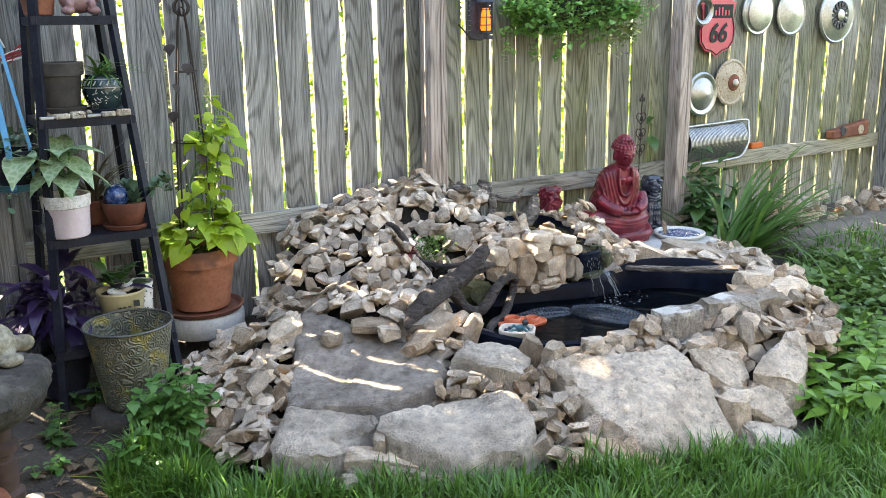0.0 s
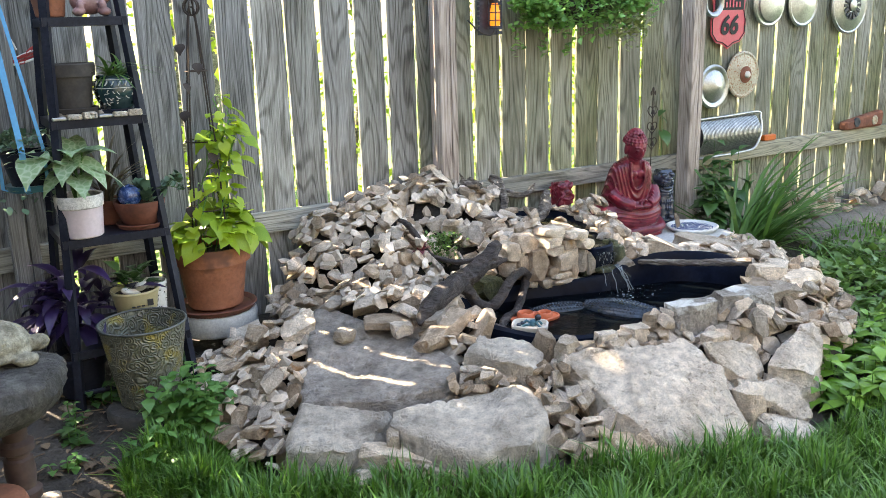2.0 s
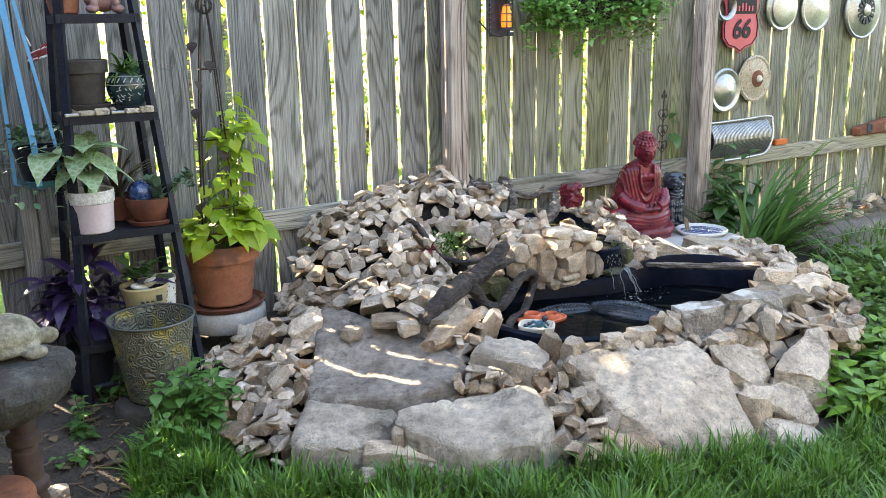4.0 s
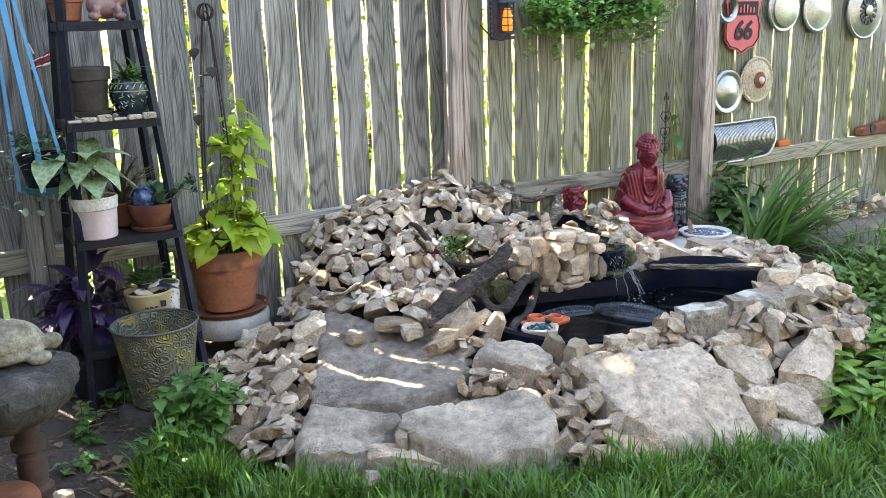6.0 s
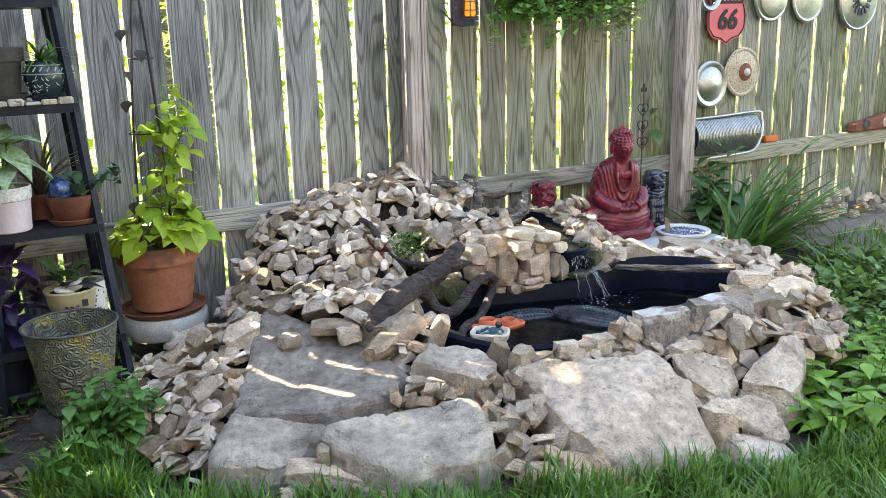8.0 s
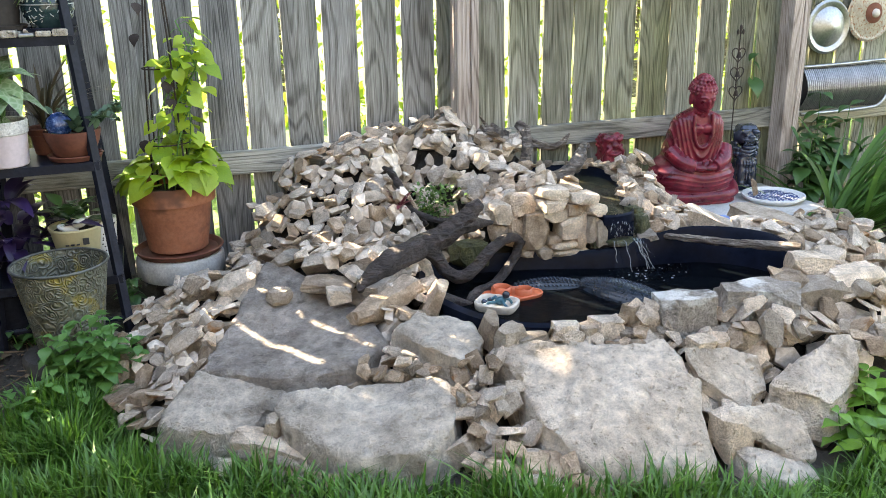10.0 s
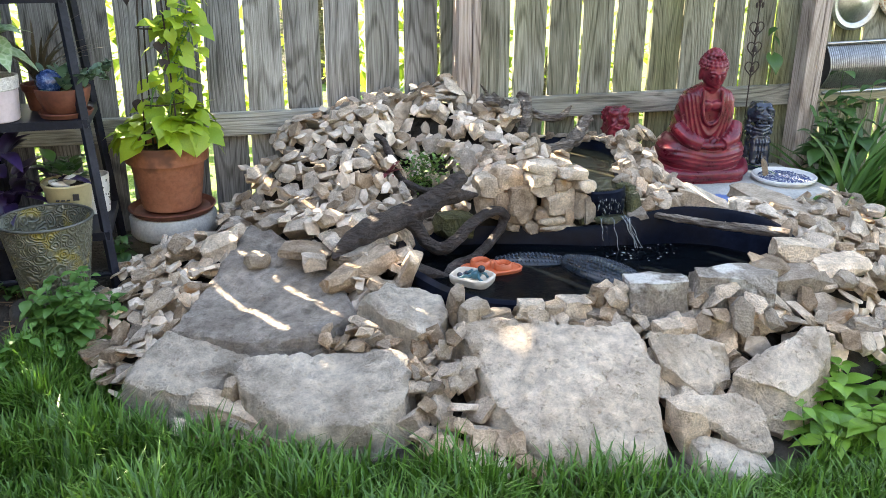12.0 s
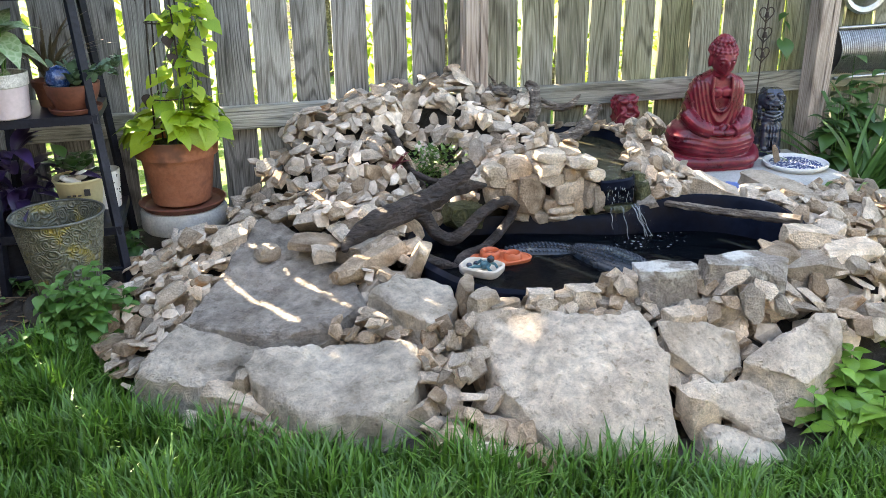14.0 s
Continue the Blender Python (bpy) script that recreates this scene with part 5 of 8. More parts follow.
for k in range(25):
    p = A.lerp(B, k / 24)
    wob = 0.006 * math.sin(k * 1.7) + 0.004 * math.sin(k * 3.1)
    rows.append([bm.verts.new(p + Vector((0.01, 0.05, 0.0))), bm.verts.new(p)] + [bm.verts.new(p + Vector((0, -0.006 - 0.012 * t - wob * t, -0.075 * t))) for t in (0.2, 0.45, 0.7, 1.0)])
for a, b in zip(rows, rows[1:]):
    for j in range(5):
        bm.faces.new((a[j], b[j], b[j + 1], a[j + 1]))
part("water_sheet", bm, CLEAR, fall, smooth=True)
for k in range(16):
    f = (0.06, 0.1, 0.16, 0.3, 0.36, 0.42, 0.72, 0.78, 0.82, 0.86, 0.9, 0.94, 0.97, 0.2, 0.6, 0.88)[k]
    p = A.lerp(B, f) + Vector((0, -0.022 - 0.01 * rng.random(), -0.07))
    drop = 0.232 if k % 4 else 0.27
    sway = rng.uniform(0.0, 0.02) if f < 0.5 else rng.uniform(0.02, 0.055)
    n = 12
    pts = [(p.x + sway * (j / n) ** 2 + 0.0025 * math.sin(j * 1.1 + k * 2.3), p.y - (0.03 + 0.03 * f) * (j / n) ** 0.6, p.z + (drop - p.z) * (j / n) ** 1.5) for j in range(n + 1)]
    thick = rng.uniform(0.0008, 0.0018) if f < 0.7 else rng.uniform(0.0009, 0.0021)
    part("water_strand", tube(bmesh.new(), pts, [thick * (0.55 + 0.6 * abs(math.sin(j * 1.3 + k))) for j in range(n + 1)], 6), FOAM if k % 5 == 0 or k in (7, 11) else CLEAR, fall, smooth=True)
for k in range(150):
    bm = bmesh.new()
    a, r = rng.uniform(0, 6.3), 0.13 * rng.random() ** 0.7
    s = rng.uniform(0.0012, 0.0048)
    blob(bm, (2.80 + r * math.cos(a) * 1.2, -0.955 + r * math.sin(a) * 0.9, WATER_Z + s * 0.1), (s * rng.uniform(1, 1.9), s, s * 0.5), (0, 0, rng.uniform(0, 180)), fine=1)
    part("bubble", bm, FOAM if k % 4 == 0 else CLEAR, fall, smooth=True)
# short pale flecks stand in for bright highlights on the water sheet
for k in range(64):
    q = A.lerp(B, rng.random()) + Vector((0, -0.012 - 0.004 * rng.random(), -0.005 - 0.06 * rng.random()))
    ln = rng.uniform(0.004, 0.014)
    part("ripple", tube(bmesh.new(), [q, q + Vector((0.001, -0.002, -ln * 0.5)), q + Vector((0, -0.003, -ln))], [0.0004, rng.uniform(0.0007, 0.0018), 0.0004], 5), FOAM if k % 2 else CLEAR, fall, smooth=True)
MOSS = surface("wet mossy stone", [(0.03, 0.035, 0.012), (0.075, 0.08, 0.03), (0.16, 0.15, 0.07)], 0.45, scale=2, fine=8, bump=1.0, depth=0.02, streak=0.4)
stack("moss_ledge", "wet mossy stones below and beside the spout", "stones", [(2.745, -0.872, 0.322, (0.12, 0.05, 0.026), 14, 0, 3), (2.842, -0.84, 0.36, (0.05, 0.06, 0.09), 10), (2.665, -0.83, 0.33, (0.03, 0.05, 0.07), 0), (2.215, -0.765, 0.31, (0.14, 0.09, 0.09), 10),
      (2.835, -0.80, 0.40, (0.05, 0.06, 0.05), 30)], 15, 0.3, (MOSS,))
for k in range(26):
    bm = bmesh.new()
    s = rng.uniform(0.0012, 0.0026)
    blob(bm, (2.76 + rng.gauss(0, 0.06), -0.91 + rng.gauss(0, 0.03), 0.25 + 0.1 * rng.random()), (s, s, s * 1.5), fine=1)
    part("drop", bm, CLEAR, fall, smooth=True)

# ---- statues ----
def carved(name, bm, material, voxel, m, label, category):
    ob = new(name, mesh_of(name, bm, material, True))
    re = ob.modifiers.new("merge", "REMESH")
    re.mode, re.voxel_size, re.use_smooth_shade = "VOXEL", voxel, True
    ob.matrix_basis = m
    return tagged(ob, label, category)


def superdisc(bm, rx, ry, z0, z1, bulge, lobes=0, steps=48):
    rings = []
    for z, k in ((z0, 0.94), (z0 + 0.2 * (z1 - z0), 1.0), ((z0 + z1) / 2, 1 + bulge), (z0 + 0.8 * (z1 - z0), 1.0), (z1, 0.93)):
        ring = []
        for j in range(steps):
            a = 2 * math.pi * j / steps
            c, s = math.cos(a), math.sin(a)
            r = (abs(c) ** 2.8 + abs(s) ** 2.8) ** (-1 / 2.8) * k * (1 + 0.02 * math.sin(lobes * a + z0 * 40))
            ring.append(bm.verts.new((rx * r * c, ry * r * s, z)))
        rings.append(ring)
    for a, b in zip(rings, rings[1:]):
        for j in range(steps):
            bm.faces.new((a[j], a[(j + 1) % steps], b[(j + 1) % steps], b[j]))
    bm.faces.new(rings[0][::-1])
    bm.faces.new(rings[-1])


def draped(bm, rows, fold, steps=120, centre=(0.0, 0.0)):
    """A lofted cloth form from (z, half-width, half-depth) rows, its surface pushed out by fold(x, y, z)."""
    rings = []
    dense = []
    for (z0, a0, b0), (z1, a1, b1) in zip(rows, rows[1:]):
        for j in range(8):
            t = j / 8
            dense.append((z0 + (z1 - z0) * t, a0 + (a1 - a0) * t, b0 + (b1 - b0) * t))
    dense.append(rows[-1])
    for z, a, b in dense:
        ring = []
        for k in range(steps):
            u = 2 * math.pi * k / steps
            c, s = math.cos(u), math.sin(u)
            r = (abs(c) ** 2.3 + abs(s) ** 2.3) ** (-1 / 2.3)
            x, y = a * r * c, b * r * s
            p = fold(x, y, z)
            ring.append(bm.verts.new((centre[0] + x + c * p, centre[1] + y + s * p, z)))
        rings.append(ring)
    for p, q in zip(rings, rings[1:]):
        for k in range(steps):
            bm.faces.new((p[k], p[(k + 1) % steps], q[(k + 1) % steps], q[k]))
    bm.faces.new(rings[0][::-1])
    bm.faces.new(rings[-1])
    return bm


def seated_statue(m):
    bm = bmesh.new()
    superdisc(bm, 0.212, 0.138, 0.0, 0.046, 0.015, 5)
    superdisc(bm, 0.222, 0.146, 0.042, 0.084, 0.03, 7)

    # crossed legs under the robe, with arcs of folds over the knees
    def lap_fold(x, y, z):
        d = z - 0.10 * abs(x) + 3.2 * max(0.0, abs(x) - 0.1) ** 2
        crest = 1 - abs(math.sin(d * math.pi / 0.019 + 0.9 * math.sin(14 * x)))
        return (0.0042 * crest ** 1.4 - 0.0015) * ease(0.088, 0.11, z) * (1 if y < 0.05 else 0)
    draped(bm, [(0.07, 0.16, 0.108), (0.09, 0.178, 0.122), (0.12, 0.19, 0.131), (0.15, 0.188, 0.128), (0.174, 0.172, 0.114), (0.192, 0.14, 0.098), (0.203, 0.1, 0.075)], lap_fold, 150, (0, -0.01))

    # robe from the shoulders to the lap: hems run in arcs round the neck, the chest lies open
    def robe_fold(x, y, z):
        rho = math.hypot(x * 1.5, (z - 0.43) * 0.5) + 0.25 * max(0.0, abs(x) - 0.06) * (0.42 - z) * 8 * 0.1
        p = 0.007 * (1 - abs(math.sin(rho * math.pi / 0.021 + 0.4 * math.sin(30 * z)))) ** 1.4 - 0.0025
        if y < 0 and z > 0.262 and abs(x) < 0.043 - 0.9 * max(0.0, 0.285 - z):
            p = -0.011
        return p
    draped(bm, [(0.165, 0.142, 0.098), (0.2, 0.138, 0.094), (0.24, 0.13, 0.085), (0.28, 0.125, 0.076), (0.32, 0.12, 0.067), (0.35, 0.114, 0.06), (0.375, 0.098, 0.051), (0.392, 0.062, 0.042),
                (0.405, 0.036, 0.036)], robe_fold, 170, (0, 0.01))
    for s in (-1, 1):
        blob(bm, (s * 0.021, -0.045, 0.335), (0.024, 0.012, 0.022), fine=2)
        tube(bm, spline([(s * 0.128, -0.03, 0.24), (s * 0.1, -0.09, 0.215), (s * 0.045, -0.118, 0.2)], 6), 0.034, 12, 0.8)
        for k in range(4):
            a = 0.25 + 0.22 * k
            tube(bm, [(s * (0.128 - 0.075 * a), -0.035 - 0.075 * a - 0.03 * math.cos(q), 0.235 - 0.032 * a + 0.03 * math.sin(q)) for q in [-1.2 + 0.4 * j for j in range(8)]], 0.005, 6)
        blob(bm, (s * 0.028, -0.122, 0.198), (0.036, 0.02, 0.013), (0, 0, s * 12), 2)
        tube(bm, [(s * 0.012, -0.126, 0.206), (s * 0.018, -0.129, 0.228), (s * 0.004, -0.129, 0.236)], 0.007, 8)
    # rolled hem round the open chest
    hem = []
    for j in range(21):
        q = math.pi * j / 20
        x = -0.044 * math.cos(q)
        z = 0.398 - 0.135 * math.sin(q) ** 0.5
        hem.append((x * (1 if z < 0.38 else 0.9), 0.01 - (0.078 if z < 0.3 else 0.078 - (z - 0.3) * 0.35), z))
    tube(bm, hem, 0.0075, 8)
    # neck and head
    body = set(bm.verts)
    tube(bm, [(0, 0.005, 0.38), (0, 0.0, 0.43)], 0.034, 12)
    for z in (0.402, 0.412):
        tube(bm, [(0.036 * math.cos(a), 0.0 + 0.036 * math.sin(a), z) for a in [math.pi + math.pi * j / 8 for j in range(9)]], 0.0035, 6)
    blob(bm, (0, -0.004, 0.462), (0.05, 0.055, 0.06), fine=3)
    blob(bm, (0, -0.02, 0.44), (0.04, 0.038, 0.036), fine=3)
    blob(bm, (0, -0.058, 0.452), (0.008, 0.010, 0.017), fine=2)
    blob(bm, (0, -0.053, 0.432), (0.016, 0.009, 0.005), fine=2)
    blob(bm, (0, -0.048, 0.418), (0.013, 0.01, 0.009), fine=2)
    for s in (-1, 1):
        blob(bm, (s * 0.02, -0.052, 0.463), (0.012, 0.006, 0.004), (0, s * 8, 0), 2)
        tube(bm, [(s * 0.007, -0.059, 0.472), (s * 0.02, -0.056, 0.478), (s * 0.034, -0.044, 0.473)], 0.0028, 6)
        blob(bm, (s * 0.052, 0.003, 0.455), (0.009, 0.014, 0.03), fine=2)
    blob(bm, (0, 0.01, 0.49), (0.052, 0.055, 0.04), fine=3)
    blob(bm, (0, 0.014, 0.53), (0.033, 0.034, 0.025), fine=3)
    for row, (z, r, n) in enumerate(((0.486, 0.056, 20), (0.499, 0.054, 19), (0.511, 0.048, 17), (0.523, 0.041, 14), (0.535, 0.033, 12), (0.545, 0.021, 8), (0.551, 0.008, 3))):
        for j in range(n):
            a = 2 * math.pi * (j + 0.5 * (row % 2)) / n
            if z < 0.49 and math.sin(a) < -0.98:
                continue
            blob(bm, (r * math.cos(a), 0.01 + r * 1.04 * math.sin(a), z), (0.0075, 0.0075, 0.007), fine=1)
    head = [v for v in bm.verts if v not in body]
    bmesh.ops.scale(bm, vec=(0.94, 1.0, 1.03), space=Matrix.Translation((0, 0, -0.4)), verts=head)
    bmesh.ops.rotate(bm, cent=(0, 0.0, 0.41), matrix=Matrix.Rotation(radians(26), 3, "Z") @ Matrix.Rotation(radians(12), 3, "X"), verts=head)
    return carved("seated_statue", bm, RED, 0.0034, m, "red painted seated meditating garden statue on a double base", "statue")


seated_statue(pose(3.445, -0.295, 0.247, 0, 0, -34) @ Matrix.Diagonal((1.05, 1.02, 1, 1)))


def lion_statue(name, m, material, label):
    bm = bmesh.new()
    box(bm, -0.056, 0.056, -0.056, 0.056, 0, 0.028, 0.006)
    blob(bm, (0, 0.014, 0.105), (0.054, 0.05, 0.09), (10, 0, 0), 3)
    blob(bm, (0, -0.014, 0.14), (0.05, 0.042, 0.06), fine=3)
    for s in (-1, 1):
        tube(bm, [(s * 0.027, -0.03, 0.14), (s * 0.029, -0.042, 0.08), (s * 0.029, -0.046, 0.03)], [0.022, 0.019, 0.02], 12)
        blob(bm, (s * 0.029, -0.052, 0.036), (0.02, 0.018, 0.013), fine=2)
        blob(bm, (s * 0.043, 0.008, 0.062), (0.026, 0.044, 0.04), fine=3)
        blob(bm, (s * 0.025, -0.05, 0.262), (0.021, 0.016, 0.011), (0, s * 10, 0), 2)
        blob(bm, (s * 0.023, -0.056, 0.249), (0.009, 0.008, 0.008), fine=2)
        blob(bm, (s * 0.056, -0.005, 0.235), (0.012, 0.02, 0.026), fine=2)
        for k in range(3):
            blob(bm, (s * 0.052, 0.004, 0.205 - 0.024 * k), (0.016, 0.03, 0.016), fine=2)
        blob(bm, (s * 0.026, -0.066, 0.214), (0.005, 0.005, 0.008), fine=1)
    blob(bm, (0, 0.0, 0.238), (0.064, 0.058, 0.05), fine=3)
    for k in range(26):
        a = math.pi * (0.93 + 1.14 * (k % 13) / 12)
        blob(bm, (0.058 * math.cos(a), 0.004 + 0.052 * math.sin(a) * 0.85, 0.182 - 0.022 * (k // 13)), (0.011, 0.011, 0.012), fine=2)
    box(bm, -0.045, 0.045, -0.04, 0.04, 0.255, 0.285, 0.012)
    blob(bm, (0, -0.052, 0.228), (0.04, 0.024, 0.013), fine=2)
    blob(bm, (0, -0.048, 0.194), (0.037, 0.022, 0.011), fine=2)
    blob(bm, (0, -0.07, 0.242), (0.017, 0.011, 0.01), fine=2)
    blob(bm, (0, -0.02, 0.085), (0.046, 0.036, 0.06), fine=3)
    for j in range(30):
        u = -1.3 + 2.6 * (j % 10) / 9
        z0 = 0.135 - 0.032 * (j // 10)
        tube(bm, [(0.05 * math.sin(u), -0.02 - 0.037 * math.cos(u), z0), (0.052 * math.sin(u), -0.024 - 0.038 * math.cos(u), z0 - 0.016), (0.049 * math.sin(u), -0.018 - 0.037 * math.cos(u), z0 - 0.034)], [0.003, 0.006, 0.003], 6)
    for j in range(5):
        tube(bm, [(-0.035 + 0.004 * j, -0.04, 0.178 - 0.014 * j), (0, -0.058 + 0.002 * j, 0.172 - 0.014 * j), (0.035 - 0.004 * j, -0.04, 0.178 - 0.014 * j)], 0.006, 6)
    return carved(name, bm, material, 0.003, m, label, "statue")


lion_statue("lion_statue", pose(3.785, -0.17, 0.247, 0, 0, -14) @ Matrix.Diagonal((0.94, 0.98, 1.04, 1)), NAVY, "navy glazed seated guardian lion with bared teeth")


def red_block_statue(m):
    bm = bmesh.new()
    box(bm, -0.05, 0.05, -0.045, 0.045, 0, 0.13, 0.02)
    rng = random.Random(3)
    for s in (-1, 1):
        blob(bm, (s * 0.025, -0.045, 0.11), (0.018, 0.012, 0.013), fine=2)
        tube(bm, [(s * 0.05, -0.03, 0.03), (s * 0.045, -0.05, 0.06), (s * 0.02, -0.052, 0.075)], 0.008, 8)
        blob(bm, (s * 0.036, -0.01, 0.126), (0.014, 0.02, 0.011), fine=2)
    blob(bm, (0, -0.05, 0.085), (0.02, 0.012, 0.014), fine=2)
    tube(bm, [(-0.035, -0.046, 0.055), (0, -0.056, 0.045), (0.035, -0.046, 0.055)], 0.008, 8)
    for k in range(60):
        a = rng.uniform(0, 6.28)
        q = (abs(math.cos(a)) ** 5 + abs(math.sin(a)) ** 5) ** -0.2
        blob(bm, (0.05 * q * math.cos(a), 0.045 * q * math.sin(a), rng.uniform(0.02, 0.125)), (0.009, 0.008, 0.008), fine=1)
    return carved("red_lion_planter", bm, RED, 0.0034, m, "small red carved lion-head block on the rocks by the fence", "statue")


red_block_statue(pose(3.1, -0.14, 0.42, 0, 0, 5) @ Matrix.Diagonal((0.92, 0.95, 1.0, 1)))

# ---- mosaic plate with a pointed stone, tile star ----
WHITE = plain("white glaze", (0.72, 0.72, 0.7), 0.25)
BLUE = plain("cobalt blue", (0.05, 0.085, 0.22), 0.3)
SKYB = plain("sky blue tile", (0.10, 0.2, 0.46), 0.4)
plate = thing("mosaic_plate", (3.79, -0.385, 0.247), "round blue and white mosaic dish on the paving slab", "plate")
bm = lathe(bmesh.new(), [(0.0, 0.012), (0.108, 0.012), (0.116, 0.015), (0.128, 0.024), (0.134, 0.023), (0.135, 0.016), (0.118, 0.0), (0.0, 0.0)], 40)
smoothed(part("dish", bm, WHITE, plate))
rng = random.Random(8)
bm = bmesh.new()
for k in range(520):
    a, r = rng.uniform(0, 6.28), 0.107 * math.sqrt(rng.random())
    s = rng.uniform(0.0024, 0.005)
    m4 = pose(r * math.cos(a), r * math.sin(a), 0.013, 0, 0, rng.uniform(0, 360)) @ Matrix.Diagonal((s * 1.8, s * 0.6, 0.003, 1))
    bmesh.ops.create_cube(bm, size=1, matrix=m4)
tagged(part("mosaic", bm, BLUE, plate), kind="stuff")
st = new("pointed_stone", ROCKS[4])
st.matrix_basis = pose(3.715, -0.345, 0.298, 84, 68, 10) @ Matrix.Diagonal((0.10, 0.06, 0.07, 1))
tagged(st, "upright pointed brown stone standing on the mosaic dish", "stone")
bm = bmesh.new()
for k in range(2):
    m4 = pose(3.385, -0.575, 0.2515, 0, 0, 45 * k) @ Matrix.Diagonal((0.085, 0.085, 0.005, 1))
    bmesh.ops.create_cube(bm, size=1, matrix=m4 @ pose(0, 0, 0.3 * k))
tagged(new("star_tile", mesh_of("star_tile", bm, SKYB)), "flat blue star tile lying on the paving", "tile")

# ---- alligator float ----
GATOR = surface("dark blue-green rubber", [(0.003, 0.006, 0.011), (0.007, 0.014, 0.025), (0.024, 0.042, 0.066)], 0.28, scale=30, fine=60, bump=0.3, depth=0.002)
gator = thing("alligator_float", (0, 0, 0), "floating dark rubber alligator in two scaly sections", "pond decoration")


def gator_piece(name, a, b, w0, w1, w2, h, rows, cols):
    a, b = Vector(a), Vector(b)
    axis = (b - a).normalized()
    side = Vector((-axis.y, axis.x, 0))
    bm = bmesh.new()
    n = 14
    rings = []
    for k in range(n + 1):
        t = k / n
        w = (w0 * (1 - t) ** 2 + 2 * w1 * 2 * t * (1 - t) * 0.75 + w2 * t * t)
        p = a.lerp(b, t)
        hh = h * (0.55 + 0.45 * math.sin(math.pi * min(1, max(0, t))))
        rings.append([bm.verts.new(p + side * (w * math.cos(math.pi * j / 10)) + Vector((0, 0, hh * math.sin(math.pi * j / 10) - 0.008))) for j in range(11)])
    for u, v in zip(rings, rings[1:]):
        for j in range(10):
            bm.faces.new((u[j], u[j + 1], v[j + 1], v[j]))
    bm.faces.new(rings[0])
    bm.faces.new(rings[-1][::-1])
    body = smoothed(part(name, bm, GATOR, gator))
    bm = bmesh.new()
    for k in range(rows):
        t = (k + 0.5) / rows
        w = (w0 * (1 - t) ** 2 + 3 * w1 * t * (1 - t) + w2 * t * t)
        hh = h * (0.55 + 0.45 * math.sin(math.pi * t))
        p = a.lerp(b, t)
        for j in range(cols):
            f = math.pi * (0.16 + 0.68 * (j + 0.5) / cols)
            q = p + side * (w * math.cos(f)) + Vector((0, 0, hh * math.sin(f) - 0.008))
            ls = (b - a).length / rows * 0.45
            up = (side * math.cos(f) * 0.5 + Vector((0, 0, 1))).normalized()
            base = [q + axis * ls, q + side * w / cols * 0.75, q - axis * ls, q - side * w / cols * 0.75]
            top = q + up * 0.0055 - axis * ls * 0.4
            vs = [bm.verts.new(x) for x in base] + [bm.verts.new(top)]
            for i in range(4):
                bm.faces.new((vs[i], vs[(i + 1) % 4], vs[4]))
    tagged(part("scale_relief", bm, GATOR, body), kind="stuff")


gator_piece("tail", (2.31, -0.93, WATER_Z), (2.53, -0.985, WATER_Z), 0.02, 0.042, 0.036, 0.03, 17, 5)
gator_piece("back", (2.535, -0.985, WATER_Z), (2.68, -1.24, WATER_Z), 0.03, 0.078, 0.05, 0.045, 22, 9)

# ---- floating frog dish ----
ORANGE = plain("orange plastic", (0.55, 0.13, 0.055), 0.45)
CREAM = plain("cream plastic", (0.62, 0.55, 0.47), 0.5)
TEAL = plain("teal glaze", (0.03, 0.12, 0.16), 0.3)


def tray(bm, outline, h, wall, inset=0.0):
    """A shallow open tray: outline of (x, y), a flat floor, upright walls with a rounded top."""
    cx, cy = sum(p[0] for p in outline) / len(outline), sum(p[1] for p in outline) / len(outline)

    def ring(k, z):
        out = []
        for x, y in outline:
            d = Vector((x - cx, y - cy))
            d = d * (1 - k / d.length)
            out.append(bm.verts.new((cx + d.x, cy + d.y, z)))
        return out
    rings = [ring(0.008, -0.012), ring(0.0, 0.0), ring(-0.002, h * 0.8), ring(0.001, h), ring(wall * 0.7, h), ring(wall, h * 0.85), ring(wall + 0.002, inset), ]
    for a, b in zip(rings, rings[1:]):
        for k in range(len(a)):
            bm.faces.new((a[k], a[(k + 1) % len(a)], b[(k + 1) % len(b)], b[k]))
    bm.faces.new(rings[0][::-1])
    bm.faces.new(rings[-1])
    return bm


LEAF_ORANGE = [(0.088 * math.cos(2 * math.pi * k / 36) * (1.0 + 0.12 * math.cos(4 * math.pi * k / 36)), 0.06 * math.sin(2 * math.pi * k / 36) * (1.0 + 0.10 * math.cos(6 * math.pi * k / 36))) for k in range(36)]
dish = thing("floating_dish", (2.275, -1.0, WATER_Z), "orange plastic float with two raised rings", "pond decoration", turn=-14)
smoothed(part("tray", tray(bmesh.new(), LEAF_ORANGE, 0.012, 0.006, 0.008), ORANGE, dish))
for dx, dy, r in ((-0.034, 0.014, 0.034), (0.036, -0.01, 0.03)):
    bm = lathe(bmesh.new(), [(r * 0.72, 0.008), (r * 0.74, 0.024), (r * 0.86, 0.029), (r, 0.024), (r * 1.03, 0.008)], 24, (dx, dy))
    smoothed(part("ring", bm, ORANGE, dish, "raised orange ring"))
    smoothed(part("knob", lathe(bmesh.new(), [(r * 0.42, 0.008), (r * 0.42, 0.016), (r * 0.3, 0.019), (0, 0.02)], 18, (dx, dy)), ORANGE, dish))
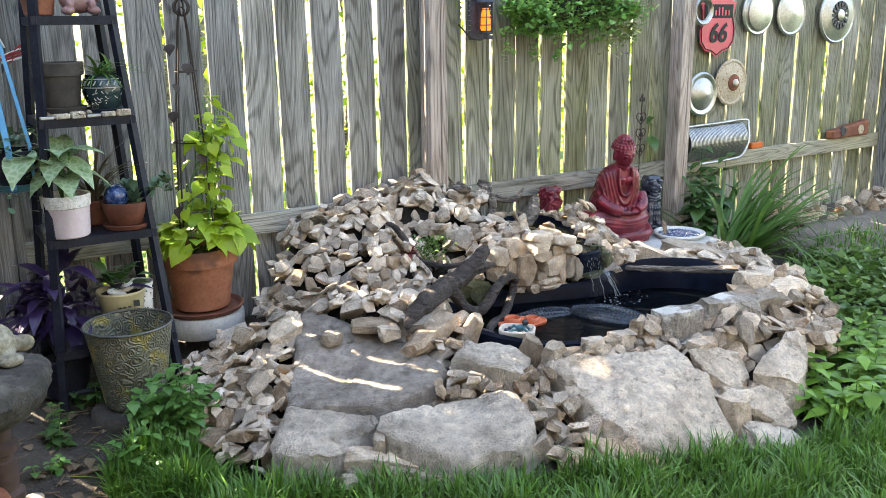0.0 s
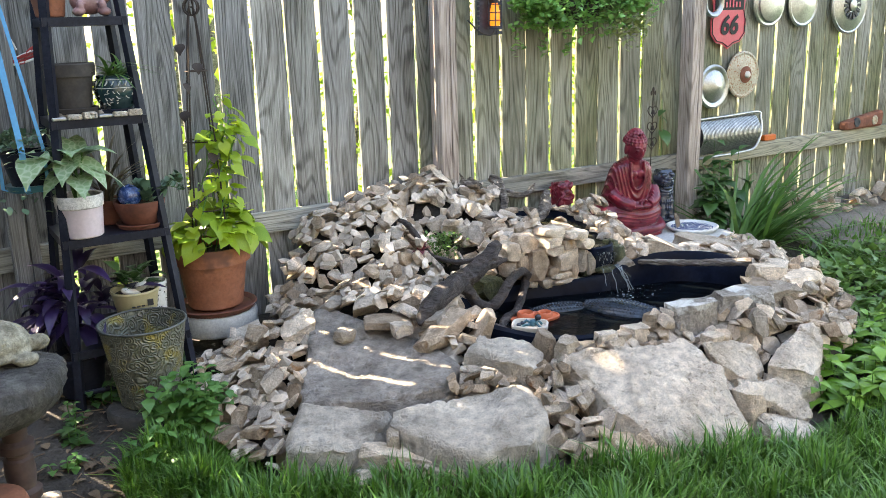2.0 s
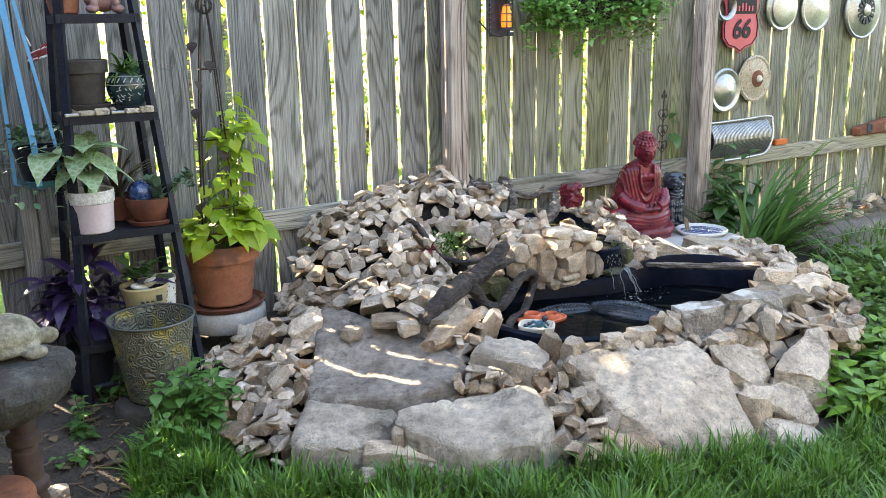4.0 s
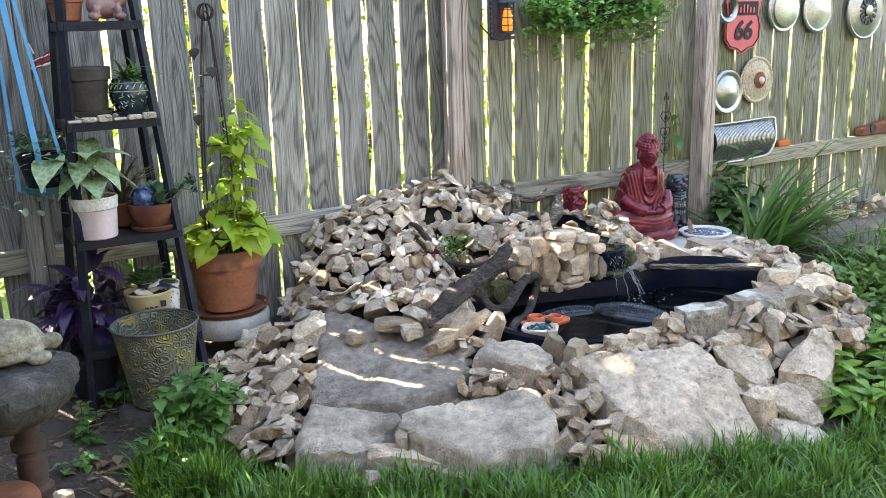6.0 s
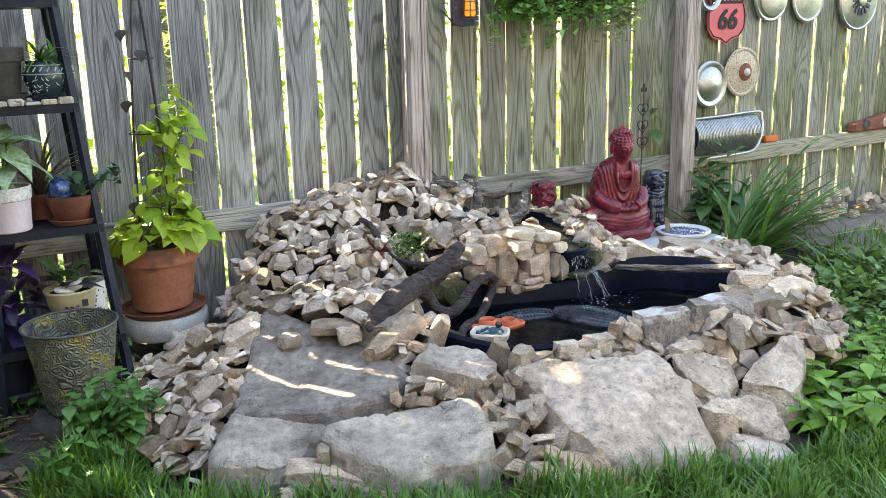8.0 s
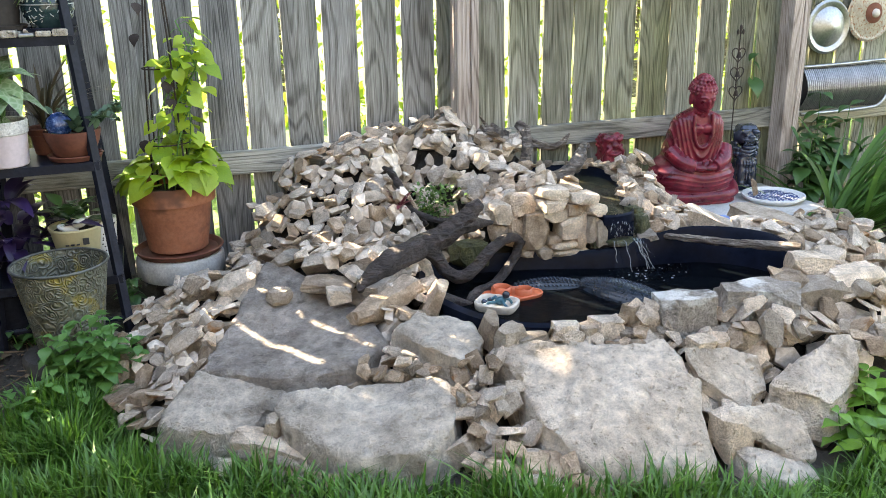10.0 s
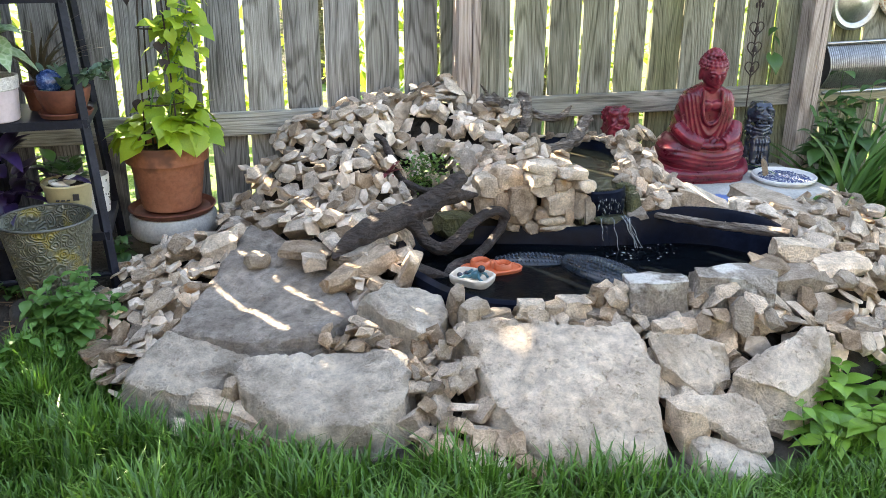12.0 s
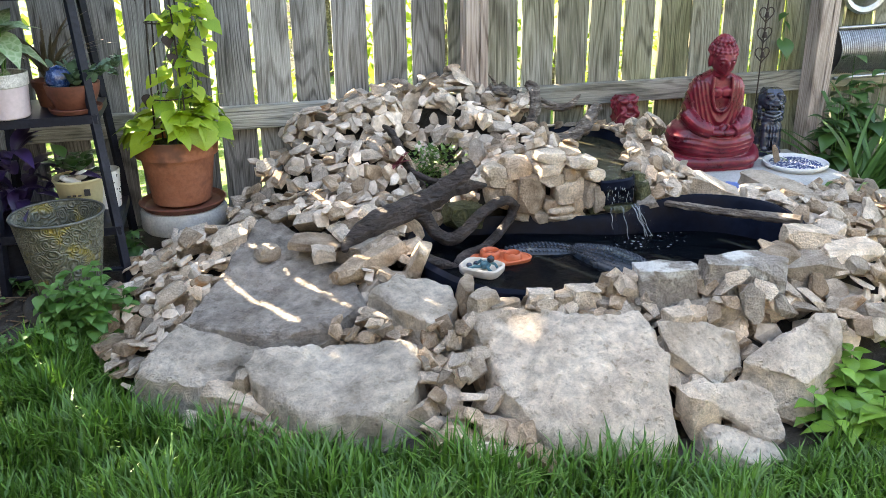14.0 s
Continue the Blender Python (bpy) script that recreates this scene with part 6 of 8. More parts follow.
SQUARE = [(0.066 * math.cos(u) * (abs(math.cos(u)) ** 4 + abs(math.sin(u)) ** 4) ** -0.25, 0.05 * math.sin(u) * (abs(math.cos(u)) ** 4 + abs(math.sin(u)) ** 4) ** -0.25) for u in [2 * math.pi * k / 36 for k in range(36)]]
frog = thing("frog_dish", (2.185, -1.085, WATER_Z + 0.008), "cream floating tray with a small teal frog figure", "pond decoration", turn=-42)
smoothed(part("tray", tray(bmesh.new(), SQUARE, 0.02, 0.008, 0.004), CREAM, frog))
bm = bmesh.new()
blob(bm, (0.012, 0, 0.02), (0.02, 0.014, 0.014), (0, -20, 0))
for s in (-1, 1):
    tube(bm, [(0.022, s * 0.01, 0.026), (0.034, s * 0.024, 0.018), (0.044, s * 0.02, 0.008)], 0.0045, 8)
    tube(bm, [(0.0, s * 0.012, 0.016), (-0.014, s * 0.026, 0.02), (-0.03, s * 0.018, 0.008), (-0.038, s * 0.022, 0.007)], 0.0055, 8)
part("frog_body", bm, TEAL, frog, smooth=True)
bm = bmesh.new()
blob(bm, (0.03, 0, 0.042), (0.012, 0.012, 0.012), fine=3)
part("frog_head", bm, plain("near-black glaze", (0.02, 0.024, 0.035), 0.25), frog, smooth=True)
bm = bmesh.new()
blob(bm, (-0.04, -0.008, 0.012), (0.01, 0.009, 0.009))
blob(bm, (-0.03, 0.02, 0.011), (0.008, 0.008, 0.007))
part("pebble_glaze", bm, NAVY, frog, "dark glazed pebbles in the tray", True)

# ---- driftwood ----
def branch(bm, pts, radii, seed, n=7, knots=0.3, ridge=1.0):
    c = spline(pts, n)
    rr = []
    m = len(radii) - 1
    for k in range(len(c)):
        t = k / (len(c) - 1) * m
        i = min(int(t), m - 1)
        r = radii[i] + (radii[i + 1] - radii[i]) * (t - i)
        rr.append(r * (1 + knots * noise.noise((k * 0.62, seed, 0))))
    c = [p + Vector((noise.noise((k * 0.3, seed, 5)), noise.noise((k * 0.3, seed, 9)), 0)) * 0.006 for k, p in enumerate(c)]
    first = len(bm.verts)
    tube(bm, c, rr, 16)
    bm.verts.ensure_lookup_table()
    # ridges and hollows along the grain
    for j, v in enumerate(bm.verts[first:]):
        a = (j % 16) * 0.393
        axis = c[min(j // 16, len(c) - 1)]
        d = v.co - axis
        v.co = axis + d * (1 + ridge * 0.16 * noise.noise((2.2 * math.cos(a) + seed, 2.2 * math.sin(a), (j // 16) * 0.16)) + ridge * 0.06 * math.sin(5 * a + (j // 16) * 0.25 + seed))
    return bm


def grown(ob, voxel, rounds=3):
    """Melts limbs that meet into one piece of wood."""
    re = ob.modifiers.new("merge", "REMESH")
    re.mode, re.voxel_size, re.use_smooth_shade = "VOXEL", voxel, True
    sm = ob.modifiers.new("soften", "SMOOTH")
    sm.factor, sm.iterations = 0.5, rounds
    return ob


drift = thing("driftwood", (0, 0, 0), "dark wet branching driftwood lying over the pond edge", "driftwood")
bm = branch(bmesh.new(), [(1.765, -0.985, 0.315), (1.81, -0.965, 0.345), (1.883, -0.93, 0.372), (1.998, -0.866, 0.388), (2.087, -0.845, 0.41), (2.157, -0.835, 0.448)], [0.01, 0.028, 0.04, 0.041, 0.037, 0.034], 1, 8, 0.15)
branch(bm, [(2.13, -0.838, 0.435), (2.18, -0.832, 0.465), (2.215, -0.822, 0.492), (2.235, -0.812, 0.50)], [0.032, 0.029, 0.025, 0.018], 2, 7, 0.25)
branch(bm, [(2.14, -0.838, 0.435), (2.20, -0.825, 0.436), (2.25, -0.808, 0.428), (2.29, -0.80, 0.423)], [0.034, 0.027, 0.015, 0.005], 3, 7, 0.2)
branch(bm, [(2.02, -0.862, 0.39), (2.057, -0.87, 0.355), (2.085, -0.878, 0.308), (2.135, -0.888, 0.276), (2.191, -0.884, 0.302), (2.258, -0.857, 0.348), (2.337, -0.822, 0.37), (2.39, -0.80, 0.345)],
       [0.032, 0.024, 0.022, 0.022, 0.021, 0.019, 0.017, 0.015], 4, 7, 0.15)
smoothed(grown(part("trunk", bm, DRIFT, drift, "thick dark trunk that forks at its tip and sends down a bent root"), 0.0045), 60)
bm = branch(bmesh.new(), [(2.39, -0.80, 0.35), (2.375, -0.805, 0.31), (2.319, -0.853, 0.27), (2.237, -0.925, 0.246), (2.166, -0.953, 0.236), (2.13, -0.99, 0.222)], [0.017, 0.017, 0.015, 0.016, 0.019, 0.014], 5, 7, 0.15)
smoothed(part("root", bm, DRIFT, drift), 60)
bm = branch(bmesh.new(), [(1.93, -1.04, 0.275), (1.996, -1.02, 0.278), (2.06, -1.015, 0.25), (2.127, -1.009, 0.22)], [0.016, 0.02, 0.019, 0.014], 6, 7, 0.15)
smoothed(part("root", bm, DRIFT, drift), 60)
bm = branch(bmesh.new(), [(2.015, -0.415, 0.56), (2.035, -0.45, 0.54), (2.06, -0.5, 0.48), (2.08, -0.55, 0.42), (2.12, -0.58, 0.37)], [0.007, 0.013, 0.015, 0.014, 0.01], 7)
branch(bm, [(2.08, -0.56, 0.42), (2.16, -0.64, 0.40), (2.24, -0.68, 0.41)], [0.011, 0.011, 0.008], 8)
tagged(new("dark_branch", mesh_of("dark_branch", bm, DRIFT, True)), "thin dark branch running down into the rock hollow", "driftwood")
grey = thing("grey_driftwood", (0, 0, 0), "twisted grey driftwood root over the upper basin", "driftwood")
bm = bmesh.new()
for pts, rr, sd in (([(2.47, -0.335, 0.495), (2.55, -0.37, 0.475), (2.65, -0.40, 0.458), (2.75, -0.40, 0.46), (2.84, -0.34, 0.485), (2.905, -0.26, 0.525), (2.95, -0.23, 0.53)], [0.018, 0.023, 0.02, 0.023, 0.027, 0.023, 0.008], 1),
                    ([(2.655, -0.15, 0.628), (2.675, -0.191, 0.61), (2.65, -0.27, 0.55), (2.6, -0.34, 0.495), (2.575, -0.38, 0.47)], [0.014, 0.024, 0.021, 0.018, 0.014], 2),
                    ([(2.66, -0.18, 0.585), (2.74, -0.24, 0.545), (2.80, -0.26, 0.55), (2.85, -0.25, 0.59)], [0.015, 0.017, 0.014, 0.005], 3),
                    ([(2.56, -0.10, 0.6), (2.50, -0.10, 0.68)], [0.009, 0.002], 4)):
    branch(bm, pts, rr, sd + 20, 7, 0.5, 2.6)
smoothed(grown(part("root", bm, DRIFT_GREY, grey), 0.003, 1))
bm = branch(bmesh.new(), [(2.44, -0.13, 0.54), (2.5, -0.14, 0.58), (2.56, -0.14, 0.585), (2.63, -0.1, 0.57)], [0.016, 0.036, 0.042, 0.018], 41, 7, 0.5, 1.8)
smoothed(part("stump", bm, DRIFT_GREY, grey))
log = thing("pond_log", (0, 0, 0), "long grey weathered log lying across the back of the pond", "log")
smoothed(part("trunk", branch(bmesh.new(), [(2.855, -0.84, 0.328), (2.94, -0.95, 0.335), (3.03, -1.08, 0.345), (3.10, -1.17, 0.355), (3.18, -1.27, 0.365)], [0.008, 0.012, 0.014, 0.016, 0.018], 31, 8, 0.25), DRIFT_GREY, log))


# ---- plant shelf: tall black A-frame with four shelves ----
shelf = thing("plant_shelf", (0, 0, 0), "tall black iron A-frame plant shelf against the fence", "plant shelf")


def leg_at(side, front, z):
    """Where a leg of the A-frame stands at a height."""
    t = (1.62 - z) / 1.5
    x = (0.775 - 0.085 * t) if side < 0 else (0.985 + 0.095 * t)
    y = (-0.40 - 0.14 * t) if front else (-0.22 + 0.06 * t)
    return Vector((x, y, z))


for side in (-1, 1):
    for front in (True, False):
        bm = bmesh.new()
        a, b = leg_at(side, front, 0.10), leg_at(side, front, 1.72)
        m4 = Matrix.Translation((a + b) / 2) @ (b - a).to_track_quat("Z", "Y").to_matrix().to_4x4() @ Matrix.Diagonal((0.026, 0.022, (b - a).length, 1))
        bmesh.ops.create_cube(bm, size=1, matrix=m4)
        part("leg", bm, IRON, shelf)
SHELF_Z = (1.40, 1.075, 0.685, 0.31)
for z in SHELF_Z:
    p = [leg_at(-1, True, z), leg_at(1, True, z), leg_at(1, False, z), leg_at(-1, False, z)]
    bm = bmesh.new()
    vs = [[bm.verts.new(q + Vector((dx, dy, dz))) for q, dx, dy in zip(p, (-0.012, 0.012, 0.012, -0.012), (-0.016, -0.016, 0.012, 0.012))] for dz in (-0.028, 0.0)]
    for j in range(4):
        bm.faces.new((vs[0][j], vs[0][(j + 1) % 4], vs[1][(j + 1) % 4], vs[1][j]))
    bm.faces.new(vs[1])
    bm.faces.new(vs[0][::-1])
    part("shelf_board", bm, IRON, shelf)
for z in (0.16,):
    bm = bmesh.new()
    tube(bm, [leg_at(-1, True, z), leg_at(1, True, z)], 0.009, 6)
    part("crossbar", bm, IRON, shelf)


def pot(name, place, label, profile, material, saucer=None, soil=None, saucer_mat=None, steps=36, turn=0):
    ob = thing(name, place, label, "plant pot", "potted plants", turn=turn)
    smoothed(part("pot", lathe(bmesh.new(), profile, steps), material, ob), 35)
    if saucer:
        r, h = saucer
        bm = lathe(bmesh.new(), [(0, -h + 0.002), (r * 0.85, -h), (r * 0.9, -h), (r, 0.002), (r * 0.96, 0.004), (r * 0.86, -h + 0.008), (0, -h + 0.008)], steps)
        smoothed(part("saucer", bm, saucer_mat or material, ob), 35)
    if soil:
        bm = lathe(bmesh.new(), [(0, soil[1] + 0.006), (soil[0] * 0.6, soil[1] + 0.003), (soil[0], soil[1])], 20)
        part("soil", bm, SOIL, ob, "dark potting soil")
    return ob


def body_of(ob):
    """The clay or glazed wall of a pot."""
    return next(c for c in ob.children if c.name.startswith("pot"))


def classic(r0, r1, h, lip, t=0.009):
    """A flowerpot with a collar: foot radius, top radius, height, collar height."""
    rc = r0 + (r1 - r0) * (h - lip) / h
    return [(0, 0.0), (r0 - 0.004, 0.0), (r0, 0.004), (rc * 0.97, h - lip), (r1, h - lip + 0.002), (r1 + 0.003, h - 0.004), (r1, h), (r1 - t, h - 0.002), (r0 - t, 0.02), (0, 0.02)]


HEART_LIME = leaf_mesh("leaf", VINE, HEART, 0.1, 0.18, 0.24, 0.02)
OVAL_MINT = leaf_mesh("leaf", MINT, OVAL, 0.2, 0.3)
OVAL_DARK = leaf_mesh("leaf", BROAD, OVAL, 0.2, 0.3)
HEART_PALE = leaf_mesh("leaf", ARROW, (0.14, 0.28, 0.36, 0.37, 0.33, 0.25, 0.16, 0.07, 0.0), 0.25, 0.25, 0.3, 0.012)
SPEAR_PURPLE = leaf_mesh("leaf", PURPLE, (0.06, 0.13, 0.17, 0.17, 0.14, 0.08, 0.0), 0.35, 0.35)
SPEAR_GREEN = leaf_mesh("leaf", LILY, (0.018, 0.034, 0.038, 0.034, 0.026, 0.014, 0.0), 0.3, 0.75)
SUCC_LEAF = leaf_mesh("leaf", SUCC, (0.0, 0.2, 0.28, 0.32, 0.3, 0.2, 0.0), 0.1, 0.05)

# pots on the shelf
GREY_POT = surface("weathered brown-grey clay", [(0.022, 0.019, 0.018), (0.042, 0.036, 0.033), (0.07, 0.06, 0.054)], 0.85, scale=9, fine=60, bump=0.25, depth=0.002)
a = pot("grey_flowerpot", (0.84, -0.36, 1.09), "empty dark grey-brown clay flowerpot in a saucer", classic(0.058, 0.079, 0.148, 0.045), GREY_POT, (0.08, 0.016), (0.07, 0.11))
a.location = (0.822, -0.37, 1.106)
GLAZE = surface("dark teal carved glaze", [(0.01, 0.03, 0.035), (0.018, 0.045, 0.052), (0.03, 0.06, 0.066)], 0.25, scale=20, fine=60, bump=0.2, coat=0.4, depth=0.002)
a = pot("carved_bowl_pot", (0.965, -0.38, 1.095), "round dark teal pot with pale carved bands and a spider plant",
        [(0, 0), (0.045, 0), (0.05, 0.006), (0.068, 0.035), (0.073, 0.06), (0.068, 0.085), (0.06, 0.1), (0.063, 0.108), (0.056, 0.108), (0.052, 0.09), (0, 0.09)], GLAZE, (0.075, 0.014),
        (0.05, 0.092), IRON)
a.scale = (1.06, 1.06, 1.06)
wall = body_of(a)
PALE_CARVE = plain("pale carved clay", (0.42, 0.43, 0.4), 0.6)
rng = random.Random(5)
for k in range(22):
    u = 2 * math.pi * k / 22
    bm = tube(bmesh.new(), [(0.0722 * math.cos(u), 0.0722 * math.sin(u), 0.077), (0.0695 * math.cos(u + 0.12), 0.0695 * math.sin(u + 0.12), 0.09)], 0.0022, 5)
    part("carved_mark", bm, PALE_CARVE, wall)
for z, r in ((0.069, 0.0735), (0.095, 0.0645)):
    bm = tube(bmesh.new(), [(r * math.cos(2 * math.pi * j / 40), r * math.sin(2 * math.pi * j / 40), z) for j in range(41)], 0.0016, 5)
    part("carved_band", bm, PALE_CARVE, wall)
for k in range(70):
    u, z = rng.uniform(0, 6.28), rng.uniform(0.016, 0.06)
    r = 0.056 + 0.0185 * math.sin(min(1.5, (z - 0.01) / 0.055 * 1.45))
    du = rng.uniform(0.06, 0.16)
    dz = rng.choice((-0.012, 0.012, 0.004))
    bm = tube(bmesh.new(), [(r * math.cos(u + du * t) * 1.0, r * math.sin(u + du * t), z + dz * t * (1 if t < 0.6 else 0.7)) for t in (0, 0.5, 1)], 0.0017, 4)
    part("carved_mark", bm, PALE_CARVE, wall)
for k in range(48):
    put_leaf(SPEAR_GREEN, a, (0.02 * math.cos(k * 2.4), 0.02 * math.sin(k * 2.4), 0.095), k * 137.5, rng.uniform(20, 62), rng.uniform(0.08, 0.15))
WHITE_PINK = plain("pale pinkish white glaze", (0.58, 0.49, 0.52), 0.45)
WHITE_EMB = surface("white embossed collar", [(0.42, 0.4, 0.38), (0.58, 0.56, 0.53), (0.68, 0.66, 0.63)], 0.6, scale=60, fine=120, bump=0.8, depth=0.004)
a = pot("white_flowerpot", (0.785, -0.45, 0.687), "pinkish white pot with an embossed collar and a pale arrowhead plant",
        [(0, 0), (0.062, 0), (0.066, 0.004), (0.073, 0.1), (0.0735, 0.102), (0.066, 0.105), (0.06, 0.02), (0, 0.02)], WHITE_PINK, None, (0.066, 0.12))
smoothed(part("collar", lathe(bmesh.new(), [(0.0738, 0.1), (0.077, 0.103), (0.079, 0.14), (0.077, 0.143), (0.069, 0.14), (0.067, 0.105)], 36), WHITE_EMB, body_of(a), "white embossed collar"))
for k, (hd, pt, sz, up) in enumerate(((95, -10, 0.12, 0.24), (60, 20, 0.11, 0.27), (120, -25, 0.13, 0.22), (150, -30, 0.12, 0.26), (180, -20, 0.12, 0.20), (-100, -20, 0.14, 0.22), (-70, 10, 0.12, 0.26),
                                      (-140, -35, 0.13, 0.25), (170, 10, 0.12, 0.28), (-20, 40, 0.11, 0.27), (30, 40, 0.11, 0.28), (200, -60, 0.065, 0.14), (-120, 5, 0.12, 0.28))):
    c, s = math.cos(radians(hd + 90)), math.sin(radians(hd + 90))
    put_leaf(HEART_PALE, a, (0.025 * c, 0.025 * s, up), hd, pt, sz)
    part("stem", tube(bmesh.new(), [(0.01 * c, 0.01 * s, 0.12), (0.03 * c, 0.03 * s, up)], 0.003, 5), MINT, a)
a = pot("terracotta_bowl", (0.985, -0.42, 0.70), "low terracotta bowl with small trailing succulents and a blue globe",
        [(0, 0), (0.058, 0), (0.062, 0.005), (0.080, 0.045), (0.085, 0.066), (0.087, 0.08), (0.079, 0.08), (0.073, 0.055), (0, 0.055)], TERRA_DARK, (0.086, 0.013), (0.072, 0.06))
bm = bmesh.new()
blob(bm, (-0.035, -0.02, 0.1), (0.042, 0.042, 0.042), fine=3)
part("glass_globe", bm, surface("mottled blue glass", [(0.004, 0.012, 0.05), (0.018, 0.05, 0.16), (0.16, 0.24, 0.40)], 0.12, scale=45, fine=90, bump=0.05, coat=0.4), a, "mottled dark blue glass globe", True)
for k in range(130):
    u, r = rng.uniform(0, 6.28), rng.uniform(0, 0.075)
    put_leaf(SUCC_LEAF, a, (r * math.cos(u) + 0.02, r * math.sin(u), 0.07 + rng.uniform(0, 0.06)), math.degrees(u) - 90 + rng.uniform(-40, 40), rng.uniform(0, 70), rng.uniform(0.025, 0.045))
for j in range(3):
    pts = spline([(0.04, 0, 0.08), (0.09 + 0.02 * j, -0.02 + 0.03 * j, 0.12), (0.15, -0.03 + 0.03 * j, 0.1 + 0.025 * j)], 5)
    part("stem", tube(bmesh.new(), pts, 0.002, 5), BROAD, a)
    for p in pts[2:]:
        for k in range(3):
            put_leaf(SUCC_LEAF, a, p, rng.uniform(0, 360), rng.uniform(0, 60), rng.uniform(0.02, 0.035))
a = pot("small_clay_pot", (0.9, -0.3, 0.687), "small dark clay pot with thin reddish grassy leaves", classic(0.045, 0.06, 0.09, 0.025), TERRA_DARK, None, (0.05, 0.075))
REED = leafy("reddish thin leaves", (0.05, 0.045, 0.03), (0.12, 0.09, 0.05), 0.2)
SPEAR_REED = leaf_mesh("leaf", REED, STRAP, 0.2, 0.5)
for k in range(34):
    put_leaf(SPEAR_REED, a, (0.01 * math.cos(k), 0.01 * math.sin(k), 0.07), k * 137.5, rng.uniform(35, 80), rng.uniform(0.18, 0.3))
a = pot("small_terracotta_pot", (0.79, -0.35, 1.402), "small terracotta pot with a succulent on the top shelf", classic(0.045, 0.058, 0.08, 0.022), TERRA, None, (0.05, 0.065))
for k in range(24):
    put_leaf(SUCC_LEAF, a, (0, 0, 0.07), k * 137.5, rng.uniform(10, 70), rng.uniform(0.04, 0.07))
PINK = surface("pink stone figure", [(0.2, 0.10, 0.10), (0.3, 0.17, 0.17), (0.42, 0.28, 0.27)], 0.45, scale=18, fine=60, bump=0.2, depth=0.002)
bm = bmesh.new()
blob(bm, (0, 0, 0.05), (0.06, 0.04, 0.045), fine=3)
blob(bm, (0.045, -0.015, 0.07), (0.03, 0.03, 0.03), fine=2)
for s in (-1, 1):
    blob(bm, (0.055, -0.02 + s * 0.018, 0.1), (0.008, 0.008, 0.016), fine=2)
    blob(bm, (0.04 * s, -0.035, 0.015), (0.022, 0.024, 0.015), fine=2)
    blob(bm, (0.035 * s, -0.045, 0.035), (0.013, 0.013, 0.018), fine=2)
carved("pig_figure", bm, PINK, 0.004, pose(0.91, -0.37, 1.402), "mottled pink stone animal figure on the top shelf", "figurine")
tray = thing("stone_chip_row", (0, 0, 0), "row of flat pale stone chips under the shelf pots", "stone chips")
for j in range(6):
    for i in range(2):
        q = Vector((0.735 + 0.048 * j + 0.01 * i, -0.445 + 0.05 * i, 1.0785))
        part("chip", box(bmesh.new(), q.x, q.x + 0.044, q.y - 0.03, q.y + 0.02, q.z - 0.003, q.z + 0.008 + 0.005 * ((i * 2 + j) % 3), 0.003), SLAB_PALE if (i + j) % 3 else CHROME, tray)
YEL = plain("cream yellow glaze", (0.52, 0.46, 0.27), 0.5)
a = pot("yellow_bowl_pot", (0.945, -0.36, 0.325), "cream-yellow pot with a dark label mark and green seedlings",
        [(0, 0), (0.058, 0), (0.06, 0.004), (0.076, 0.1), (0.082, 0.112), (0.08, 0.118), (0.073, 0.115), (0.066, 0.09), (0, 0.09)], YEL, None, (0.07, 0.1))
a.scale = (1.06, 1.06, 1.06)
bm = bmesh.new()
box(bm, 0.022, 0.04, -0.079, -0.072, 0.07, 0.09)
bmesh.ops.rotate(bm, verts=bm.verts, cent=(0, 0, 0), matrix=Matrix.Rotation(0.0, 3, "Z"))
part("mark", bm, CHROME_DARK, body_of(a), "small dark square mark")
bm = bmesh.new()
for k in range(3):
    box(bm, -0.03 + 0.016 * k, -0.02 + 0.016 * k, -0.079, -0.07, 0.07, 0.073)
part("writing_bar", bm, CHROME_DARK, body_of(a))
bm = bmesh.new()
blob(bm, (-0.02, -0.03, 0.115), (0.035, 0.022, 0.014), (0, 20, 10), 2)
blob(bm, (0.015, -0.03, 0.128), (0.025, 0.018, 0.016), (0, -20, 0), 2)
part("white_shell", bm, WHITE, a, "white shell on the soil", True)
for k in range(30):
    u = k * 2.4
    r = rng.uniform(0, 0.06)
    put_leaf(OVAL_DARK, a, (r * math.cos(u), r * math.sin(u), 0.12 + rng.uniform(0, 0.07)), math.degrees(u) - 90, rng.uniform(0, 60), rng.uniform(0.04, 0.075))
a = pot("speckled_pot", (1.02, -0.29, 0.312), "tall white pot with black spots", [(0, 0), (0.045, 0), (0.055, 0.135), (0.05, 0.135), (0.042, 0.02), (0, 0.02)], WHITE, None, (0.045, 0.115))
wall = body_of(a)
for k in range(60):
    u, z = rng.uniform(0, 6.28), rng.uniform(0.015, 0.125)
    r = 0.045 + 0.01 * z / 0.135
    bm = bmesh.new()
    blob(bm, (r * math.cos(u), r * math.sin(u), z), (0.003, 0.003, 0.003), fine=1)
    part("spot", bm, CHROME_DARK, wall)
# purple plant on the ground behind the bucket
a = pot("purple_plant", (0.72, -0.42, 0.12), "dark purple trailing plant in a dark pot under the shelf", classic(0.07, 0.09, 0.15, 0.04), IRON, None, (0.08, 0.13))
for k in range(95):
    u, r = rng.uniform(0, 6.28), rng.uniform(0.0, 0.16)
    if math.cos(u) > 0.3 and math.sin(u) < -0.1:
        continue
    put_leaf(SPEAR_PURPLE, a, (r * math.cos(u) + 0.03, 0.05 + r * math.sin(u) * 0.6, 0.20 + rng.uniform(0.0, 0.26) * (1 - r * 2.2)), math.degrees(u) - 90 + rng.uniform(-30, 30), rng.uniform(-35, 45), rng.uniform(0.10, 0.165))

